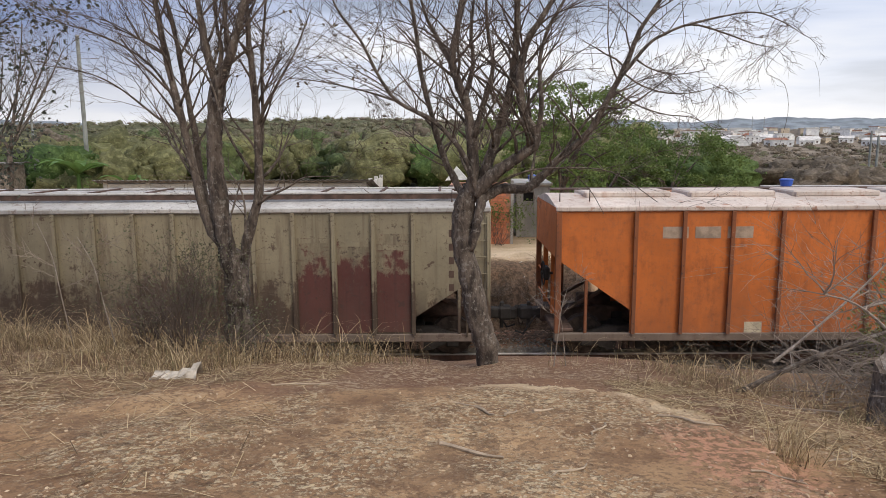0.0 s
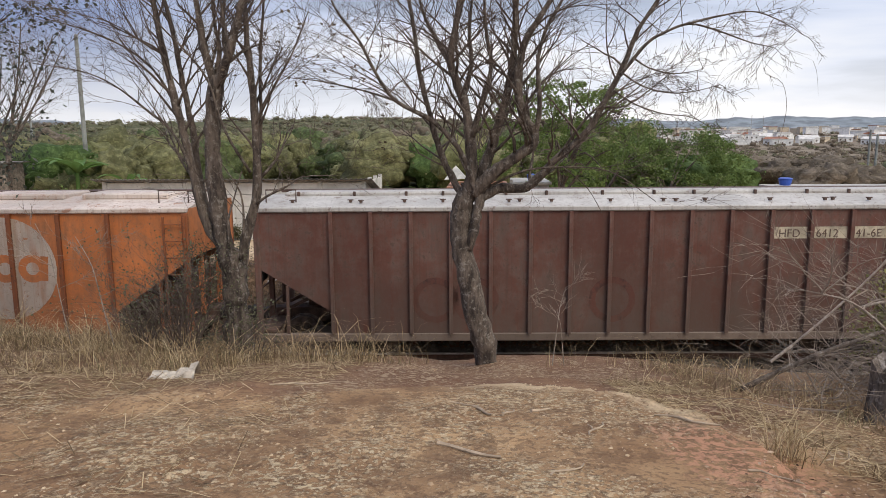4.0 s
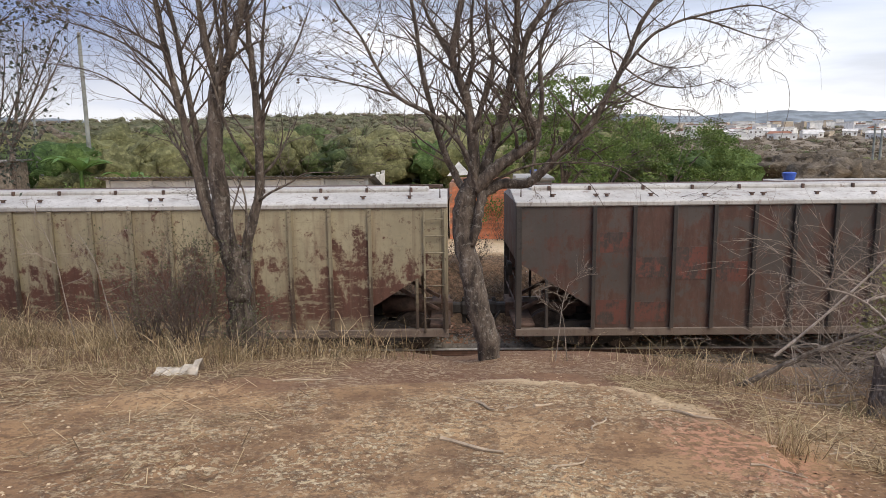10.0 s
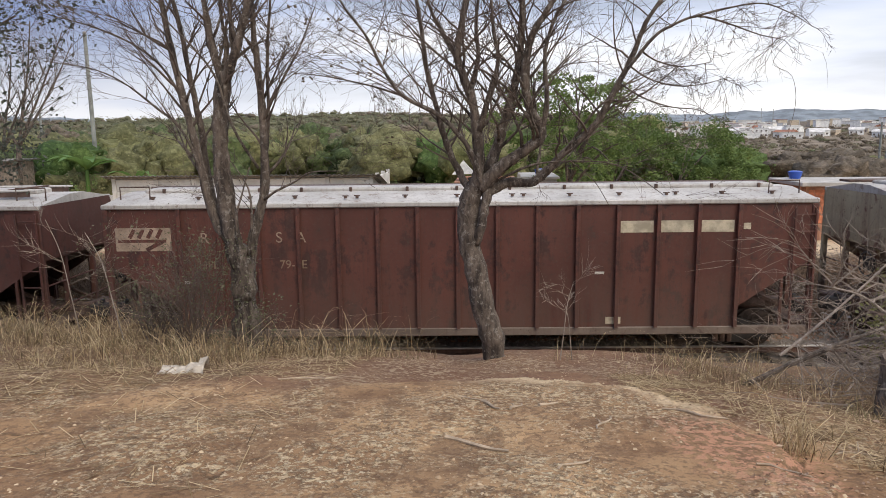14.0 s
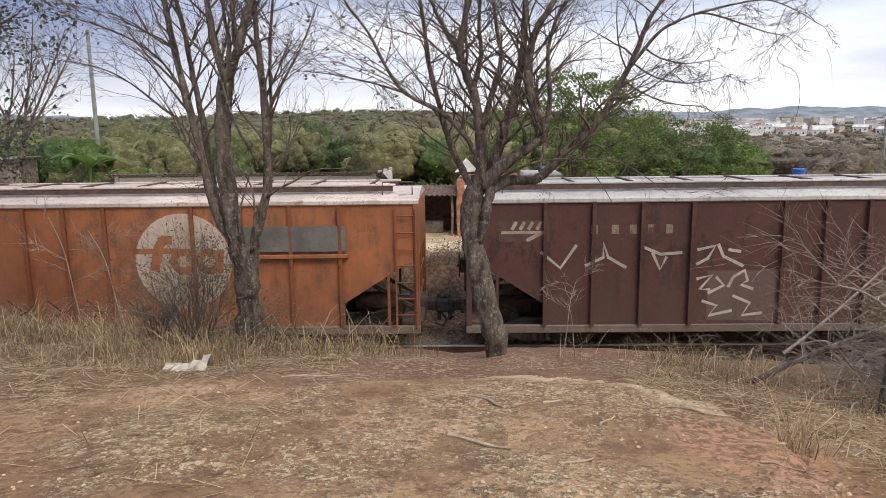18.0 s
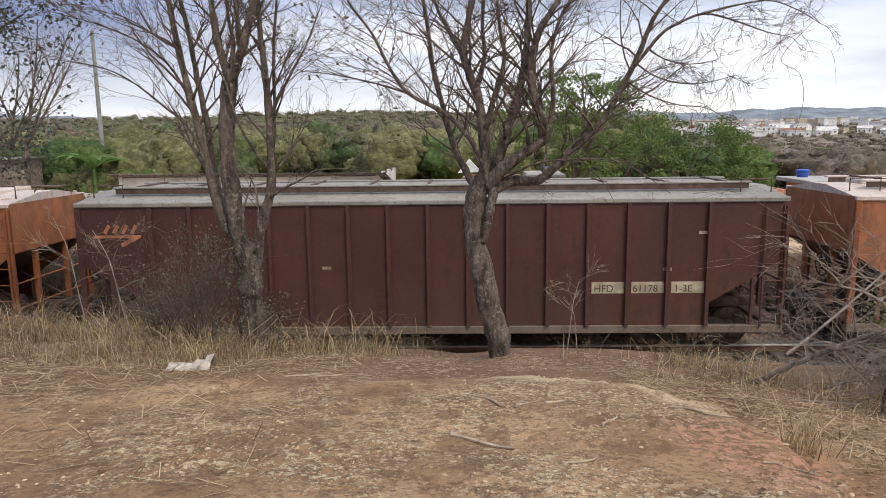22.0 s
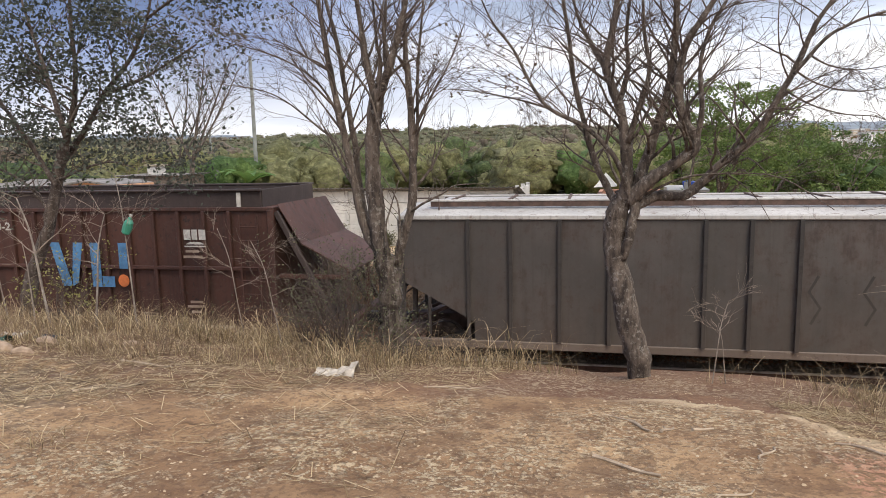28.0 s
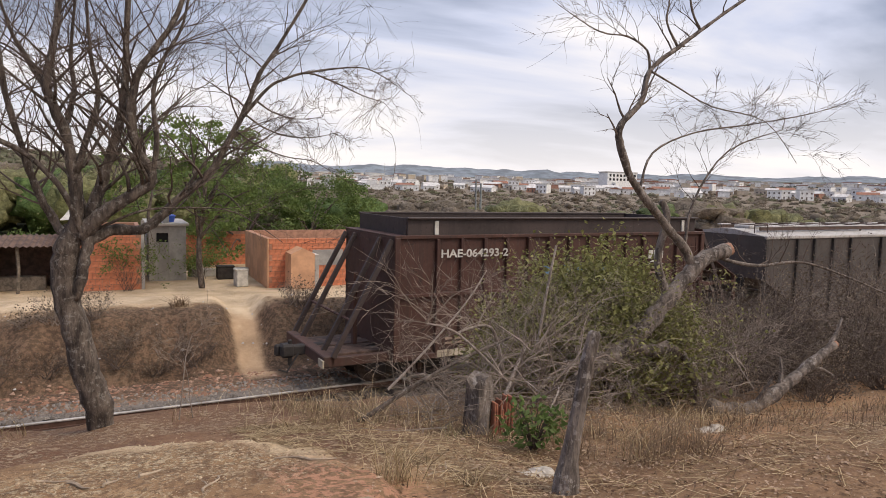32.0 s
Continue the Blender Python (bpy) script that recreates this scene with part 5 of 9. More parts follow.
def ore_wagon():
    w = thing("ore_wagon", "rust-brown open ore wagon with blue painted mark", "ore wagon", "wagons of the train")
    L = 9.4
    H = L / 2
    lo, top, rim = 0.75, 3.34, 3.73
    w["half"] = H
    for s in (-1, 1):
        y = s * SIDE
        part("side_sheet", Geo().box(-H, H, y - 0.015, y + 0.015, lo, top, 0.004), P_ORE, w)
        part("coaming_side", Geo().box(-H + 0.34, H - 0.3, y - 0.02 - 0.03 * s, y + 0.02 - 0.03 * s, top + 0.04, rim, 0.008), P_ORE_TOP, w, "dark upper coaming")
        part("coaming_cap", Geo().box(-H + 0.32, H - 0.28, y - 0.07, y + 0.05, rim, rim + 0.05, 0.012), P_ORE_TOP, w)
        part("top_flange", Geo().box(-H, H, y - 0.08, y + 0.08, top - 0.03, top + 0.05, 0.012), P_ORE, w)
        part("waist_rail", Geo().box(-H, H, y - 0.1, y + 0.1, 2.03, 2.11, 0.012), P_ORE, w)
        part("bottom_flange", Geo().box(-H, H, y - 0.1, y + 0.1, lo - 0.1, lo + 0.02, 0.012), P_ORE, w)
        me = cached(("ore_rib", s), P_ORE, lambda q: q.box(-0.04, 0.04, min(0, s * 0.09), max(0, s * 0.09), lo, top - 0.03, 0.012))
        for i in range(13):
            part("side_rib", me, P_ORE, w, at=pose(-H + 1.05 + 0.61 * i, s * (SIDE + 0.015), 0))
        for e in (-1, 1):
            part("corner_post", Geo().box(e * (H - 0.07) - 0.07, e * (H - 0.07) + 0.07, y - 0.1, y + 0.06, lo, top, 0.015), P_ORE, w)
    part("cream_stripe", Geo().box(-H + 1.06, H - 1.0, -SIDE - 0.112, -SIDE - 0.1, lo - 0.08, lo + 0.075, 0.003), M_CREAM, w, "cream-painted lower edge")
    part("hopper_floor", Geo().box(-H + 0.02, H - 0.02, -SIDE + 0.02, SIDE - 0.02, 0.85, 0.95), P_ORE, w)
    for e in (-1, 1):
        part("end_sheet", Geo().box(min(e * H, e * (H - 0.04)), max(e * H, e * (H - 0.04)), -SIDE, SIDE, lo, top, 0.006), P_ORE, w)
        xe = -H + 0.34 if e < 0 else H - 0.3
        part("coaming_end", Geo().box(xe - 0.02, xe + 0.02, -SIDE + 0.05, SIDE - 0.05, top + 0.02, rim + 0.03, 0.006), P_ORE_TOP, w)
        part("end_shelf", Geo().box(min(xe, e * H), max(xe, e * H), -SIDE, SIDE, top + 0.0, top + 0.045, 0.008), P_ORE, w)
        for y in (-SIDE + 0.02, -0.75, 0.75, SIDE - 0.02):
            part("end_strut", Geo().bar((e * (H + 0.02), y, top - 0.05), (e * (H + 1.32), y, 0.86), 0.085, 0.11), P_ORE_TOP, w, "slanting end strut")
        part("end_post", Geo().box(e * (H + 0.45) - 0.05, e * (H + 0.45) + 0.05, -0.4, -0.28, 0.86, 2.5, 0.012), P_ORE, w)
        part("end_beam", Geo().box(e * (H + 1.4) - 0.12, e * (H + 1.4) + 0.12, -SIDE + 0.02, SIDE - 0.02, 0.66, 0.9, 0.02), P_ORE, w)
        part("end_deck", Geo().box(min(e * H, e * (H + 1.3)), max(e * H, e * (H + 1.3)), -0.9, 0.9, 0.74, 0.82, 0.01), M_UNDER, w)
        part("side_beam", Geo().box(min(e * H, e * (H + 1.35)), max(e * H, e * (H + 1.35)), -SIDE + 0.02, -SIDE + 0.16, 0.66, 0.86, 0.015), P_ORE, w)
        part("buffer_plate", Geo().box(e * (H + 1.53) - 0.02, e * (H + 1.53) + 0.02, -SIDE, -SIDE + 0.3, 0.66, 0.82, 0.006), M_CREAM, w)
        coupler(w, e, H + 1.95)
        part("end_rail", Geo().tube([(e * (H + 0.9), -SIDE + 0.05, 1.6), (e * (H + 0.9), SIDE - 0.05, 1.6)], 0.03, 6), P_ORE, w)
    # sheet guard over the leading platform
    g = Geo()
    prof = [(H + 0.05, 3.45), (H + 0.55, 2.62), (H + 1.62, 2.05)]
    vs = [(x, y, z + d) for d in (0, -0.03) for y in (-SIDE + 0.05, SIDE - 0.05) for x, z in prof]
    g.add(vs, [(0, 1, 4, 3), (1, 2, 5, 4), (6, 9, 10, 7), (7, 10, 11, 8), (0, 6, 7, 1), (1, 7, 8, 2), (3, 4, 10, 9), (4, 5, 11, 10), (2, 8, 11, 5), (0, 3, 9, 6)])
    part("end_guard", g, P_ORE, w, "bent sheet-steel guard over the platform")
    for y in (-SIDE + 0.1, 0.0, SIDE - 0.1):
        part("guard_leg", Geo().box(H + 1.5, H + 1.58, y - 0.04, y + 0.04, 0.86, 2.08, 0.01), P_ORE, w)
    part("guard_rail", Geo().box(H, H + 1.58, -SIDE + 0.06, -SIDE + 0.14, 1.85, 1.95, 0.01), P_ORE, w)
    part("brake_cylinder", Geo().tube([(H + 0.2, -0.3, 1.35), (H + 0.95, -0.3, 1.35)], 0.2, 12), M_UNDER, w, smooth=True)
    brake_wheel(w, H + 1.75, 0.55, 1.6)
    part("centre_sill", Geo().box(-H - 1.4, H + 1.4, -0.17, 0.17, 0.55, 0.85, 0.02), M_UNDER, w)
    for k in range(3):
        x = (k - 1) * 1.5
        g = Geo().add([(x - 0.7, -1.25, 0.78), (x + 0.7, -1.25, 0.78), (x + 0.7, 1.25, 0.78), (x - 0.7, 1.25, 0.78), (x - 0.35, -0.6, 0.3), (x + 0.35, -0.6, 0.3), (x + 0.35, 0.6, 0.3), (x - 0.35, 0.6, 0.3)],
                      [(0, 1, 5, 4), (1, 2, 6, 5), (2, 3, 7, 6), (3, 0, 4, 7), (4, 5, 6, 7)])
        part("discharge_chute", g, M_UNDER, w)
    for q in (0.0, 0.42):
        part("ladder_rail", Geo().box(H - 0.8 + q, H - 0.76 + q, -SIDE - 0.13, -SIDE - 0.1, lo, top - 0.1, 0.006), P_ORE, w)
    for k in range(8):
        part("ladder_rung", Geo().tube([(H - 0.78, -SIDE - 0.12, 0.95 + 0.29 * k), (H - 0.36, -SIDE - 0.12, 0.95 + 0.29 * k)], 0.014, 5), P_ORE, w)
    for x in (-H + 1.03, H - 0.8):
        part("white_strip", Geo().box(x - 0.045, x + 0.045, -SIDE - 0.03, -SIDE + 0.004, top + 0.06, rim - 0.03), M_WHITE, w, "white painted strip")
    # the owner's blue mark: slanted bars, a corner, a bar and a dot
    up, dn = 2.62, 1.62

    def blue(poly, mat=M_BLUE_PAINT, name="blue_mark"):
        y = -SIDE - 0.108
        part(name, Geo().prism([(-H + a, b) for a, b in poly], y - 0.004, y), mat, w)

    blue([(3.88, up), (4.13, up), (4.38, dn + 0.1), (4.38, dn), (4.14, dn)])
    blue([(4.50, up), (4.75, up), (4.55, dn + 0.08), (4.41, dn), (4.41, dn + 0.25)])
    blue([(4.93, up), (5.17, up), (5.17, dn + 0.24), (5.17, dn), (4.93, dn)])
    blue([(5.19, dn + 0.24), (5.5, dn + 0.24), (5.5, dn), (5.19, dn)])
    blue([(5.65, up), (5.86, up), (5.86, dn + 0.42), (5.65, dn + 0.42)])
    y = -SIDE - 0.11
    g = Geo().add([(-H + 5.73 + 0.14 * math.cos(2 * math.pi * k / 24), y, dn + 0.15 + 0.14 * math.sin(2 * math.pi * k / 24)) for k in range(24)], [tuple(range(24))])
    part("orange_dot", g, M_ORANGE_DOT, w)
    me = lettering("HAE-064293-2", 0.245, M_WHITE, 0.006)
    part("lettering", me, M_WHITE, w, "white painted wagon number", at=pose(-H + 1.1, -SIDE - 0.108, 2.9) @ Matrix.Diagonal((1.2, 1, 1, 1)))
    me = lettering("E", 0.16, M_WHITE, 0.004)
    part("lettering", me, M_WHITE, w, at=pose(-H + 4.42, -SIDE - 0.108, 0.9))
    # small emblem and small print as bars
    for i, (a, b) in enumerate(((7.3, 7.46), (7.49, 7.62), (7.66, 7.82))):
        blue([(a, 2.7), (b, 2.7), (b, 2.92), (a, 2.92)], M_WHITE, "emblem_bar")
    blue([(7.34, 2.6), (7.44, 2.65), (7.68, 2.65), (7.78, 2.6)], M_WHITE, "emblem_bar")
    blue([(7.3, 2.54), (7.82, 2.54), (7.82, 2.57), (7.3, 2.57)], M_WHITE, "emblem_bar")
    for z, a, b in ((2.42, 7.32, 7.64), (2.3, 7.26, 7.72), (1.3, 7.35, 7.65), (1.2, 7.28, 7.7), (1.08, 7.36, 7.6)):
        blue([(a, z), (b, z), (b, z + 0.055), (a, z + 0.055)], M_PALE, "lettering_bar")
    for x in (1.25, 1.5, 1.9, 2.15):
        for z in (1.05, 0.95):
            blue([(x, z), (x + 0.18, z), (x + 0.18, z + 0.05), (x, z + 0.05)], M_PALE, "lettering_bar")
    for x in (4.9, 6.1):
        for a, b, c, d in ((0, 0.42, 0.0, 0.02), (0, 0.42, 0.12, 0.14), (0, 0.02, 0, 0.14), (0.4, 0.42, 0, 0.14), (0.06, 0.36, 0.05, 0.09)):
            blue([(x + a, 0.92 + c), (x + b, 0.92 + c), (x + b, 0.92 + d), (x + a, 0.92 + d)], M_PALE, "notice_frame")
    for e in (-1, 1):
        bogie(w, e * (H - 0.75))
    MOVING.append((w, -168.4 - H))


ore_wagon()

# ---- houses across the line ----
YARD = -2.0


def bricks(parent, x0, x1, y, z0, z1, mat=None, bw=0.2, bh=0.19):
    """Courses of hollow clay blocks on a wall's face, each a piece of its own."""
    mat = mat or M_RED_BRICK
    me = cached(("brick", bw), mat, lambda g: g.box(-bw / 2 + 0.008, bw / 2 - 0.008, -0.012, 0.012, -bh / 2 + 0.008, bh / 2 - 0.008, 0.004))
    r = 0
    z = z0
    while z + bh <= z1 + 0.01:
        x = x0 + (bw / 2 if r % 2 else 0)
        while x + bw <= x1 + 0.01:
            part("brick", me, mat, parent, at=pose(x + bw / 2, y - 0.008 + random.uniform(-0.004, 0.004), z + bh / 2))
            x += bw
        z += bh
        r += 1


def wave_sheet(x0, x1, y0, y1, za, zb, pitch=0.18, amp=0.025):
    """A corrugated sheet roof from the eave y0, za to y1, zb, waves across x."""
    n = max(4, int((x1 - x0) / pitch * 4))
    g = Geo()
    top, bot = [], []
    for i in range(n + 1):
        x = x0 + (x1 - x0) * i / n
        d = amp * math.sin(2 * math.pi * (x - x0) / pitch)
        top += [(x, y0, za + d), (x, y1, zb + d)]
    bot = [(x, y, z - 0.012) for x, y, z in top]
    m = len(top)
    fs = []
    for i in range(n):
        a = 2 * i
        fs += [(a, a + 2, a + 3, a + 1), (m + a, m + a + 1, m + a + 3, m + a + 2), (a, m + a, m + a + 2, a + 2), (a + 1, a + 3, m + a + 3, m + a + 1)]
    g.add(top + bot, fs)
    return g


def walls(x0, x1, y0, y1, z0, z1, t=0.14):
    g = Geo()
    g.box(x0, x1, y0, y0 + t, z0, z1, 0.01).box(x0, x1, y1 - t, y1, z0, z1, 0.01)
    g.box(x0, x0 + t, y0 + t, y1 - t, z0, z1, 0.01).box(x1 - t, x1, y0 + t, y1 - t, z0, z1, 0.01)
    return g


def water_tank(x, y, z, r=0.55, h=0.62, label="blue plastic water tank with a lid on a flat roof"):
    tk = thing("water_tank", label, "water tank", "rooftop water tanks", at=pose(x, y, z))
    part("tank_body", Geo().tube([(0, 0, 0), (0, 0, 0.04), (0, 0, h * 0.5), (0, 0, h * 0.9), (0, 0, h)], [r * 0.78, r * 0.82, r * 0.92, r, r * 0.97], 24), M_PLASTIC_BLUE, tk, smooth=False)
    part("lid", Geo().tube([(0, 0, h), (0, 0, h * 1.12), (0, 0, h * 1.27), (0, 0, h * 1.3)], [r * 1.05, r * 1.05, r * 0.7, r * 0.3], 24), M_PLASTIC_BLUE, tk)
    return tk


def panel_building():
    """Long outbuilding walled with precast concrete slabs between posts."""
    b = thing("panel_building", "long low building of whitewashed concrete slabs with a corrugated roof", "building")
    x0, x1, y0, y1, z0, z1 = -14.2, -4.35, 25.3, 29.5, YARD - 0.1, 0.26
    part("inner_wall", Geo().box(x0, x1, y0 + 0.05, y0 + 0.12, z0, z1 - 0.02), M_CONCRETE, b)
    part("back_wall", Geo().box(x0, x1, y1 - 0.1, y1, z0, z1 - 1.1), M_CONCRETE, b)
    n = 6
    w = (x1 - x0) / n
    me = cached("wall_slab", M_WHITEWALL, lambda g: g.box(0.08, w - 0.08, -0.02, 0.03, 0.01, 0.44, 0.008))
    mp = cached("wall_post", M_WHITEWALL, lambda g: g.box(-0.075, 0.075, -0.05, 0.05, 0, z1 - z0, 0.01))
    for i in range(n + 1):
        part("wall_post", mp, M_WHITEWALL, b, at=pose(x0 + i * w, y0, z0))
        if i < n:
            for k in range(5):
                part("wall_slab", me, M_WHITEWALL, b, at=pose(x0 + i * w, y0 + random.uniform(-0.006, 0.006), z0 + 0.02 + k * 0.447))
    me2 = cached("end_slab", M_WHITEWALL, lambda g: g.box(-0.03, 0.02, 0.08, 1.32, 0.01, 0.44, 0.008))
    for i in range(3):
        part("wall_post", mp, M_WHITEWALL, b, at=pose(x1, y0 + (i + 1) * 1.4, z0))
        for k in range(5):
            part("wall_slab", me2, M_WHITEWALL, b, at=pose(x1 + 0.03, y0 + i * 1.4, z0 + 0.02 + k * 0.447))
    part("roof", wave_sheet(x0 - 0.3, x1 + 0.35, y0 - 0.4, y1 + 0.2, z1 + 0.04, z1 - 1.1), M_ASBESTOS, b, "grey corrugated fibre-cement roof")
    part("eave_beam", Geo().box(x0 - 0.2, x1 + 0.25, y0 - 0.3, y0 - 0.22, z1 - 0.06, z1 + 0.0, 0.01), M_OLDWOOD, b)


def red_house():
    b = thing("brick_shack", "small orange clay-brick shack with plants on its wall", "house")
    x0, x1, y0, y1, z1 = -1.25, 1.0, 24.55, 28.0, 0.02
    part("wall_core", walls(x0, x1, y0, y1, YARD - 0.1, z1), M_MORTAR, b)
    bricks(b, x0, x1, y0, YARD, z1)
    part("roof", wave_sheet(x0 + 0.15, x1 - 0.15, y0 + 0.15, y1, z1 - 0.04, z1 - 0.7), M_ASBESTOS, b)
    part("corner_post", Geo().box(x1, x1 + 0.1, y0 - 0.02, y0 + 0.12, YARD - 0.05, z1 + 0.25, 0.01), M_CONCRETE, b)
    h = thing("plaster_house", "grey cement-plastered house with a small dark window", "house")
    x0, x1, y0, y1, z1 = 1.3, 2.55, 26.4, 29.4, -0.02
    g = Geo()
    wx0, wx1, wz0, wz1 = 1.56, 1.95, -0.62, -0.28
    g.box(x0, wx0, y0, y0 + 0.14, YARD - 0.1, z1, 0.01).box(wx1, x1, y0, y0 + 0.14, YARD - 0.1, z1, 0.01).box(wx0, wx1, y0, y0 + 0.14, YARD - 0.1, wz0).box(wx0, wx1, y0, y0 + 0.14, wz1, z1)
    g.box(x0, x1, y1 - 0.14, y1, YARD - 0.1, z1).box(x0, x0 + 0.14, y0 + 0.14, y1 - 0.14, YARD - 0.1, z1).box(x1 - 0.14, x1, y0 + 0.14, y1 - 0.14, YARD - 0.1, z1)
    part("wall", g, M_PLASTER, h)
    part("window_opening", Geo().box(wx0 - 0.02, wx1 + 0.02, y0 + 0.1, y0 + 0.13, wz0, wz1), M_BLACK, h)
    part("roof_slab", Geo().box(x0 - 0.1, x1 + 0.1, y0 - 0.12, y1 + 0.1, z1, z1 + 0.1, 0.015), M_CONCRETE, h)
    part("parapet_stub", Geo().box(x0 + 0.5, x0 + 0.7, y0 + 0.2, y0 + 0.4, z1 + 0.1, z1 + 0.35, 0.01), M_PLASTER, h)
    water_tank(2.0, 27.0, 0.08, 0.24, 0.22, "small blue plastic water tank on a plastered house")
    s = thing("lean_to_shed", "low dark open lean-to shed on rough posts", "shed")
    part("back_wall", Geo().box(-3.4, -1.35, 26.2, 26.3, YARD - 0.1, -0.45), M_UNDER, s)
    for x in (-3.3, -2.5, -1.45):
        part("post", Geo().tube([(x, 24.6, YARD - 0.1), (x + 0.04, 24.6, -1.2), (x, 24.6, -0.5)], 0.05, 7), M_OLDWOOD, s)
    part("roof", wave_sheet(-3.6, -1.25, 24.3, 26.4, -0.52, -0.3), M_RUSTROOF, s, "rusty sagging sheet roof")
    for q in ((-3.7, -0.5), (-1.2, -0.42)):
        part("roof_pole", Geo().tube([(q[0], 24.25, q[1]), (q[0] + 0.1, 26.4, q[1] + 0.25)], 0.035, 6), M_OLDWOOD, s)
    part("side_board", Geo().box(-3.38, -3.3, 24.7, 26.2, YARD - 0.1, -0.6), M_OLDWOOD, s)
    part("bench", Geo().box(-3.1, -1.8, 25.2, 25.6, YARD, YARD + 0.45, 0.02), M_OLDWOOD, s)


def long_brick_house():
    b = thing("brick_house", "unfinished orange clay-brick house with a plastered patch", "house")
    x0, x1, y0, y1, z1 = 4.95, 9.6, 23.6, 28.0, -0.3
    part("wall_core", walls(x0, x1, y0, y1, YARD - 0.1, z1), M_MORTAR, b)
    bricks(b, x0, x1, y0, YARD, z1)
    part("plaster_patch", Geo().box(x0 + 1.5, x0 + 2.6, y0 - 0.035, y0 - 0.02, YARD + 0.75, YARD + 1.3, 0.005), M_PLASTER, b)
    part("side_wall_skin", Geo().box(x0 - 0.05, x0 - 0.004, y0, y1, YARD - 0.1, z1, 0.006), M_PEACH, b)
    part("buttress", Geo().prism([(x0 + 0.55, YARD - 0.1), (x0 + 1.35, YARD - 0.1), (x0 + 1.35, -0.75), (x0 + 0.95, -0.55), (x0 + 0.55, -0.75)], y0 - 0.9, y0 - 0.03), M_PEACH, b)
    part("corner_pier", Geo().box(x0 + 1.36, x0 + 1.5, y0 - 0.9, y0 - 0.1, YARD - 0.1, -0.78, 0.01), M_CONCRETE, b)
    part("roof", wave_sheet(x0 + 0.15, x1 - 0.15, y0 + 0.15, y1, z1 - 0.02, z1 - 0.75), M_ASBESTOS, b)
    c = thing("flat_roof_house", "low brick house with a flat concrete roof slab", "house")
    x0, x1, y0, y1, z1 = 10.6, 17.5, 23.9, 30.0, -0.16
    part("wall_core", walls(x0, x1, y0, y0 + 2.2, YARD - 0.1, z1), M_MORTAR, c)
    bricks(c, x0, x0 + 4.0, y0, YARD + 0.57, z1)
    part("roof_slab", Geo().box(x0 - 0.3, x1 + 0.3, y0 - 0.4, y0 + 2.4, z1, z1 + 0.14, 0.02), M_CONCRETE, c)
    for k in range(2):
        part("window", Geo().box(x0 + 0.9 + k * 1.0, x0 + 1.25 + k * 1.0, y0 - 0.025, y0 - 0.015, -0.85, -0.4), M_BLACK, c)
    water_tank(10.95, 25.6, z1 + 0.14, 0.23, 0.22)


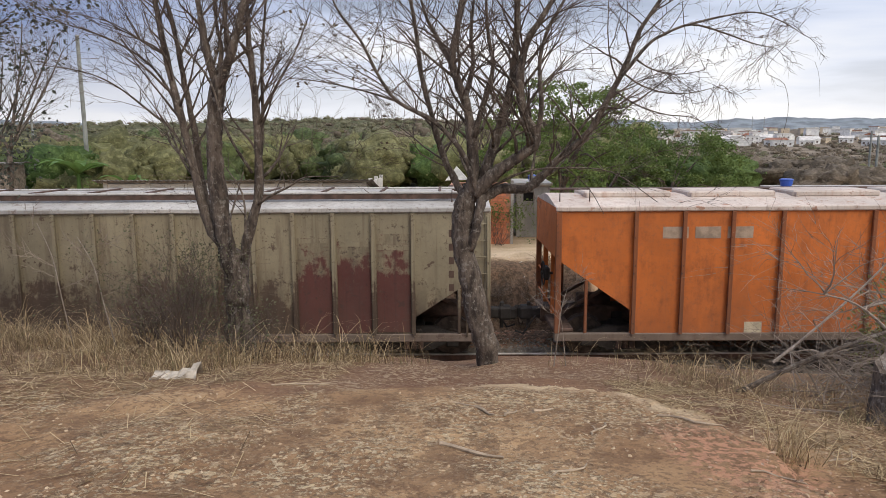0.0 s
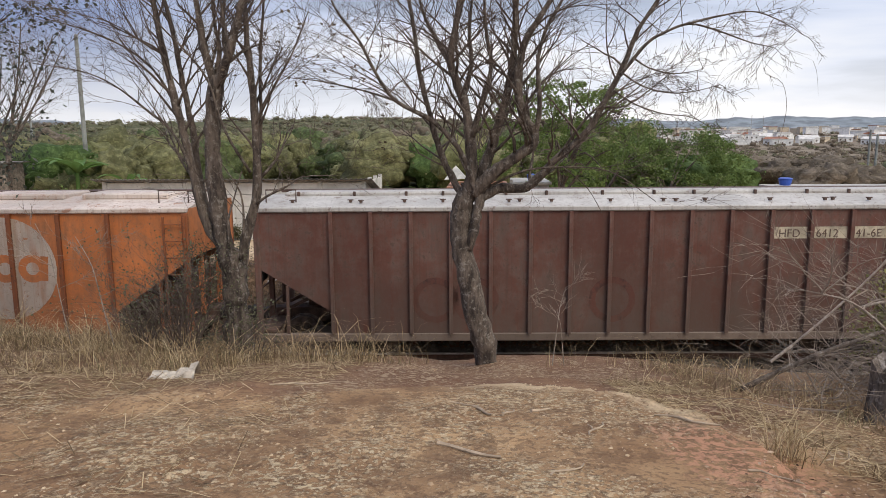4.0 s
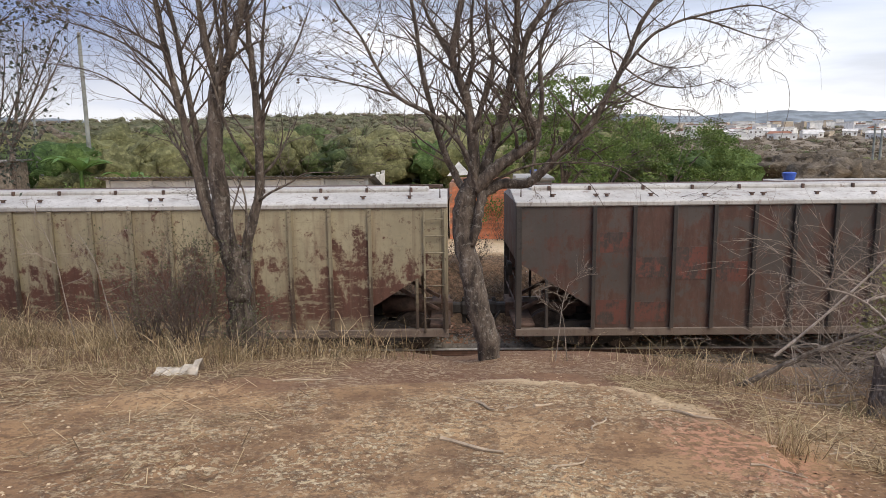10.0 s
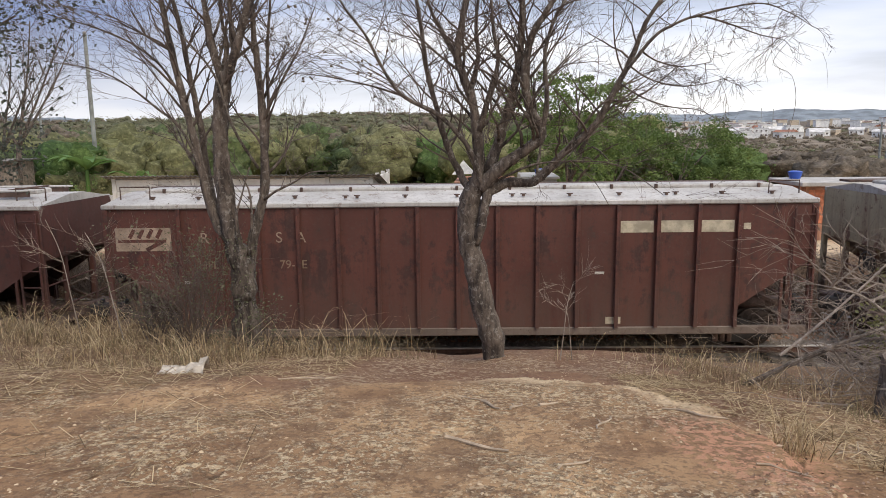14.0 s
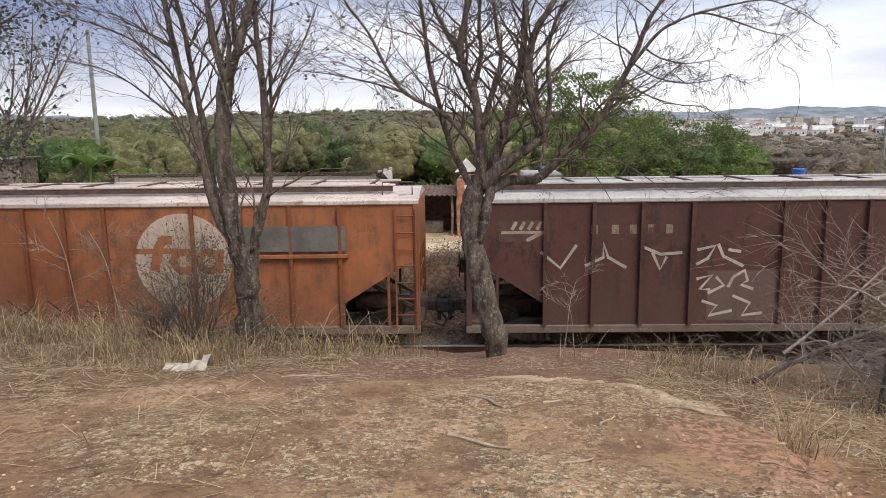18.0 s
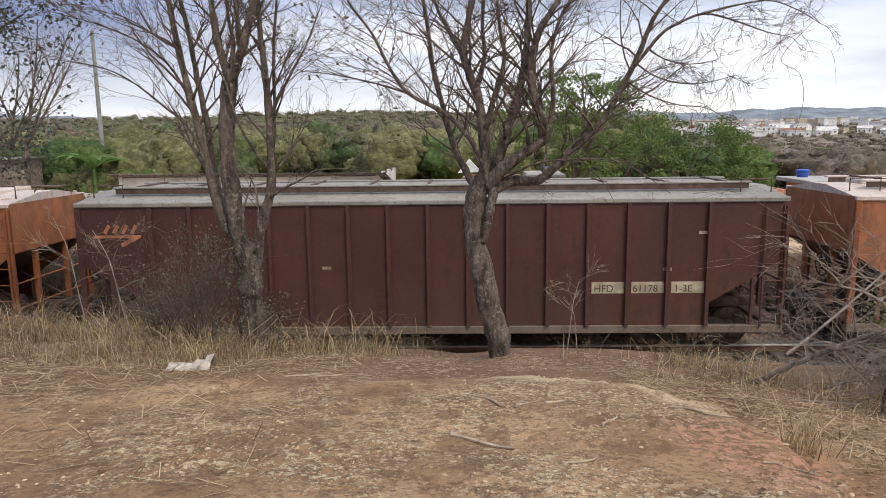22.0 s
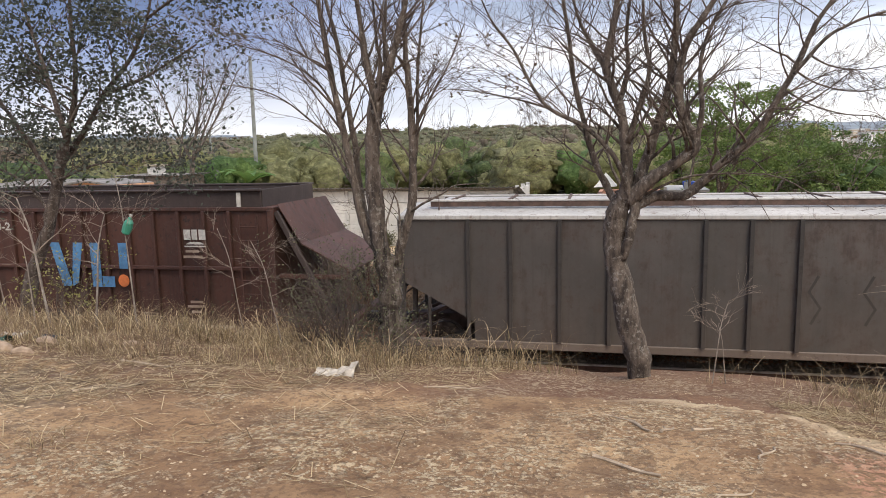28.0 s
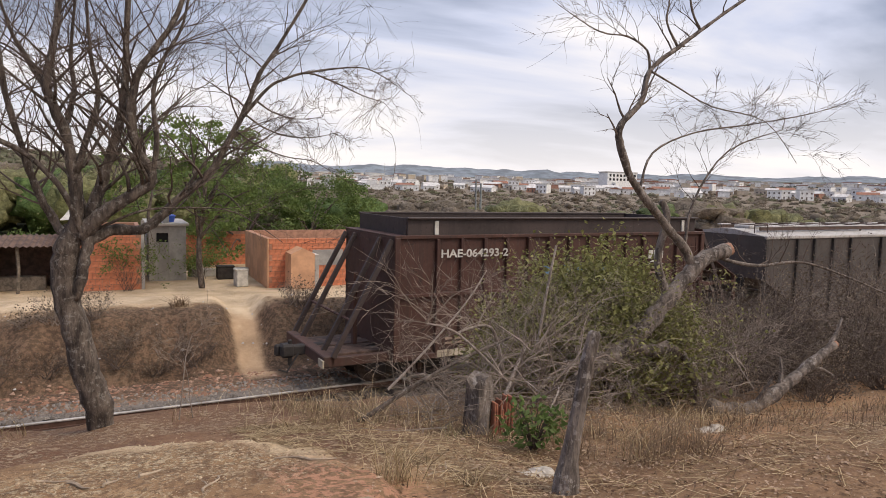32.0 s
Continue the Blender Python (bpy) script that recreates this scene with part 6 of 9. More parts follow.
def peach_house():
    b = thing("peach_house", "peach plastered house with a tiled roof and open porch", "house")
    x0, x1, y0, y1, z1 = -24.9, -21.75, 25.6, 27.8, 0.5
    part("wall", walls(x0, x1, y0, y1, YARD - 0.1, z1), M_PEACH, b)
    part("door", Geo().box(x0 + 1.35, x0 + 2.2, y0 - 0.04, y0 - 0.01, YARD - 0.05, YARD + 1.0, 0.01), M_PEACH, b)
    part("meter_box", Geo().box(x0 + 2.0, x0 + 2.25, y0 - 0.1, y0, -0.55, -0.35, 0.01), M_OLDWOOD, b)
    part("gable", Geo().prism([(x0, z1), (x1, z1), ((x0 + x1) / 2, z1 + 0.12)], y0, y0 + 0.14), M_PEACH, b)
    for s in (-1, 1):
        xm = (x0 + x1) / 2
        g = Geo().add([(xm, y0 - 0.4, z1 + 0.15), (xm + s * 1.5, y0 - 0.4, z1 - 0.05), (xm + s * 1.5, y1, z1 - 0.05), (xm, y1, z1 + 0.15), (xm, y0 - 0.4, z1 + 0.23), (xm + s * 1.5, y0 - 0.4, z1 + 0.03), (xm + s * 1.5, y1, z1 + 0.03), (xm, y1, z1 + 0.23)],
                      [(0, 1, 2, 3), (4, 7, 6, 5), (0, 4, 5, 1), (1, 5, 6, 2), (2, 6, 7, 3)])
        part("roof_slope", g, M_ASBESTOS, b)
    c = thing("porch_house", "low peach house with a corrugated porch roof", "house")
    x0, x1, y0, y1, z1 = -32.0, -24.9, 26.6, 31.0, 0.1
    part("wall", walls(x0, x1, y0, y1, YARD - 0.1, z1), M_PEACH, c)
    part("porch_roof", wave_sheet(x0 - 0.2, x1 + 0.4, y0 - 1.6, y1, z1 + 0.12, z1 + 0.5), M_ASBESTOS, c)
    for x in (x0 + 1.5, x0 + 4.2, x1 - 0.1):
        part("porch_post", Geo().tube([(x, y0 - 1.4, YARD - 0.1), (x, y0 - 1.4, z1 + 0.1)], 0.07, 8), M_OLDWOOD, c)
    part("door", Geo().box(-26.4, -25.6, y0 - 0.03, y0 - 0.005, YARD - 0.05, YARD + 1.7), M_BLACK, c)
    ch = thing("plastic_chair", "green plastic garden chair beside a peach house", "chair", at=pose(-22.6, 24.9, YARD, rz=30))
    gm = plain("green_chair_plastic", (0.04, 0.24, 0.15), 0.5, 0, 0.1, 3)
    part("seat", Geo().box(-0.22, 0.22, -0.22, 0.22, 0.4, 0.43, 0.01), gm, ch)
    part("backrest", Geo().box(-0.22, 0.22, 0.2, 0.24, 0.42, 0.88, 0.015, Matrix.Rotation(radians(-8), 4, "X")), gm, ch)
    for sx in (-1, 1):
        for sy in (-1, 1):
            part("leg", Geo().box(sx * 0.2 - 0.02, sx * 0.2 + 0.02, sy * 0.2 - 0.02, sy * 0.2 + 0.02, 0, 0.41, 0.005), gm, ch)
        part("armrest", Geo().box(sx * 0.23 - 0.025, sx * 0.23 + 0.025, -0.2, 0.22, 0.6, 0.63, 0.008), gm, ch)
    bk = thing("blue_bucket", "blue plastic bucket on the ground", "bucket", at=pose(-23.2, 25.0, YARD))
    part("bucket_body", Geo().tube([(0, 0, 0), (0, 0, 0.5)], [0.18, 0.22], 14), M_PLASTIC_BLUE, bk)
    f = thing("slab_fence", "stained white concrete slab fence", "fence")
    a, e = Vector((-23.6, 29.9, YARD - 0.1)), Vector((-14.5, 28.2, YARD - 0.1))
    d = (e - a) / 7
    ang = math.atan2(d.y, d.x)
    for i in range(8):
        p = a + d * i
        part("fence_post", Geo().box(-0.06, 0.06, -0.06, 0.06, 0, 1.5, 0.01), M_WHITEWALL, f, at=Matrix.Translation(p))
        if i < 7:
            for k in range(3):
                part("fence_slab", Geo().box(0.07, d.length - 0.07, -0.025, 0.025, 0.02 + k * 0.47, 0.46 + k * 0.47, 0.008), M_WHITEWALL, f, at=Matrix.Translation(p) @ Matrix.Rotation(ang, 4, "Z"))
    ch2 = thing("chimney_stack", "small whitewashed brick stack behind a house", "chimney")
    sh = thing("back_shed", "rough brown back shed of old boards", "shed")
    part("wall", walls(-26.0, -22.3, 30.6, 32.6, YARD - 0.2, 0.7), M_OLDWOOD, sh)
    part("roof", wave_sheet(-26.2, -22.0, 30.4, 32.8, 0.74, 0.78), M_ASBESTOS, sh)
    for k in range(7):
        part("leaning_board", Geo().bar((-22.2 + 0.12 * k, 30.2, YARD - 0.1), (-22.4 + 0.1 * k, 30.5, 0.1 + 0.07 * (k * 5 % 4)), 0.14, 0.03), M_OLDWOOD, sh)
    part("shaft", Geo().box(-24.6, -24.05, 31.0, 31.8, 0.7, 1.2, 0.02), M_WHITEWALL, ch2)
    part("stack_cap", Geo().box(-24.7, -23.95, 30.9, 31.9, 1.2, 1.3, 0.02), M_CREAM, ch2)


def yard_clutter():
    rng = random.Random(8)
    ln = thing("washing_line", "washing line with coloured clothes hung before a white wall", "washing line")
    z = -0.68
    part("line", Geo().tube([(-6.4, 24.6, z + 0.02), (-5.2, 24.6, z - 0.05), (-3.6, 24.5, z + 0.03)], 0.006, 4), M_DARK, ln)
    for x, w, h, c in ((-6.2, 0.32, 0.36, (0.05, 0.03, 0.22)), (-5.82, 0.28, 0.24, (0.13, 0.1, 0.35)), (-5.45, 0.3, 0.22, (0.6, 0.58, 0.55)), (-5.1, 0.26, 0.34, (0.45, 0.05, 0.06)), (-4.55, 0.22, 0.5, (0.6, 0.55, 0.5)), (-4.2, 0.26, 0.42, (0.5, 0.12, 0.08))):
        g = Geo()
        n = 8
        top = [(x + w * i / n, 24.58 + 0.03 * math.sin(i * 1.7), z - 0.02) for i in range(n + 1)]
        bot = [(a, b + 0.03 * math.sin(i * 2.1), c2 - h + 0.03 * math.sin(i * 1.3)) for i, (a, b, c2) in enumerate(top)]
        back = [(a, b + 0.012, c2) for a, b, c2 in top + bot]
        m = 2 * (n + 1)
        fs = [(i, n + 1 + i, n + 2 + i, i + 1) for i in range(n)]
        fs += [(m + i, m + i + 1, m + n + 2 + i, m + n + 1 + i) for i in range(n)]
        g.add(top + bot + back, fs)
        part("garment", g, plain("cloth", c, 0.9, 0, 0.2, 5), ln)
    for x, c, r, h in ((-4.05, (0.32, 0.1, 0.05), 0.2, 0.5), (-3.75, (0.03, 0.1, 0.3), 0.16, 0.4)):
        pt = thing("barrel", "reused plastic drum standing in a yard", "barrel", at=pose(x, 24.2, YARD))
        part("drum_body", Geo().tube([(0, 0, 0), (0, 0, h * 0.5), (0, 0, h)], [r * 0.92, r, r * 0.92], 14), plain("drum_plastic", c, 0.6, 0, 0.2, 4), pt)
        part("drum_rim", Geo().tube([(0, 0, h), (0, 0, h + 0.03)], r * 0.97, 14), M_DARK, pt)
    bx = thing("old_freezer", "white metal box discarded in a sandy yard", "freezer", at=pose(4.15, 24.4, YARD, 0, 0, 8))
    part("cabinet", Geo().box(-0.2, 0.2, -0.2, 0.2, 0.0, 0.55, 0.02), M_WHITE, bx)
    part("lid", Geo().box(-0.21, 0.21, -0.21, 0.21, 0.555, 0.6, 0.01), M_WHITE, bx)
    bn = thing("black_crate", "black crate on a low wall", "crate", at=pose(3.9, 26.4, YARD))
    part("crate_body", Geo().box(-0.3, 0.3, -0.2, 0.2, 0.0, 0.45, 0.03), M_DARK, bn)
    part("crate_rim", Geo().box(-0.32, 0.32, -0.22, 0.22, 0.45, 0.5, 0.01), M_DARK, bn)
    lw = thing("low_wall", "low rubble wall along a yard", "wall", at=pose(0, 0, 0))
    part("wall", Geo().box(2.7, 4.9, 27.2, 27.4, YARD - 0.1, YARD + 0.3, 0.03), M_CONCRETE, lw)
    bk = thing("back_brick_wall", "distant orange brick garden wall", "wall")
    part("wall_core", Geo().box(2.6, 5.6, 31.0, 31.15, YARD - 0.2, -0.55), M_MORTAR, bk)
    bricks(bk, 2.6, 5.6, 31.0, YARD, -0.6)
    fp = thing("stick_fence", "rough stick fence between yards", "fence")
    for i in range(18):
        x = -4.2 + i * 0.16
        part("stake", Geo().tube([(x, 27.5, YARD - 0.1), (x + rng.uniform(-0.06, 0.06), 27.5, -0.6 + rng.uniform(-0.2, 0.25))], 0.02, 5), M_OLDWOOD, fp)
    part("fence_rail", Geo().tube([(-4.3, 27.5, -0.85), (-1.3, 27.5, -0.8)], 0.025, 5), M_OLDWOOD, fp)
    pz = thing("canvas_awning", "small white canvas peak above a roof", "awning")
    g = Geo().add([(-1.35, 25.0, 0.25), (-0.55, 25.0, 0.28), (-0.55, 26.0, 0.28), (-1.35, 26.0, 0.25), (-0.95, 25.5, 0.75)], [(0, 1, 4), (1, 2, 4), (2, 3, 4), (3, 0, 4)])
    part("canvas", g, M_WHITE, pz)


def poles():
    for x, y, z1, r in ((-21.1, 36.0, 7.2, 0.13), (-40.0, 60.0, 4.2, 0.13), (34.0, 62.0, 2.0, 0.14), (42.0, 78.0, 2.6, 0.15), (16.0, 80.0, 0.5, 0.12)):
        z0 = land(x, y) - 0.4
        p = thing("utility_pole", "grey concrete utility pole rising from scrub", "utility pole", "utility poles")
        part("shaft", Geo().tube([(x, y, z0), (x, y, z1)], [r, r * 0.72], 10), M_POLE, p)
        part("pole_cap", Geo().tube([(x, y, z1), (x, y, z1 + 0.06)], [r * 0.78, r * 0.5], 10), M_CONCRETE, p)


def banana_plant(x, y, z, h, seed, n=8):
    rng = random.Random(seed)
    p = thing("banana_plant", "bright green banana plant with long arching leaves", "banana plant", "banana plants")
    part("stem", Geo().tube([(x, y, z - 0.2), (x, y, z + h * 0.45), (x + 0.03, y, z + h * 0.55)], [0.12, 0.09, 0.05], 8), M_LEAF_BANANA, p)
    for k in range(n):
        a = 6.28 * k / n + rng.uniform(-0.3, 0.3)
        l = h * rng.uniform(0.5, 0.75)
        rise = rng.uniform(0.5, 1.1)
        rows = []
        for i in range(7):
            u = i / 6
            r = l * u * 0.9
            c = Vector((x + math.cos(a) * r, y + math.sin(a) * r, z + h * 0.5 + l * (rise * u - 0.75 * rise * u * u)))
            w = 0.17 * h * math.sin(math.pi * min(1, 0.12 + 0.88 * u)) * 0.5
            s = Vector((-math.sin(a), math.cos(a), 0)) * w
            rows += [tuple(c - s + Vector((0, 0, 0.35 * w))), tuple(c), tuple(c + s + Vector((0, 0, 0.35 * w)))]
        g = Geo().add(rows, [(3 * i + j, 3 * i + j + 1, 3 * i + j + 4, 3 * i + j + 3) for i in range(6) for j in (0, 1)])
        part("leaf_blade", g, M_LEAF_BANANA, p)


panel_building()
banana_plant(-19.87, 33.0, -1.43, 3.2, 3, 9)
banana_plant(-17.87, 34.0, -1.83, 2.6, 4)
banana_plant(-3.95, 24.5, YARD, 1.5, 5, 6)
red_house()
long_brick_house()
peach_house()
yard_clutter()
poles()


# ---- the town on the far slope ----
M_TOWN_DARK = plain("grey_brown_openings", (0.16, 0.13, 0.115), 0.8, 0, 0.3, 1.0, 0)


def town():
    rng = random.Random(21)
    cols = [plain("town_white", (0.82, 0.81, 0.78), 0.9, 0, 0.15, 0.6), plain("town_cream", (0.56, 0.47, 0.36), 0.9, 0, 0.15, 0.6), plain("town_terracotta", (0.42, 0.22, 0.15), 0.9, 0, 0.2, 0.6),
            plain("town_grey", (0.4, 0.38, 0.36), 0.9, 0, 0.2, 0.6)]
    roofs = [plain("town_roof_clay", (0.3, 0.14, 0.09), 0.9, 0, 0.3, 0.8), plain("town_roof_pale", (0.62, 0.6, 0.57), 0.8, 0, 0.2, 0.6)]
    made = []
    for i in range(8):
        w, d, h = (9, 8, 3.4) if i % 3 else (13, 9, 3.8)
        if i == 5:
            h = 6.4
        m, rm = cols[(0, 0, 0, 0, 2, 0, 0, 1)[i]], roofs[(0, 1, 1, 1, 1, 1, 1, 1)[i]]
        t = thing("town_house", "small white and cream town house on a hillside", "house", "town houses")
        part("wall", Geo().box(-w / 2, w / 2, -d / 2, d / 2, -3, h), m, t)
        if i % 2 == 0:
            g = Geo().add([(-w / 2 - 0.4, -d / 2 - 0.5, h), (w / 2 + 0.4, -d / 2 - 0.5, h), (w / 2 + 0.4, d / 2 + 0.5, h), (-w / 2 - 0.4, d / 2 + 0.5, h), (-w / 2 - 0.4, 0, h + 1.7), (w / 2 + 0.4, 0, h + 1.7)],
                          [(0, 1, 5, 4), (2, 3, 4, 5), (0, 4, 3), (1, 2, 5), (0, 3, 2, 1)])
        else:
            g = Geo().box(-w / 2 - 0.2, w / 2 + 0.2, -d / 2 - 0.3, d / 2 + 0.2, h, h + 0.35)
        part("roof", g, rm, t)
        for f in range(2 if h > 6 else 1):
            for k in range(3):
                x = -w / 2 + w * (k + 0.5) / 3
                wm = cached("town_window", M_TOWN_DARK, lambda q: q.box(-0.55, 0.55, -0.06, 0.02, 1.0, 2.2))
                dm = cached("town_door", M_TOWN_DARK, lambda q: q.box(-0.45, 0.45, -0.06, 0.02, 0, 2.2))
                part("door" if k == 1 and f == 0 else "window", dm if k == 1 and f == 0 else wm, M_TOWN_DARK, t, at=pose(x, -d / 2, f * 3.1))
        made.append(t)
    n = 0
    rest = [Geo(), Geo(), Geo(), Geo()]
    while n < 760:
        az, d = radians(rng.uniform(11.5, 62)), 520 + 560 * rng.random() ** 0.9
        if math.degrees(az) < 14 and d < 600:
            continue
        if noise.noise(Vector((az * 6, d * 0.006, 1.0))) < -0.2:
            continue
        x, y = d * math.sin(az), d * math.cos(az)
        src = made[rng.randrange(8)]
        m = pose(x, y, land(x, y), 0, 0, -math.degrees(az) + rng.choice((0, 20, -25, 90)))
        if d > 640 and n >= 8:
            # far houses, joined
            w, dp, h = rng.choice(((9, 8, 3.4), (13, 9, 3.8), (8, 7, 6.2), (18, 10, 4.5)))
            k = rng.choice((0, 0, 1))
            for g, q in ((rest[k], ((-w / 2, w / 2), (-dp / 2, dp / 2), (-3, h))), (rest[3 if rng.random() < (0.6 if az > radians(34) else 0.15) else 2], ((-w / 2 - 0.3, w / 2 + 0.3), (-dp / 2 - 0.3, dp / 2 + 0.3), (h, h + 0.5)))):
                vs = [tuple(m @ Vector((a, b, c))) for c in q[2] for b in q[1] for a in q[0]]
                g.add(vs, [(0, 2, 3, 1), (4, 5, 7, 6), (0, 1, 5, 4), (2, 6, 7, 3), (0, 4, 6, 2), (1, 3, 7, 5)])
        elif n < 8:
            made[n].matrix_basis = m
        else:
            copy_thing(src, m)
        n += 1
    for g, mt, lab in zip(rest, (cols[0], cols[1], roofs[1], roofs[0]), ("white walls of far town houses", "cream walls of far town houses", "pale roofs of far town houses", "clay tile roofs of far town houses")):
        tagged(new("far_town", g.mesh("far_town", mt)), lab, "houses", kind="stuff")
    b = thing("apartment_block", "white three-storey building among the town houses", "building")
    x, y = 620 * math.sin(radians(39.6)), 620 * math.cos(radians(39.6))
    z = land(x, y) + 7
    part("wall", Geo().box(x - 16, x + 16, y - 6, y + 6, z - 14, z + 8), cols[0], b)
    part("roof_slab", Geo().box(x - 16.5, x + 16.5, y - 6.5, y + 6.5, z + 8, z + 8.6), cols[3], b)
    for f in range(2):
        for k in range(8):
            part("window", Geo().box(x - 14 + k * 3.8, x - 12 + k * 3.8, y - 6.1, y - 5.9, z + 1 + f * 3.4, z + 3 + f * 3.4), M_BLACK, b)
    for azd, d, h in ((20.6, 1750, 32), (21.4, 1750, 30), (13.2, 1500, 26)):
        x, y = d * math.sin(radians(azd)), d * math.cos(radians(azd))
        z = land(x, y)
        ms = thing("radio_mast", "thin lattice radio mast on a distant ridge", "radio mast", "radio masts")
        for q in ((-0.6, -0.4), (0.6, -0.4), (0, 0.7)):
            part("mast_leg", Geo().tube([(x + q[0] * 2, y + q[1] * 2, z - 2), (x + q[0] * 0.3, y + q[1] * 0.3, z + h)], 0.22, 4), M_PLASTER, ms)
        for k in range(5):
            part("lattice_bar", Geo().tube([(x - 1, y, z + k * h / 5), (x + 1, y, z + (k + 0.8) * h / 5)], 0.12, 4), M_PLASTER, ms)


town()

# ---- trees and plants ----
def spline(pts, n):
    """A smooth line through control points, n steps to a span."""
    P = [Vector(p) for p in pts]
    out = []
    for i in range(len(P) - 1):
        a, b, c, d = P[max(i - 1, 0)], P[i], P[i + 1], P[min(i + 2, len(P) - 1)]
        for k in range(n):
            t = k / n
            out.append(0.5 * ((2 * b) + (c - a) * t + (2 * a - 5 * b + 4 * c - d) * t * t + (3 * b - a - 3 * c + d) * t ** 3))
    return out + [P[-1]]


class Tree:
    """Gathers a bare tree: thick wood, thin twigs, and twig tips for leaves."""

    def __init__(self, seed):
        self.rng, self.wood, self.twigs, self.tips = random.Random(seed), Geo(), Geo(), []

    def limb(self, pts, r0, r1, n=5, sides=9, knob=0.12):
        L = spline(pts, n)
        m = len(L) - 1
        R = []
        for i, p in enumerate(L):
            r = r0 + (r1 - r0) * (i / m) ** 0.85
            p += Vector((self.rng.uniform(-1, 1), self.rng.uniform(-1, 1), 0)) * r * 0.16
            R.append(r * self.rng.uniform(1 - knob, 1 + knob))
        self.wood.tube(L, R, sides)
        return L, R

    def grow(self, p, d, r, length, level, up=0.25, spread=0.7, droop=0.0):
        rng = self.rng
        n = 5 if level > 1 else 4
        pts, q, v = [p.copy()], p.copy(), d.normalized()
        for i in range(n):
            v = (v + Vector((rng.gauss(0, 0.16), rng.gauss(0, 0.16), rng.gauss(0, 0.12) + up * 0.14 - droop * 0.12))).normalized()
            q = q + v * length / n
            pts.append(q.copy())
        rr = [r * (1 - 0.75 * i / n) for i in range(n + 1)]
        (self.wood if r > 0.018 else self.twigs).tube(pts, rr, 6 if r > 0.018 else (4 if r > 0.006 else 3), r > 0.01)
        self.tips.append((pts[-1], v))
        if level <= 0:
            return
        kids = rng.randint(3, 5) if level > 1 else rng.randint(3, 4)
        for k in range(kids):
            i = rng.randint(1, n - 1) if k else n
            t = rng.uniform(0.35, 1.0)
            i = min(n, max(1, round(t * n)))
            a = (pts[i] - pts[i - 1]).normalized()
            side = a.cross(Vector((rng.gauss(0, 1), rng.gauss(0, 1), rng.gauss(0, 1)))).normalized()
            nd = (a + side * rng.uniform(spread * 0.5, spread * 1.3)).normalized()
            self.grow(pts[i], nd, max(0.0022, rr[i] * rng.uniform(0.5, 0.75)), length * rng.uniform(0.5, 0.78), level - 1, up, spread, droop)

    def sprout(self, L, R, count, length, level, start=0.35, up=0.3, spread=0.8, flat=0.7, bias=(0, 0, 0), thick=0.4):
        """Side branches along a limb."""
        rng = self.rng
        for k in range(count):
            i = min(len(L) - 1, max(1, int((start + (1 - start) * (k + rng.random()) / count) * (len(L) - 1))))
            a = (L[i] - L[i - 1]).normalized()
            side = Vector((rng.choice((-1, 1)) * rng.uniform(0.5, 1), rng.gauss(0, 1) * flat, rng.uniform(-0.1, 0.7))) + Vector(bias)
            nd = (a * 0.6 + side.normalized() * spread).normalized()
            self.grow(L[i], nd, min(0.022, R[i] * thick), length * rng.uniform(0.6, 1.2), level, up, 0.7)

    def leaves(self, mat, name, per, size, keep=1.0, spread=0.12, long=2.2):
        g = Geo()
        rng = self.rng
        for p, v in self.tips:
            if rng.random() > keep:
                continue
            for _ in range(per):
                leaf(g, p + Vector((rng.gauss(0, spread), rng.gauss(0, spread), rng.gauss(0, spread))), size * rng.uniform(0.6, 1.3), rng, long)
        return g


def leaf(g, c, s, rng, long=2.0):
    """One folded leaf of four triangles."""
    d = Vector((rng.gauss(0, 1), rng.gauss(0, 1), rng.gauss(-0.2, 0.7))).normalized()
    w = d.cross(Vector((rng.gauss(0, 1), rng.gauss(0, 1), rng.gauss(0, 1)))).normalized()
    n = d.cross(w)
    a, b = c - d * s * long / 2, c + d * s * long / 2
    g.add([tuple(a), tuple(c + w * s * 0.5 + n * s * 0.12), tuple(b), tuple(c - w * s * 0.5 + n * s * 0.12), tuple(c)], [(0, 1, 4), (1, 2, 4), (2, 3, 4), (3, 0, 4)])


def finish_tree(t, name, label, wood, twig, leaf_geo=None, leaf_mat=None, leaf_name="leaves"):
    ob = thing(name, label, "tree")
    part("trunk", t.wood, wood, ob, smooth=True)
    part("crown", t.twigs, twig, ob)
    if leaf_geo:
        part(leaf_name, leaf_geo, leaf_mat, ob)
    return ob


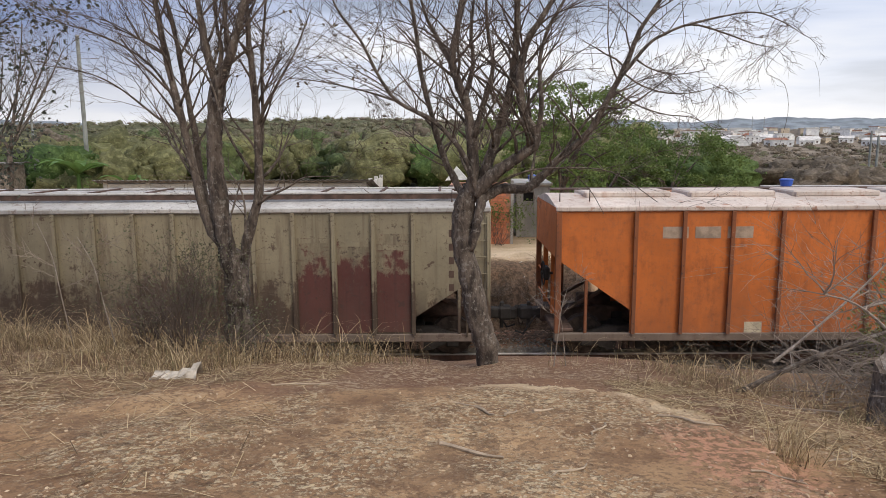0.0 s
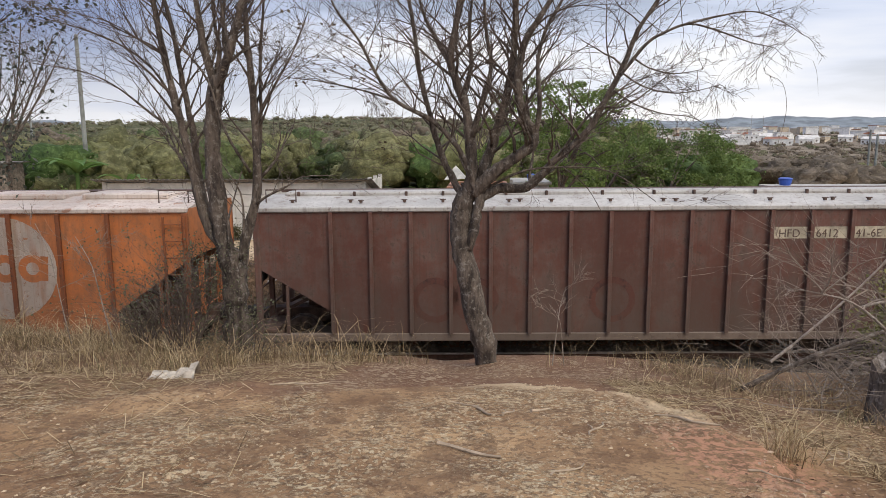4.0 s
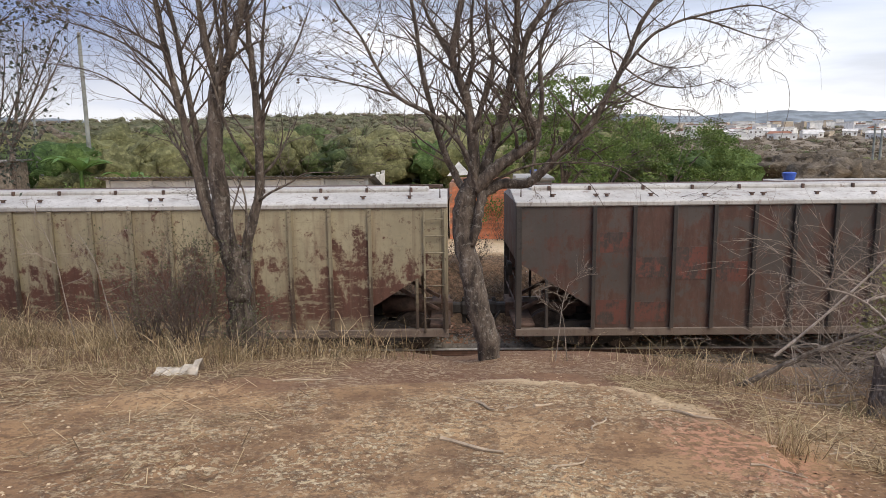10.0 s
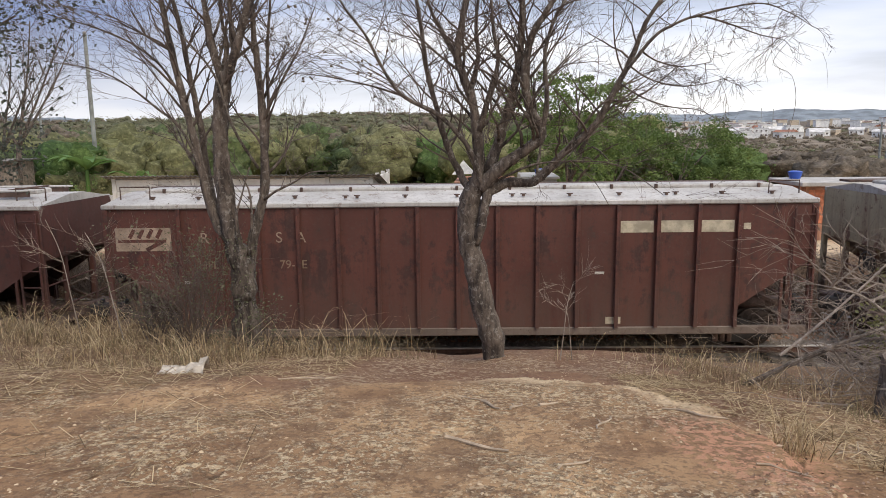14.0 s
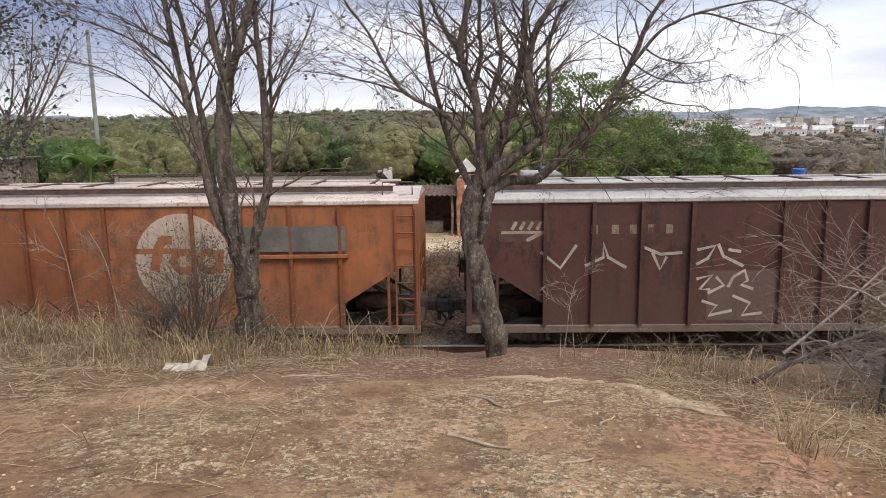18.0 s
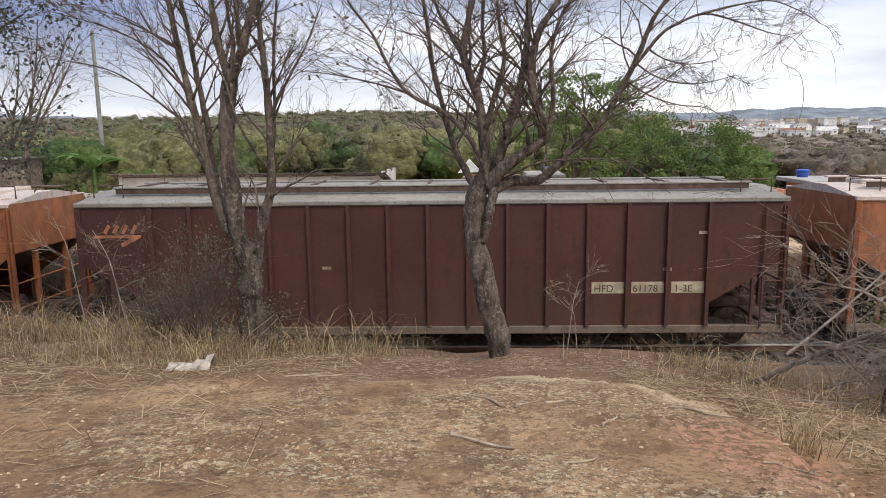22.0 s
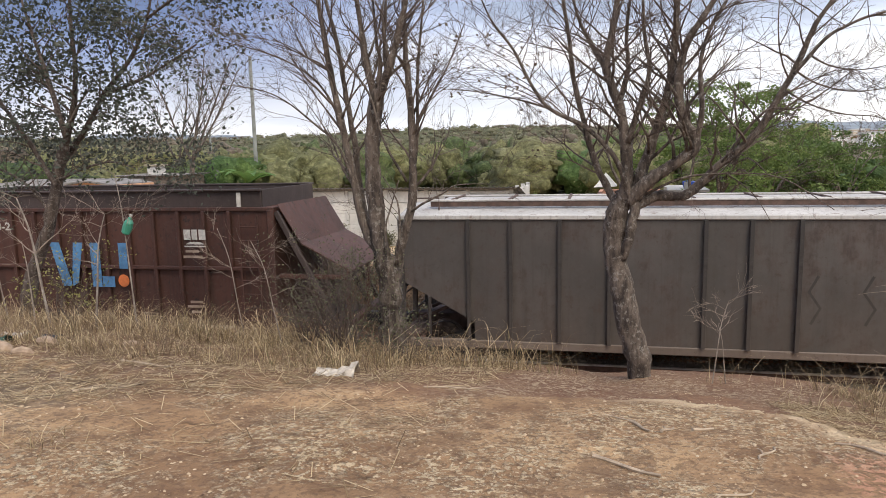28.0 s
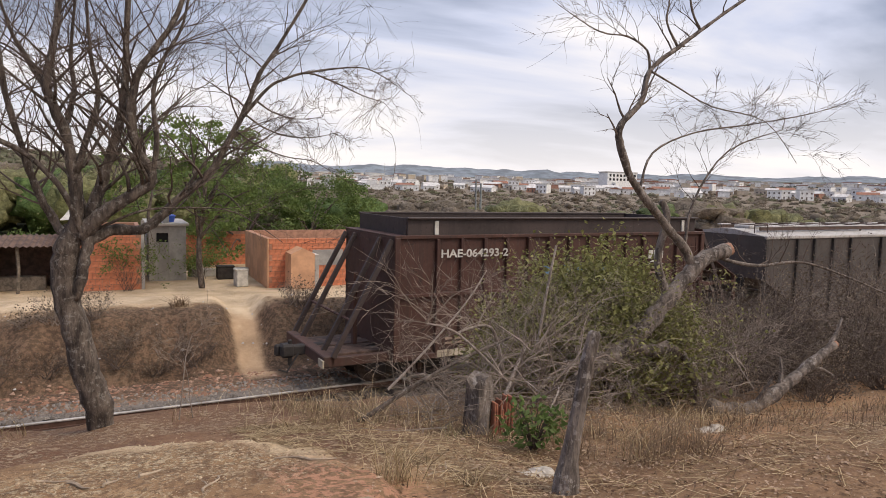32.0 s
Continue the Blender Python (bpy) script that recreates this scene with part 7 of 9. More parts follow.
def centre_tree():
    t = Tree(3)
    y = 7.8
    L, R = t.limb([(0.1, y, -1.1), (0.05, y, -0.74), (-0.06, y, -0.31), (-0.18, y, 0.21), (-0.23, y, 0.62), (-0.21, y, 0.9), (-0.1, y, 1.12)], 0.14, 0.118, 4, 12, 0.1)
    A, ra = t.limb([(-0.12, y, 0.98), (-0.11, 7.75, 1.22), (-0.12, 7.75, 1.66), (-0.19, 7.75, 2.05), (-0.33, 7.75, 2.44), (-0.28, 7.75, 2.82), (-0.2, 7.75, 3.4), (-0.15, 7.75, 4.3)], 0.08, 0.022)
    S, rs_ = t.limb([(-0.16, 7.85, 0.95), (-0.27, 7.95, 1.09), (-0.42, 7.95, 1.39), (-0.54, 7.95, 1.76), (-0.69, 7.95, 2.38), (-0.75, 7.95, 2.86), (-0.86, 7.95, 3.5), (-1.0, 7.95, 4.2)], 0.052, 0.014)
    B, rb = t.limb([(-0.06, y, 1.0), (0.03, y, 1.26), (0.16, y, 1.7), (0.29, y, 2.13), (0.36, y, 2.64), (0.38, y, 3.2), (0.45, y, 4.2)], 0.075, 0.022)
    P, rp = t.limb([(-0.08, 7.75, 1.02), (0.11, 7.68, 1.24), (0.31, 7.65, 1.39), (0.59, 7.65, 1.61), (0.46, 7.65, 1.87), (0.4, 7.65, 2.23), (0.46, 7.65, 2.62), (0.62, 7.65, 2.9), (0.85, 7.65, 3.3), (1.1, 7.65, 4.1)], 0.085, 0.02)
    W, rw = t.limb([(0.58, 7.64, 1.6), (0.63, 7.6, 1.99), (0.6, 7.6, 2.4), (0.68, 7.6, 2.77), (0.9, 7.6, 3.2), (1.0, 7.6, 3.9)], 0.036, 0.01, 4, 7)
    C, rc = t.limb([(-0.04, y, 0.96), (0.21, 7.85, 1.08), (0.48, 7.85, 1.08), (0.66, 7.85, 1.21), (0.87, 7.85, 1.43), (1.16, 7.85, 1.68), (1.36, 7.85, 2.03), (1.55, 7.85, 2.41), (1.7, 7.85, 2.79), (1.9, 7.85, 3.1), (2.3, 7.85, 3.8)], 0.07, 0.016)
    D, rd = t.limb([(1.5, 7.75, 2.3), (1.77, 7.75, 2.63), (1.95, 7.75, 2.74), (2.21, 7.75, 2.83), (2.53, 7.75, 2.75), (2.86, 7.75, 2.63), (3.09, 7.75, 2.58)], 0.022, 0.004, 4, 6)
    Q, rq = t.limb([(2.16, 7.60, 2.81), (2.47, 7.60, 2.88), (2.81, 7.60, 2.92), (3.10, 7.60, 2.82), (3.33, 7.60, 2.68)], 0.014, 0.003, 4, 5)
    E, re_ = t.limb([(-0.06, 7.72, 1.02), (-0.19, 7.6, 1.44), (-0.5, 7.6, 1.81), (-0.93, 7.6, 2.05), (-1.14, 7.6, 2.35), (-1.31, 7.6, 2.69), (-1.56, 7.6, 3.03), (-1.8, 7.6, 3.6)], 0.034, 0.008, 4, 7)
    U, ru = t.limb([(-0.93, 7.6, 2.05), (-1.28, 7.6, 2.16), (-1.72, 7.6, 2.26), (-2.05, 7.6, 2.3)], 0.014, 0.004, 4, 5)
    F, rf = t.limb([(-0.11, 7.72, 1.66), (0.03, 7.7, 2.09), (0.11, 7.7, 2.42), (0.05, 7.7, 2.8), (0.02, 7.7, 3.4)], 0.042, 0.012, 4, 7)
    G, rg = t.limb([(-0.2, 7.8, 2.06), (-0.11, 7.9, 2.45), (-0.13, 7.9, 2.84), (-0.06, 7.9, 3.5)], 0.036, 0.012, 4, 7)
    I, ri = t.limb([(-0.34, 7.8, 2.45), (-0.51, 7.9, 2.76), (-0.64, 7.9, 3.02), (-0.8, 7.9, 3.6)], 0.034, 0.01, 4, 6)
    N, rn = t.limb([(0.0, 7.74, 1.02), (-0.05, 7.7, 0.77), (-0.09, 7.7, 0.56), (-0.14, 7.74, 0.4)], 0.06, 0.05, 4, 8)
    H, rh = t.limb([(0.08, 7.75, 1.1), (0.47, 7.7, 1.28), (0.9, 7.7, 1.32), (1.42, 7.7, 1.27), (1.9, 7.6, 0.95)], 0.018, 0.004, 4, 6)
    K, rk = t.limb([(0.89, 7.68, 1.33), (1.15, 7.6, 1.11), (1.33, 7.6, 0.82)], 0.008, 0.003, 4, 5)
    V2, rv = t.limb([(0.86, 7.83, 1.43), (1.24, 7.75, 1.94), (1.58, 7.75, 1.98), (2.08, 7.75, 2.35)], 0.02, 0.004, 4, 6)
    O = [t.limb(q, 0.012, 0.003, 4, 5) for q in ([(1.54, 7.80, 2.33), (1.74, 7.80, 2.20), (2.02, 7.80, 2.12), (2.31, 7.80, 2.13), (2.58, 7.80, 2.20)], [(1.43, 7.70, 2.14), (1.67, 7.70, 1.99), (1.97, 7.70, 1.89), (2.27, 7.70, 1.85), (2.57, 7.70, 1.68)], [(1.66, 7.90, 2.51), (1.85, 7.90, 2.39), (2.12, 7.90, 2.33), (2.42, 7.90, 2.37)])]
    for L_, R_ in [(D, rd), (Q, rq), (C, rc), (U, ru), (V2, rv)] + O:
        for k in range(13):
            i = t.rng.randint(len(L_) // 4, len(L_) - 1)
            t.grow(L_[i], Vector((t.rng.gauss(0.25, 0.7), t.rng.gauss(0, 0.5), t.rng.uniform(-0.9, 0.5))), 0.0045, t.rng.uniform(0.14, 0.34), 2, -0.1, 0.8, 0.3)
    for L_, R_, c in ((A, ra, 18), (S, rs_, 22), (B, rb, 20), (P, rp, 22), (W, rw, 14), (C, rc, 22), (D, rd, 8), (E, re_, 26), (U, ru, 9), (F, rf, 12), (G, rg, 12), (I, ri, 12), (H, rh, 9), (V2, rv, 8)):
        t.sprout(L_, R_, c, 0.9, 2, 0.24, 0.1, 0.9)
    # a long hanging dead vine
    V = spline([(3.3, y - 0.1, 2.72), (3.0, y - 0.1, 2.35), (3.2, y - 0.1, 2.2), (3.26, y - 0.1, 1.9), (3.18, y - 0.1, 1.5)], 4)
    t.twigs.tube(V, 0.0028, 3)
    lg = Geo()
    for p, v in t.tips:
        if p.x < -1.0 and p.z < 2.9 and t.rng.random() < 0.16:
            for _ in range(2):
                leaf(lg, p + Vector((t.rng.gauss(0, 0.05), 0, -0.04)), 0.03, t.rng, 1.6)
    finish_tree(t, "bare_tree", "leafless grey-brown tree with spreading limbs on a bank", M_BARK, M_TWIG, lg, M_LEAF_DRY, "dead_leaves")


def left_tree():
    t = Tree(11)
    y = 7.6
    t.limb([(-2.76, y, -1.0), (-2.79, y, -0.6), (-2.8, y, -0.2), (-2.83, y, 0.16), (-2.86, y, 0.42)], 0.17, 0.12, 4, 12, 0.16)
    A, ra = t.limb([(-2.85, 7.58, -0.3), (-2.89, 7.58, 0.34), (-3.08, 7.58, 0.7), (-3.22, 7.58, 1.33), (-3.35, 7.58, 1.98), (-3.48, 7.58, 2.7), (-3.56, 7.58, 3.3), (-3.7, 7.58, 4.2)], 0.075, 0.022)
    J, rj = t.limb([(-3.1, 7.64, 0.68), (-3.26, 7.8, 1.32), (-3.27, 7.8, 1.68), (-3.31, 7.8, 1.94), (-3.38, 7.8, 2.38), (-3.45, 7.8, 2.9), (-3.6, 7.8, 3.5), (-3.7, 7.8, 4.1)], 0.05, 0.018)
    B, rb = t.limb([(-2.79, 7.55, -0.2), (-2.84, 7.55, 0.16), (-2.93, 7.55, 0.71), (-2.96, 7.55, 1.41), (-2.95, 7.55, 1.84), (-2.87, 7.55, 2.31)], 0.105, 0.085)
    D, rd = t.limb([(-2.88, 7.55, 2.2), (-2.97, 7.55, 2.48), (-3.02, 7.55, 2.85), (-3.08, 7.55, 3.3), (-3.15, 7.55, 4.1)], 0.058, 0.02, 4, 8)
    E, re_ = t.limb([(-2.88, 7.53, 2.2), (-2.73, 7.5, 2.51), (-2.6, 7.5, 2.87), (-2.48, 7.5, 3.3), (-2.3, 7.5, 4.1)], 0.065, 0.02, 4, 8)
    M, rm = t.limb([(-2.89, 7.6, 2.35), (-2.86, 7.65, 2.65), (-2.9, 7.65, 2.86), (-2.93, 7.65, 3.4)], 0.034, 0.012, 4, 6)
    G, rg = t.limb([(-2.75, 7.55, 2.5), (-2.79, 7.6, 2.77), (-2.77, 7.6, 3.1), (-2.72, 7.6, 3.6)], 0.034, 0.012, 4, 6)
    C, rc = t.limb([(-2.77, 7.68, -0.5), (-2.77, 7.7, 0.04), (-2.69, 7.7, 0.51), (-2.54, 7.7, 1.05), (-2.52, 7.7, 1.76), (-2.54, 7.7, 2.27), (-2.57, 7.7, 2.78), (-2.57, 7.7, 3.3), (-2.5, 7.7, 4.2)], 0.075, 0.02)
    N, rn = t.limb([(-2.53, 7.72, 1.31), (-2.47, 7.75, 1.84), (-2.45, 7.75, 2.49), (-2.38, 7.75, 3.12), (-2.3, 7.75, 3.8)], 0.03, 0.01, 4, 6)
    X, rx = t.limb([(-2.57, 7.6, 1.28), (-2.77, 7.42, 1.75), (-2.92, 7.42, 2.26), (-3.16, 7.42, 2.59), (-3.41, 7.45, 2.84), (-3.7, 7.45, 3.2)], 0.017, 0.008, 4, 6)
    F, rf = t.limb([(-2.54, 7.66, 0.92), (-2.38, 7.6, 1.02), (-2.15, 7.6, 1.13), (-1.97, 7.6, 1.23), (-1.6, 7.6, 1.24)], 0.018, 0.004, 4, 6)
    S1, r1 = t.limb([(-2.79, 7.5, 0.3), (-2.81, 7.47, 0.71), (-2.73, 7.47, 0.98), (-2.62, 7.47, 1.3)], 0.022, 0.006, 4, 6)
    S2, r2 = t.limb([(-2.72, 7.55, 0.3), (-2.64, 7.5, 0.71), (-2.66, 7.5, 1.06), (-2.83, 7.5, 1.35)], 0.022, 0.006, 4, 6)
    K, rk = t.limb([(-3.21, 7.56, 1.29), (-3.38, 7.5, 1.72), (-3.67, 7.5, 1.98), (-4.01, 7.5, 2.24), (-4.36, 7.5, 2.39), (-4.9, 7.5, 2.48)], 0.02, 0.004, 4, 6)
    O, ro = t.limb([(-3.36, 7.58, 2.02), (-3.6, 7.6, 2.41), (-3.94, 7.6, 2.67), (-4.33, 7.6, 2.84), (-4.9, 7.6, 3.0)], 0.02, 0.004, 4, 6)
    W, rw = t.limb([(-2.52, 7.68, 1.8), (-2.28, 7.6, 2.18), (-2.05, 7.6, 2.55), (-1.85, 7.6, 3.0)], 0.022, 0.006, 4, 6)
    for L_, R_, c, q in ((A, ra, 18, 0.4), (J, rj, 12, 0.4), (D, rd, 10, 0.2), (E, re_, 12, 0.2), (M, rm, 8, 0.2), (G, rg, 8, 0.2), (C, rc, 14, 0.4), (N, rn, 12, 0.3), (X, rx, 10, 0.3), (F, rf, 9, 0.3), (S1, r1, 4, 0.4), (S2, r2, 4, 0.4), (K, rk, 20, 0.2), (O, ro, 20, 0.2), (W, rw, 12, 0.3)):
        t.sprout(L_, R_, c, 0.8, 2, q, 0.25, 0.75)
    # creeper leaves round the foot
    lg = Geo()
    for _ in range(1500):
        a, z = t.rng.uniform(0, 6.28), t.rng.uniform(-0.8, 0.5)
        s = 0.2 + 0.42 * t.rng.random() * (0.5 - 0.6 * z)
        leaf(lg, Vector((-2.9 + s * math.cos(a) - 0.3 * t.rng.random(), y - 0.1 + 0.7 * s * math.sin(a), z)), 0.018, t.rng, 1.7)
    finish_tree(t, "bare_tree", "leafless many-stemmed dark tree with creeper at its foot", M_BARK, M_TWIG, lg, M_LEAF_OLIVE, "creeper_leaves")


def dark_leaf_tree():
    t = Tree(17)
    L, R = t.limb([(-9.42, 8.60, -1.16), (-9.26, 8.60, -0.49), (-9.09, 8.60, -0.03), (-8.74, 8.60, 0.61), (-8.51, 8.60, 1.29), (-8.29, 8.60, 1.83)], 0.12, 0.075, 4, 10)
    limbs = [t.limb(p, r, 0.012, 4, 7) for p, r in (([(-8.36, 8.60, 1.66), (-8.15, 8.60, 2.17), (-7.99, 8.60, 2.75), (-7.98, 8.60, 3.40), (-7.96, 8.60, 4.12), (-8.03, 8.60, 4.92)], 0.06), ([(-8.56, 8.80, 1.58), (-8.09, 8.80, 2.05), (-7.67, 8.80, 2.58), (-7.17, 8.80, 3.06), (-6.83, 8.80, 3.60), (-6.62, 8.80, 4.37)], 0.055), ([(-8.34, 8.40, 1.24), (-8.68, 8.40, 1.79), (-9.06, 8.40, 2.31), (-9.44, 8.40, 2.79), (-10.04, 8.40, 3.33)], 0.045), ([(-7.87, 8.20, 1.94), (-8.07, 8.20, 2.67), (-8.30, 8.20, 3.44), (-8.51, 8.20, 4.24)], 0.045), ([(-7.67, 8.80, 2.58), (-7.15, 8.80, 2.71), (-6.64, 8.80, 2.91), (-6.04, 8.80, 3.20)], 0.03), ([(-8.67, 8.60, 0.79), (-9.06, 8.60, 1.23), (-9.60, 8.60, 1.50), (-10.28, 8.60, 1.60)], 0.03), ([(-8.35, 8.50, 1.32), (-7.86, 8.50, 1.49), (-7.40, 8.50, 1.57), (-7.01, 8.50, 1.48)], 0.025), ([(-6.83, 8.80, 3.60), (-6.43, 8.80, 3.81), (-6.04, 8.80, 3.94), (-5.67, 8.80, 3.98)], 0.02))]
    for L_, R_ in limbs:
        t.sprout(L_, R_, 17, 0.75, 2, 0.15, 0.05, 0.85)
    g = t.leaves(M_LEAF_DARK, "leaves", 9, 0.04, 0.8, 0.12, 1.8)
    finish_tree(t, "dark_leaved_tree", "slender tree with sparse dull dark leaves", M_BARK_DARK, M_TWIG, g, M_LEAF_DARK)


def far_bare_tree():
    for k, (x, y, h) in enumerate(((-22.4, 31.5, 9.6), (-26.5, 36.0, 8.5), (-0.6, 30.0, 5.5))):
        t = Tree(23 + k)
        z = land(x, y) - 0.1
        L, R = t.limb([(x, y, z), (x + 0.1, y, z + h * 0.2), (x + 0.2, y, z + h * 0.36)], 0.17, 0.12, 4, 8)
        for d in ((-0.5, 0, 1), (0.15, 0.1, 1), (0.6, -0.1, 1), (0.3, 0.5, 0.9)):
            b = L[-1]
            v = Vector(d).normalized()
            A, ra = t.limb([b, b + v * h * 0.2, b + v * h * 0.36 + Vector((0.1, 0, 0.2)), b + v * h * 0.55 + Vector((d[0] * 0.4, 0, 0.6))], 0.08, 0.02, 4, 6)
            t.sprout(A, ra, 13, h * 0.2, 2, 0.3, 0.4, 0.6, thick=0.6)
        finish_tree(t, "bare_tree", "leafless slender tree beyond the railway yard", M_BARK, M_TWIG)


def green_tree(x, y, z0, h, w, seed, label, trunk_h=0.45, clumps=70, per=60, size=0.13, tuft=0.3, core=0.45, girth=0.17, droop=-0.25):
    """A broad green tree: limbs, and leaves gathered in uneven clumps with gaps."""
    t = Tree(seed)
    rng = t.rng
    L, R = t.limb([(x, y, z0 - 0.1), (x - 0.1, y, z0 + h * 0.2), (x + 0.05, y, z0 + h * trunk_h)], girth, girth * 0.7, 4, 9)
    g = Geo()
    for i in range(clumps):
        a, e, r = rng.uniform(0, 6.28), rng.uniform(droop, 1), rng.uniform(core, 1.0)
        c = Vector((x + w * r * math.cos(a) * math.sqrt(1 - 0.7 * max(0, e) ** 2), y + w * 0.8 * r * math.sin(a), z0 + h * trunk_h + (h * (1 - trunk_h)) * e * rng.uniform(0.6, 1.0)))
        if i < 16:
            b = L[-1 - rng.randint(0, 3)]
            t.limb([b, (b + c) / 2 + Vector((0, 0, 0.15 * w)), c], 0.06, 0.012, 3, 5)
        cr = tuft * rng.uniform(0.7, 1.4)
        for _ in range(per):
            v = Vector((rng.gauss(0, 1), rng.gauss(0, 1), rng.gauss(0, 1))).normalized() * rng.random() ** 0.4
            leaf(g, c + Vector((v.x, v.y, v.z * 0.6)) * cr, size * rng.uniform(0.6, 1.3), rng, 1.9)
    ob = thing("green_tree", label, "tree")
    part("trunk", t.wood, M_BARK, ob, smooth=True)
    part("crown", g, M_LEAF_GREEN, ob)
    return ob


def woods():
    """Scrub woodland that fills the valley and climbs to the skyline."""
    rng = random.Random(5)
    geos = [Geo() for _ in WOODS]
    BALLS = []
    for k in range(1, 4):
        bm = bmesh.new()
        bmesh.ops.create_icosphere(bm, subdivisions=k, radius=1.0)
        bm.verts.index_update()
        BALLS.append(([v.co.copy() for v in bm.verts], [tuple(v.index for v in f.verts) for f in bm.faces]))
        bm.free()

    def crown(g, x, y, z, h, w, n, s, level):
        lobes = [(Vector((rng.gauss(0, 0.3), rng.gauss(0, 0.3), rng.uniform(-0.3, 0.3))), rng.uniform(0.5, 0.75)) for _ in range(4)]
        c = Vector((x, y, z + h * 0.55))
        # dense twigs and leaves within
        sphere = BALLS[(0, 1, 1, 2)[level]]
        for o, k in lobes[:4 if level > 1 else 1]:
            k *= 0.94 if level > 1 else 0.85
            vs = []
            for v in sphere[0]:
                r = k * (0.86 + 0.55 * noise.noise(v * 1.9 + Vector((x, y, o.x * 9))) + 0.3 * noise.noise(v * 5.3 + Vector((y, x, o.y * 9))))
                vs.append((c.x + (o.x + v.x * r) * w, c.y + (o.y + v.y * r) * w, c.z + (o.z + v.z * r) * h * 0.6))
            g.add(vs, sphere[1])
        for i in range(n):
            o, k = lobes[i % 4]
            v = Vector((rng.gauss(0, 1), rng.gauss(0, 1), rng.gauss(0.25, 1))).normalized()
            q = o + v * k * (rng.uniform(0.74, 1.25) if level > 1 else rng.uniform(0.55, 1.4))
            p = c + Vector((q.x * w, q.y * w, q.z * h * 0.6))
            nrm = (v + Vector((rng.gauss(0, 0.3), rng.gauss(0, 0.3), rng.gauss(0.25, 0.3)))).normalized()
            a = nrm.orthogonal().normalized()
            a = (a * math.cos(i) + nrm.cross(a) * math.sin(i)).normalized()
            b = nrm.cross(a)
            m = s * rng.uniform(0.5, 1.25)
            if level > 1:
                g.add([tuple(p - a * m), tuple(p + b * m * 0.7), tuple(p + a * m * 0.9), tuple(p - b * m * 0.6)], [(0, 1, 2, 3)])
            else:
                g.add([tuple(p - a * m), tuple(p + b * m * 0.8), tuple(p + a * m * 0.7 - b * m * 0.6)], [(0, 1, 2)])

    for _ in range(1700):
        az, d = radians(rng.uniform(11, 60)), 130 * 5.2 ** rng.random()
        x, y = d * math.sin(az), d * math.cos(az)
        h = rng.uniform(1.3, 2.8)
        t = noise.noise(Vector((x * 0.02, y * 0.02, 8.0))) + rng.gauss(0, 0.25)
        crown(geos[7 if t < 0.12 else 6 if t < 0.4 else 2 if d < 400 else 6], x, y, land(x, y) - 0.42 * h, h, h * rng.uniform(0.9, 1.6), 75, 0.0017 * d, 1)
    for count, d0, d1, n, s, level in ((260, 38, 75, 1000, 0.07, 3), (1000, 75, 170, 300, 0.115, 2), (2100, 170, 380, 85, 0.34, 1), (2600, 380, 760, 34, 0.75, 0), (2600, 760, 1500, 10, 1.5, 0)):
        for _ in range(count):
            d = math.sqrt(rng.uniform(d0 ** 2, d1 ** 2))
            az = radians(rng.uniform(-52, 58))
            x, y = d * math.sin(az), d * math.cos(az)
            if y < 33:
                continue
            east = math.degrees(az) > 12
            if east and 480 < d < 950 and rng.random() < 0.35:
                continue
            h = rng.choice((2.2, 2.8, 3.2, 3.6, 4.4, 5.6)) * rng.uniform(0.85, 1.2)
            w = h * rng.uniform(0.5, 0.85) * (1.0 if d < 170 else 1.25)
            if d < 110:
                h = min(h, 1.3 + 0.022 * d - land(x, y))
                w = h * rng.uniform(0.6, 0.95)
            if d > 760:
                h, w = h * 0.8, w * 1.5
            t = noise.noise(Vector((x * 0.012, y * 0.012, 3.0))) + rng.gauss(0, 0.35)
            if math.degrees(az) > 18 and d < 760:
                t -= 0.65
            if d > 330:
                h *= 0.65
            elif east:
                h *= 0.75
            if math.degrees(az) < 14:
                t += 0.08
            kind = 1 if t < -0.2 else 0 if t < 0.2 else 3 if t < 0.3 else 2 if t < 0.62 else 4
            # crowns further off take the colours with haze in them
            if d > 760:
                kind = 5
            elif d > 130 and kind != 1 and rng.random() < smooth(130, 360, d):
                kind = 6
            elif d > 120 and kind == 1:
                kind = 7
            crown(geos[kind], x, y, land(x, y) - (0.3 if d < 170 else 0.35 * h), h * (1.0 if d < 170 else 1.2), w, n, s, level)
    names = ["dusty green scrub trees covering a low ridge", "leafless brown scrub trees on a low ridge", "dark green scrub trees on a low ridge", "yellow-green scrub trees on a low ridge", "bright green scrub trees on a low ridge", "scrub on distant hills, haze-tinted grey-green", "olive scrub trees along a ridge, haze-tinted", "leafless brown scrub in a valley, haze-tinted"]
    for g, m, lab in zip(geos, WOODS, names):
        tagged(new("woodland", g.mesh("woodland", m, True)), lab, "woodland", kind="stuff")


centre_tree()
left_tree()
dark_leaf_tree()
far_bare_tree()
green_tree(2.86, 24.3, YARD, 6.1, 3.3, 41, "leafy green tree standing in a sandy yard", 0.46, 150, 90, 0.062, 0.3, 0.2, 0.11, -0.08)
green_tree(9.0, 34.0, -2.4, 4.8, 3.6, 42, "dense bright green tree behind brick houses", 0.3, 150, 130, 0.075, 0.5, 0.75)
green_tree(5.5, 31.5, -2.3, 4.7, 2.9, 43, "yellowish green tree behind brick houses", 0.3, 110, 100, 0.085, 0.45, 0.6)
woods()

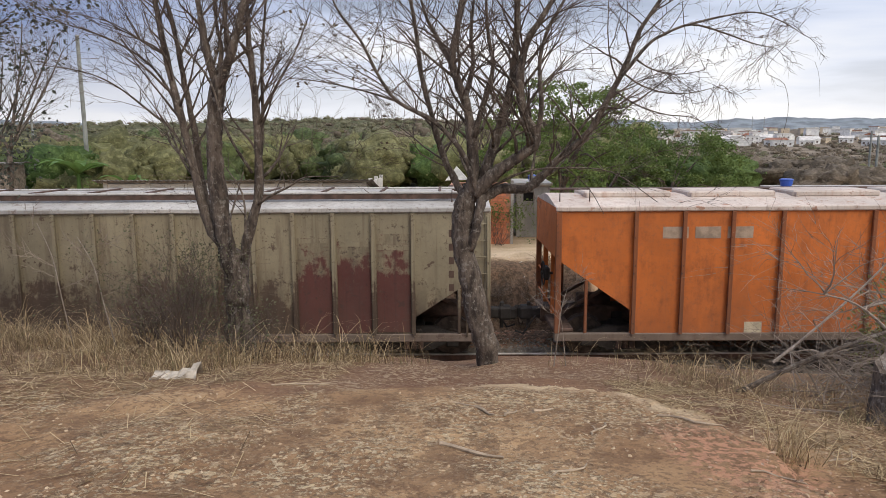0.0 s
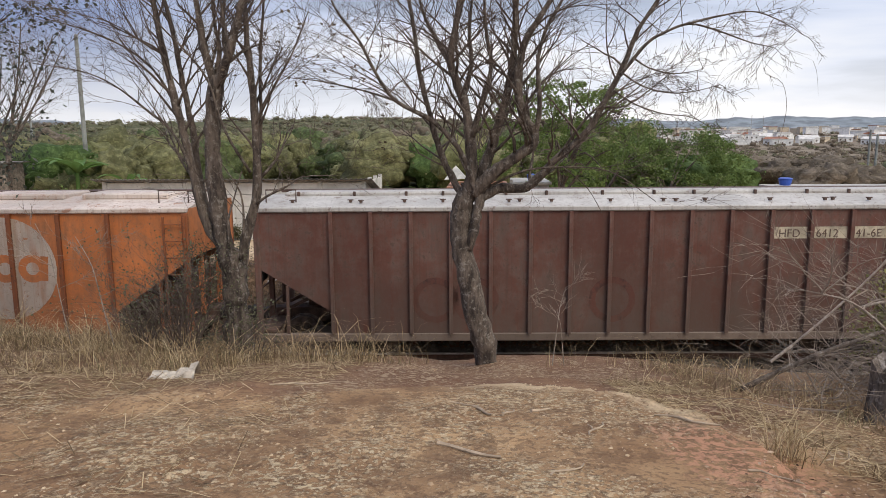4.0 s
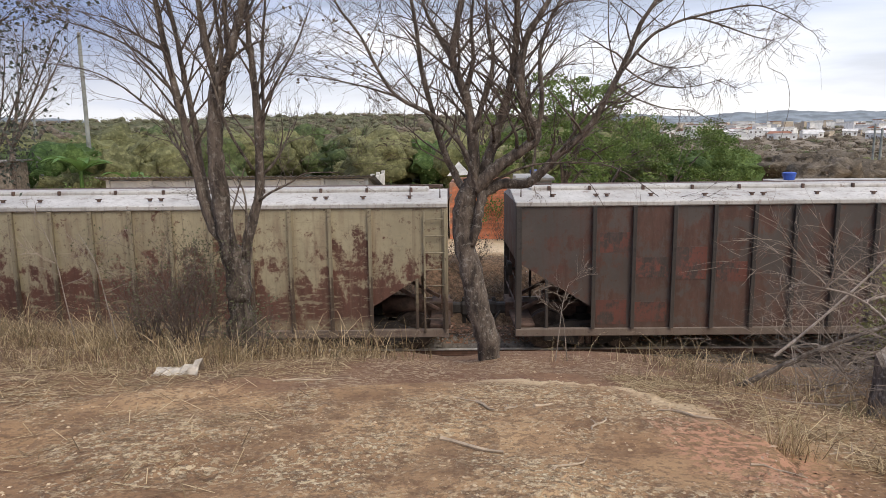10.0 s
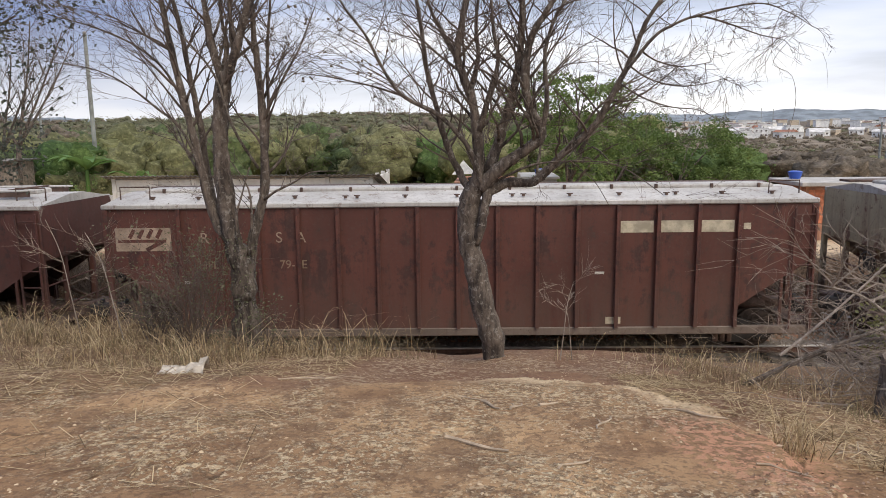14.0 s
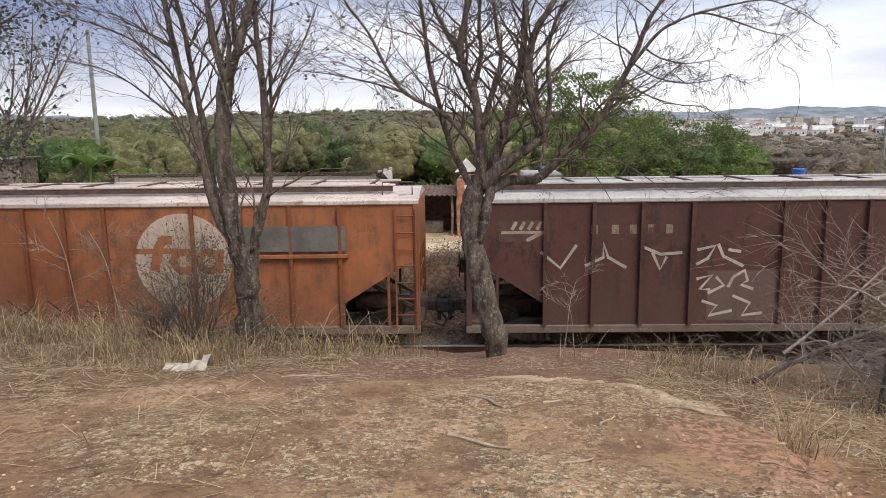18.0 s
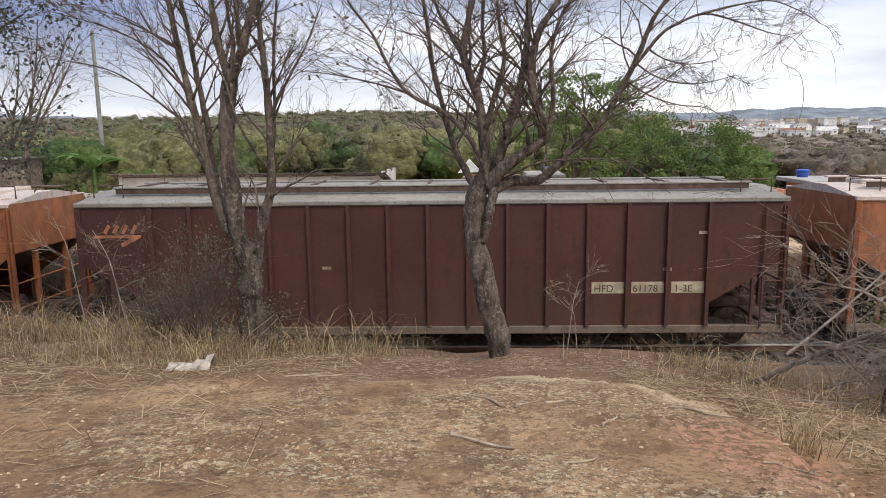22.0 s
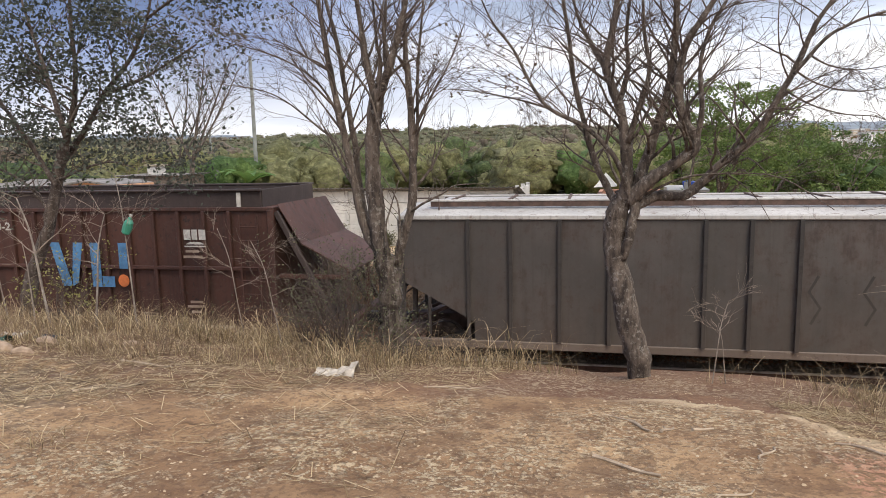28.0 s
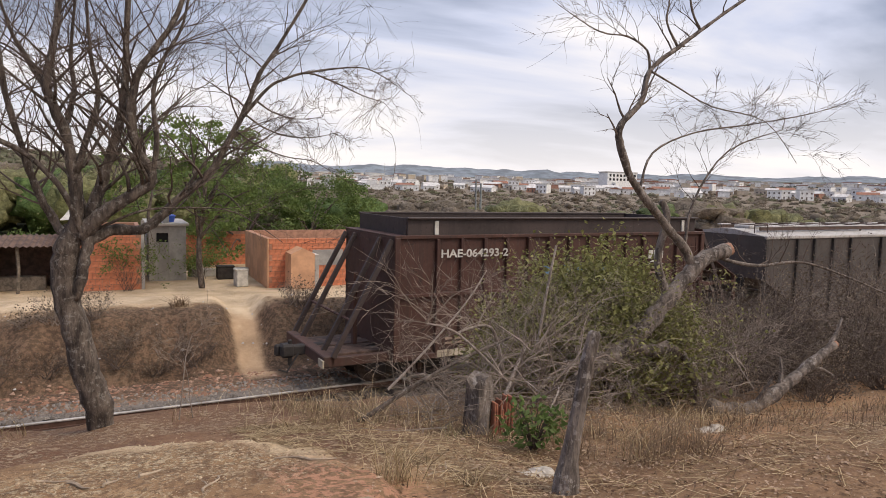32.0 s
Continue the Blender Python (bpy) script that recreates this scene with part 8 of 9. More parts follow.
# ---- the bank: grass, brush and litter ----
def blade(g, p, h, lean, w, rng):
    """A bent blade of grass in three tapering strips."""
    a = rng.uniform(0, 6.28)
    d = Vector((math.cos(a), math.sin(a), 0))
    s = Vector((-math.sin(a + rng.uniform(-0.8, 0.8)), math.cos(a), 0)) * w
    pts = [p, p + Vector((0, 0, h * 0.45)) + d * lean * 0.18, p + Vector((0, 0, h * 0.8)) + d * lean * 0.55, p + Vector((0, 0, h * (1 - 0.25 * min(1, lean / max(h, 0.01))))) + d * lean]
    vs = []
    for i, q in enumerate(pts):
        k = (1.0, 0.85, 0.55, 0.12)[i]
        vs += [tuple(q - s * k), tuple(q + s * k)]
    g.add(vs, [(0, 1, 3, 2), (2, 3, 5, 4), (4, 5, 7, 6)])


def tuft(g, x, y, n, h, spread, rng, w=0.0026):
    z = land(x, y)
    for _ in range(n):
        p = Vector((x + rng.gauss(0, spread), y + rng.gauss(0, spread), z - 0.02))
        k = h * rng.uniform(0.45, 1.25)
        blade(g, p, k, k * rng.uniform(0.25, 2.0), w * rng.uniform(0.7, 1.4), rng)


def in_left_grass(x, y):
    edge = 5.0 + 0.32 * max(0.0, x + 3.2) + 1.1 * max(0.0, x + 2.2) + 0.25 * fbm(x, y, 1.2, 3.0)
    return x < -0.75 and edge < y < 8.4


def build_grass():
    rng = random.Random(31)
    g, gg, gb = Geo(), Geo(), Geo()
    n = 0
    while n < 1750:
        x, y = rng.uniform(-11.5, -0.7), rng.uniform(4.6, 8.3)
        if not in_left_grass(x, y) or rng.random() > 0.35 + 0.75 * smooth(5.0, 6.4, y + 0.25 * (-x - 3)):
            continue
        if x > -2.2 and rng.random() < 0.5:
            continue
        if fbm(x, y, 1.3, 8.0) > 0.1 + 0.5 * smooth(6.4, 7.4, y):
            continue
        tuft(gg if rng.random() < 0.06 else gb if rng.random() < 0.25 + 0.35 * smooth(-4.0, -6.5, x) else g, x, y, rng.randint(9, 19), rng.choice((0.08, 0.12, 0.16, 0.2, 0.26, 0.4)) * rng.uniform(0.7, 1.2) * (0.8 + 0.2 * smooth(6.0, 7.6, y)), 0.12, rng, 0.003)
        n += 1
    for _ in range(260):
        x = 1.9 + 5.0 * rng.random() ** 1.6
        y = rng.uniform(4.7, 7.6) - 0.12 * (x - 1.5)
        if y < 5.6 - 0.5 * (x - 1.2) + 0.4 * fbm(x, y, 1.0):
            continue
        tuft(gg if rng.random() < 0.05 else gb if rng.random() < 0.5 else g, x, y, rng.randint(10, 18), rng.uniform(0.1, 0.24), 0.1, rng)
    for x, y, h, k in ((0.8, 7.45, 0.3, 10), (-2.15, 7.5, 0.5, 22), (-2.05, 7.6, 0.42, 18), (-1.95, 7.55, 0.3, 14), (1.0, 7.7, 0.3, 14), (1.5, 7.6, 0.26, 16), (1.75, 7.5, 0.3, 18), (2.05, 7.3, 0.34, 22), (2.3, 7.2, 0.3, 24), (2.6, 6.9, 0.3, 24), (2.0, 6.6, 0.26, 22), (2.4, 6.4, 0.3, 26), (1.8, 3.85, 0.26, 40), (2.0, 4.2, 0.18, 26), (2.2, 3.6, 0.16, 30), (-1.35, 7.0, 0.4, 20), (-1.55, 7.1, 0.45, 20), (-1.2, 7.2, 0.3, 12), (1.75, 3.9, 0.3, 40), (1.8, 3.95, 0.2, 30), (-3.3, 3.0, 0.16, 26), (3.6, 3.7, 0.3, 40), (3.9, 4.0, 0.35, 40), (4.4, 4.2, 0.3, 30), (4.9, 4.6, 0.3, 30), (1.3, 6.2, 0.2, 16), (1.5, 6.0, 0.22, 24), (1.9, 5.9, 0.25, 26), (2.3, 5.7, 0.25, 26)):
        tuft(g, x, y, k, h, 0.07, rng)
    for _ in range(420):
        x, y = rng.uniform(3.2, 9.5), rng.uniform(3.4, 6.4)
        if fbm(x, y, 0.9, 12.0) < (0.25 if x > 4.6 else -0.1) or (x > 4.0 and 4.3 < y < 5.6 and rng.random() < 0.8):
            continue
        tuft(gb, x, y, rng.randint(10, 18), rng.uniform(0.1, 0.32), 0.09, rng, 0.0022)
    for x, y in ((1.66, 18.9), (1.72, 19.0), (1.8, 18.92)):
        tuft(gb, x, y, 40, 0.3, 0.09, rng, 0.006)
    for x, y, h in ((3.55, 3.55, 0.2), (3.8, 3.7, 0.28), (4.0, 3.6, 0.3), (4.2, 3.75, 0.26), (4.35, 3.9, 0.2), (3.9, 3.85, 0.24), (5.0, 4.1, 0.16)):
        tuft(gb, x, y, 55, h, 0.1, rng, 0.0022)
    # straw pressed flat
    for _ in range(17000):
        if rng.random() < 0.6:
            x, y = rng.uniform(-7.5, -1.2), rng.uniform(2.8, 7.4)
            if y < 4.2 + 0.6 * (x + 3.2) and rng.random() < 0.85:
                continue
        else:
            x, y = 1.2 + 5.0 * rng.random() ** 2, rng.uniform(2.6, 6.2)
            if y < 5.0 - 1.5 * (x - 1.0) or fbm(x, y, 1.4, 5.0) < -0.15:
                continue
        z = land(x, y) + rng.uniform(0.004, 0.03)
        a, l = rng.uniform(0, 6.28), rng.uniform(0.05, 0.3)
        dx, dy = math.cos(a) * l / 2, math.sin(a) * l / 2
        w = 0.0027
        g.add([(x - dx - dy * w / l * 2, y - dy + dx * w / l * 2, land(x - dx, y - dy) + 0.012), (x - dx + dy * w / l * 2, y - dy - dx * w / l * 2, land(x - dx, y - dy) + 0.012),
               (x + dx + dy * w / l * 2, y + dy - dx * w / l * 2, z), (x + dx - dy * w / l * 2, y + dy + dx * w / l * 2, z)], [(0, 1, 2, 3)])
    tagged(new("dead_grass", gb.mesh("dead_grass", M_GRASS_BROWN)), "brown dead grass in clumps on a slope", "grass", kind="stuff")
    tagged(new("dry_grass", g.mesh("dry_grass", M_GRASS)), "tall dry straw-coloured grass along a bank", "grass", kind="stuff")
    tagged(new("weeds", gg.mesh("weeds", M_GRASS_GREEN)), "dull green weeds among dry grass", "weeds", kind="stuff")


def drifted(r):
    """A place on the bank where crumbs and stones gather."""
    for _ in range(12):
        x, y = r.uniform(-6.5, 6.0), r.uniform(1.9, 7.8)
        if fbm(x, y, 1.1, 17.0) > 0.12 - 0.25 * r.random():
            break
    return x, y


def build_litter():
    rng = random.Random(37)
    g = Geo()
    for _ in range(5200):
        if rng.random() < 0.9:
            x, y = rng.uniform(0.9, 7.5), rng.uniform(2.4, 6.4)
            if y < 4.6 - 0.9 * (x - 1.0) and rng.random() < 0.85:
                continue
        else:
            x, y = rng.uniform(-6, 1.5), rng.uniform(2.2, 7.4)
        z = land(x, y) + rng.uniform(0.004, 0.016)
        s, a = rng.uniform(0.003, 0.01), rng.uniform(0, 6.28)
        c, d = math.cos(a), math.sin(a)
        t = rng.uniform(-0.5, 0.5)
        pts = [(-1.6, 0, 0), (0, 0.6, 0.35 + t), (1.6, 0, 0.25), (0, -0.6, 0.35 - t)]
        g.add([(x + (px * c - py * d) * s, y + (px * d + py * c) * s, z + pz * s) for px, py, pz in pts], [(0, 1, 2), (0, 2, 3)])
    for _ in range(12000):
        x, y = rng.uniform(1.1, 4.8), rng.uniform(2.1, 5.4)
        if y > 2.9 + 0.75 * (x - 1.2) + rng.gauss(0, 0.5):
            continue
        z = land(x, y) + rng.uniform(0.004, 0.025)
        s, a = 0.003 + 0.011 * rng.random() ** 2, rng.uniform(0, 6.28)
        c, d = math.cos(a), math.sin(a)
        t = rng.uniform(-0.6, 0.6)
        g.add([(x + (px * c - py * d) * s, y + (px * d + py * c) * s, z + pz * s) for px, py, pz in ((-1.6, 0, 0), (0, 0.6, 0.4 + t), (1.6, 0, 0.3), (0, -0.6, 0.4 - t))], [(0, 1, 2), (0, 2, 3)])
    for _ in range(9000):
        x, y = rng.uniform(2.6, 9.0), rng.uniform(3.2, 6.6)
        if fbm(x, y, 0.8, 4.0) > 0.25:
            continue
        z = land(x, y) + rng.uniform(0.003, 0.02)
        s, a = 0.003 + 0.011 * rng.random() ** 2, rng.uniform(0, 6.28)
        c, d = math.cos(a), math.sin(a)
        t = rng.uniform(-0.6, 0.6)
        g.add([(x + (px * c - py * d) * s, y + (px * d + py * c) * s, z + pz * s) for px, py, pz in ((-1.6, 0, 0), (0, 0.6, 0.4 + t), (1.6, 0, 0.3), (0, -0.6, 0.4 - t))], [(0, 1, 2), (0, 2, 3)])
    tagged(new("leaf_litter", g.mesh("leaf_litter", M_LITTER)), "curled dry fallen leaves strewn on the earth", "leaf litter", kind="stuff")
    scatter("pebbles", 13000, drifted, lambda r: 0.003 + 0.015 * r.random() ** 3, M_STONE, "small pale stones in trodden earth", "stones", 0.5, 43)
    scatter("rubble", 5200, on_far_bank(14.75, 16.9, 1.1), lambda r: 0.025 + 0.085 * r.random() ** 2, M_RUBBLE, "broken brick and plaster rubble beside the track", "rubble", 0.4, 47)
    scatter("bank_litter", 170, on_far_bank(16.6, 19.6, 1.0), lambda r: 0.015 + 0.06 * r.random() ** 3, M_PALE_LITTER, "pale scraps of rubbish on a bank", "rubbish", 0.7, 53)


def stick(x, y, ang, length, r, bend=0.1, fork=False, label="grey dead stick lying on bare earth"):
    rng = random.Random(int(x * 100) + int(y * 10))
    t = thing("fallen_stick", label, "stick", "sticks on the ground")
    g = Geo()
    c, s = math.cos(radians(ang)), math.sin(radians(ang))
    pts = []
    for i in range(6):
        u = (i / 5 - 0.5) * length
        v = bend * length * math.sin(i * 1.3)
        px, py = x + c * u - s * v, y + s * u + c * v
        pts.append((px, py, land(px, py) + r * 0.8))
    g.tube(pts, [r * (1.15 - 0.09 * i) * rng.uniform(0.85, 1.15) for i in range(6)], 6)
    part("stem", g, M_STICK, t)
    if fork:
        a = Vector(pts[2])
        b = a + Vector((c * 0.3 - s * 0.5, s * 0.3 + c * 0.5, 0.12)) * length * 0.45
        part("fork", Geo().tube([a, (a + b) / 2 + Vector((0, 0, 0.01)), b], [r * 0.8, r * 0.6, r * 0.3], 5), M_STICK, t)


def sapling(x, y, h, lean, seed, twigs=5, mat=None, r=0.013, label="thin leafless sapling in dry grass"):
    t = Tree(seed)
    z = land(x, y) - 0.05
    L, R = t.limb([(x, y, z), (x + lean * 0.3, y, z + h * 0.4), (x + lean * 0.55, y, z + h * 0.75), (x + lean, y, z + h)], r, r * 0.35, 4, 5, 0.08)
    for k in range(twigs):
        i = t.rng.randint(5, len(L) - 1)
        v = Vector((t.rng.choice((-1, 1)), t.rng.gauss(0, 0.4), t.rng.uniform(0.3, 1.0)))
        t.grow(L[i], v, R[i] * 0.65, h * t.rng.uniform(0.16, 0.36), 2 if k % 2 else 1, 0.2, 0.7)
    ob = thing("sapling", label, "sapling", "saplings on the bank")
    part("stem", t.wood, mat or M_DEADWOOD, ob)
    part("crown", t.twigs, M_DEADTWIG, ob)


def shrub(x, y, w, h, seed, leaf_mat, per=5, size=0.025, stems=14, label="low scrubby shrub with small leaves", keep=0.7, name="shrub", wood=None, up=0.4):
    t = Tree(seed)
    z = land(x, y) - 0.05
    for k in range(stems):
        a = t.rng.uniform(0, 6.28)
        v = Vector((math.cos(a) * w / h, math.sin(a) * w / h * 0.7, t.rng.uniform(0.7, 1.3)))
        t.grow(Vector((x + t.rng.gauss(0, 0.12 * w), y + t.rng.gauss(0, 0.1 * w), z)), v, 0.011, h * t.rng.uniform(0.6, 0.95), 2, up, 0.8)
    ob = thing(name, label, "shrub", "shrubs")
    part("stems", t.wood, wood or M_TWIG, ob) if t.wood.v else None
    part("crown", t.twigs, wood or M_TWIG, ob)
    if per:
        part("foliage", t.leaves(leaf_mat, "foliage", per, size, keep, 0.05 + 0.002 * per, 1.8), leaf_mat, ob)


def brush_pile():
    """Cut dead branches heaped at the edge of the bank."""
    t = Tree(61)
    rng = t.rng
    ob = thing("brush_pile", "heap of cut grey dead branches on a bank", "brush pile")
    for k in range(46):
        y = rng.uniform(5.3, 7.6)
        x = 0.52 * y + 4.2 * rng.random() ** 0.8
        if x > 4.2:
            y = max(y, 6.1)
        a = rng.uniform(0, 6.28)
        v = Vector((math.cos(a), 0.6 * math.sin(a), rng.uniform(-0.1, 0.9))).normalized()
        l = rng.uniform(0.6, 1.4)
        z = land(x, y) + rng.uniform(0.0, 0.55) * smooth(0.47 * y, 0.47 * y + 1.4, x)
        p = Vector((x, y, z))
        q = p + v * l
        q.x = max(q.x, 0.45 * q.y)
        q.z = max(q.z, land(q.x, q.y) + 0.03)
        m = (p + q) / 2 + Vector((rng.gauss(0, 0.12), rng.gauss(0, 0.1), rng.uniform(0.05, 0.3)))
        r = 0.007 + 0.022 * rng.random() ** 2
        g = Geo()
        S = spline([p, m, q], 5)
        g.tube(S, [r * (1 - 0.06 * i) for i in range(len(S))], 6)
        part("branch", g, M_DEADWOOD, ob)
        for j in range(5):
            i = rng.randint(2, len(S) - 1)
            t.grow(S[i], Vector((rng.gauss(0, 0.8), rng.gauss(0, 0.5), rng.uniform(-0.3, 0.9))), r * 0.5, rng.uniform(0.4, 0.8), 2, 0.0, 0.8, 0.25)
    for k in range(400):
        y = rng.uniform(5.2, 7.6)
        x = 0.47 * y + 5.2 * rng.random() ** 0.85
        if x > 4.2:
            y = max(y, 6.15 + 0.3 * rng.random())
        z = land(x, y) + rng.uniform(0, 0.75) * smooth(0.47 * y, 0.47 * y + 1.4, x)
        t.grow(Vector((x, y, z)), Vector((rng.gauss(0.2, 0.8), rng.gauss(0, 0.5), rng.uniform(-0.2, 0.9))), 0.009, rng.uniform(0.5, 0.95), 2, -0.1, 0.8, 0.3)
    part("twig_tangle", t.twigs, M_DEADTWIG, ob)
    if t.wood.v:
        part("side_branch", t.wood, M_DEADWOOD, ob)
    # bleached long limbs that stand out of the heap
    for pts, r in (([(2.45, 5.75, -0.25), (2.66, 5.8, -0.1), (2.95, 5.8, 0.18), (3.27, 5.8, 0.52), (3.5, 5.85, 0.8)], 0.014), ([(1.95, 5.75, -0.6), (2.2, 5.8, -0.53), (2.75, 5.8, -0.25), (3.3, 5.8, -0.02), (3.9, 6.0, 0.08)], 0.03),
                   ([(4.35, 6.2, -0.1), (4.45, 6.2, 0.5), (4.55, 6.2, 1.0)], 0.018)):
        S = spline(pts, 5)
        part("branch", Geo().tube(S, [r * (1 - 0.03 * i) * rng.uniform(0.85, 1.12) for i in range(len(S))], 7), M_BARK if r > 0.02 else M_DEADWOOD, ob, "long bare branch")


def broken_tree():
    """A hacked tree whose limb leans out of the brush and forks into the sky."""
    t = Tree(71)
    y = 6.0
    A, ra = t.limb([(4.5, y, -0.8), (4.67, y, -0.6), (4.95, y, -0.33), (5.55, y, -0.05), (6.05, y, 0.43), (6.47, y, 0.8), (6.9, y, 0.93)], 0.125, 0.08, 6, 11, 0.24)
    C, rc = t.limb([(6.36, y, 0.7), (6.2, y, 0.95), (5.91, y, 1.22), (5.39, y, 1.72), (5.18, y, 2.14), (5.2, y, 2.33), (5.45, y, 2.58), (5.55, y, 2.92), (5.94, y, 3.21), (6.26, y, 3.43), (6.85, y, 3.82), (7.5, y, 4.2)], 0.06, 0.014, 5, 8, 0.12)
    D, rd = t.limb([(5.55, y, 2.91), (5.5, y, 3.13), (5.22, y, 3.25), (4.84, y, 3.26), (4.33, y, 3.46)], 0.018, 0.004, 4, 5)
    E, re_ = t.limb([(6.26, y, 3.43), (6.12, y, 3.63), (6.06, y, 3.87), (5.95, y, 4.2)], 0.018, 0.005, 4, 5)
    M, rm = t.limb([(5.94, y, 3.21), (5.76, y, 3.46), (5.78, y, 3.71), (5.7, y, 4.0)], 0.016, 0.005, 4, 5)
    F, rf = t.limb([(5.56, y, 2.92), (5.9, y, 2.8), (6.5, y, 2.6), (7.4, y, 2.48), (8.0, y, 2.0)], 0.013, 0.004, 4, 5)
    G, rg = t.limb([(5.5, y, 1.66), (5.7, 6.05, 2.04), (6.36, 6.1, 2.3), (7.28, 6.1, 2.45), (8.39, 6.1, 2.66), (9.26, 6.1, 2.91)], 0.016, 0.004, 4, 5)
    H, rh = t.limb([(6.2, y, 0.9), (6.3, y, 1.5), (6.8, y, 2.1), (7.7, y, 2.4)], 0.02, 0.005, 4, 5)
    K, rk = t.limb([(5.42, y, -0.1), (5.7, 5.92, -0.2), (5.98, 5.9, -0.17), (6.3, 5.9, -0.42), (6.42, 5.9, -0.66), (6.5, 5.9, -1.1)], 0.07, 0.05, 4, 8, 0.28)
    R, rr = t.limb([(6.8, y, 0.88), (7.1, 6.2, 0.78), (7.66, 6.2, 0.69), (8.51, 6.2, 0.71), (9.46, 6.2, 0.48), (10.35, 6.2, 0.2)], 0.032, 0.01, 4, 6)
    T, rt = t.limb([(6.0, y, 0.4), (5.9, 6.1, 0.8), (6.05, 6.15, 1.3), (6.0, 6.2, 1.5)], 0.05, 0.04, 4, 7)
    for L_, R_, c in ((R, rr, 16), (M, rm, 8), (C, rc, 14), (D, rd, 12), (E, re_, 8), (F, rf, 14), (G, rg, 16), (H, rh, 14)):
        t.sprout(L_, R_, c, 0.5, 2, 0.35, 0.1, 0.8, 0.3)
    ob = finish_tree(t, "broken_tree", "hacked dead tree leaning out of cut brush", M_BARK_PALE, M_TWIG)
    fresh = plain("fresh_cut_wood", (0.36, 0.19, 0.12), 0.8, 0, 0.2, 10)
    part("cut_face", Geo().tube([(6.89, y, 0.93), (6.93, y - 0.01, 0.945)], [0.082, 0.078], 9), fresh, ob, "reddish fresh saw cut")
    lg = thing("fallen_log", "thick fallen limb lying on the earth", "log")
    S = spline([(6.1, 5.4, -0.74), (6.66, 5.4, -0.85), (7.2, 5.4, -0.66), (7.76, 5.4, -0.38), (8.1, 5.4, -0.2)], 5)
    part("limb", Geo().tube(S, [(0.1 - 0.0025 * i) * (1 + 0.14 * math.sin(i * 2.3) + 0.1 * math.sin(i * 5.1)) for i in range(len(S))], 9), M_BARK_PALE, lg, smooth=True)
    for q, tip in ((6, (6.95, 5.3, -0.45)), (10, (7.3, 5.5, -0.3)), (14, (8.0, 5.3, -0.55)), (18, (8.3, 5.45, 0.1))):
        part("stub", Geo().tube([S[q], (S[q] + Vector(tip)) / 2 + Vector((0.03, 0, 0.02)), tip], [0.035, 0.025, 0.012], 6), M_BARK_PALE, lg)
    part("cut_face", Geo().tube([S[-1], S[-1] + Vector((0.03, 0, 0.02))], [0.055, 0.05], 9), fresh, lg)


def stump_and_post():
    fresh = plain("raw_stump_wood", (0.34, 0.13, 0.075), 0.9, 0, 0.35, 14, 0.5)
    t = Tree(81)
    st = thing("tree_stump", "split tree stump with raw red-brown wood", "stump")
    z = land(3.1, 5.2)
    g = Geo()
    n = 12
    rings = []
    for k, (h, r) in enumerate(((-0.1, 0.17), (0.1, 0.13), (0.3, 0.12), (0.46, 0.115))):
        rings.append([(3.1 + r * t.rng.uniform(0.8, 1.15) * math.cos(2 * math.pi * i / n), 5.2 + r * t.rng.uniform(0.8, 1.15) * math.sin(2 * math.pi * i / n), z + h + (t.rng.uniform(-0.06, 0.1) if k == 3 else 0)) for i in range(n)])
    g.add([p for r in rings for p in r], [(k * n + i, k * n + (i + 1) % n, (k + 1) * n + (i + 1) % n, (k + 1) * n + i) for k in range(3) for i in range(n)] + [tuple(range(3 * n, 4 * n))])
    part("bole", g, M_BARK_PALE, st)
    g = Geo()
    for i in range(9):
        x = 3.17 + 0.022 * i
        g.box(x, x + 0.018, 5.06 + t.rng.uniform(-0.02, 0.02), 5.16, z - 0.05, z + t.rng.uniform(0.16, 0.36), 0.004)
    part("splintered_wood", g, fresh, st, "splintered raw red wood")
    p = thing("fence_post", "weathered grey old wooden fence post", "post")
    g = Geo().tube([(2.64, 3.3, land(2.64, 3.3) - 0.2), (2.655, 3.3, -0.25), (2.665, 3.3, -0.12), (2.675, 3.3, -0.02), (2.7, 3.3, 0.12), (2.735, 3.3, 0.31), (2.78, 3.3, 0.58), (2.825, 3.3, 0.74), (2.83, 3.3, 0.76)], [0.085, 0.088, 0.078, 0.058, 0.049, 0.046, 0.043, 0.04, 0.03], 9)
    part("post_shaft", g, M_BARK_PALE, p)
    b = thing("green_bush", "small bright green bush sprouting from dry ground", "bush")
    rng = random.Random(83)
    z = land(3.15, 4.4)
    g, s = Geo(), Geo()
    for k in range(22):
        a = rng.uniform(0, 6.28)
        tip = Vector((3.15 + rng.uniform(0.08, 0.26) * math.cos(a), 4.4 + rng.uniform(0.05, 0.2) * math.sin(a), z + rng.uniform(0.15, 0.42)))
        s.tube([(3.15, 4.4, z - 0.03), (Vector((3.15, 4.4, z)) + tip) / 2 + Vector((0, 0, 0.05)), tip], [0.006, 0.005, 0.002], 4)
        for j in range(16):
            leaf(g, tip + Vector((rng.gauss(0, 0.05), rng.gauss(0, 0.04), rng.gauss(-0.05, 0.06))), 0.03 * rng.uniform(0.7, 1.3), rng, 2.0)
    part("stem", s, M_TWIG, b)
    part("foliage", g, M_LEAF_GREEN, b)


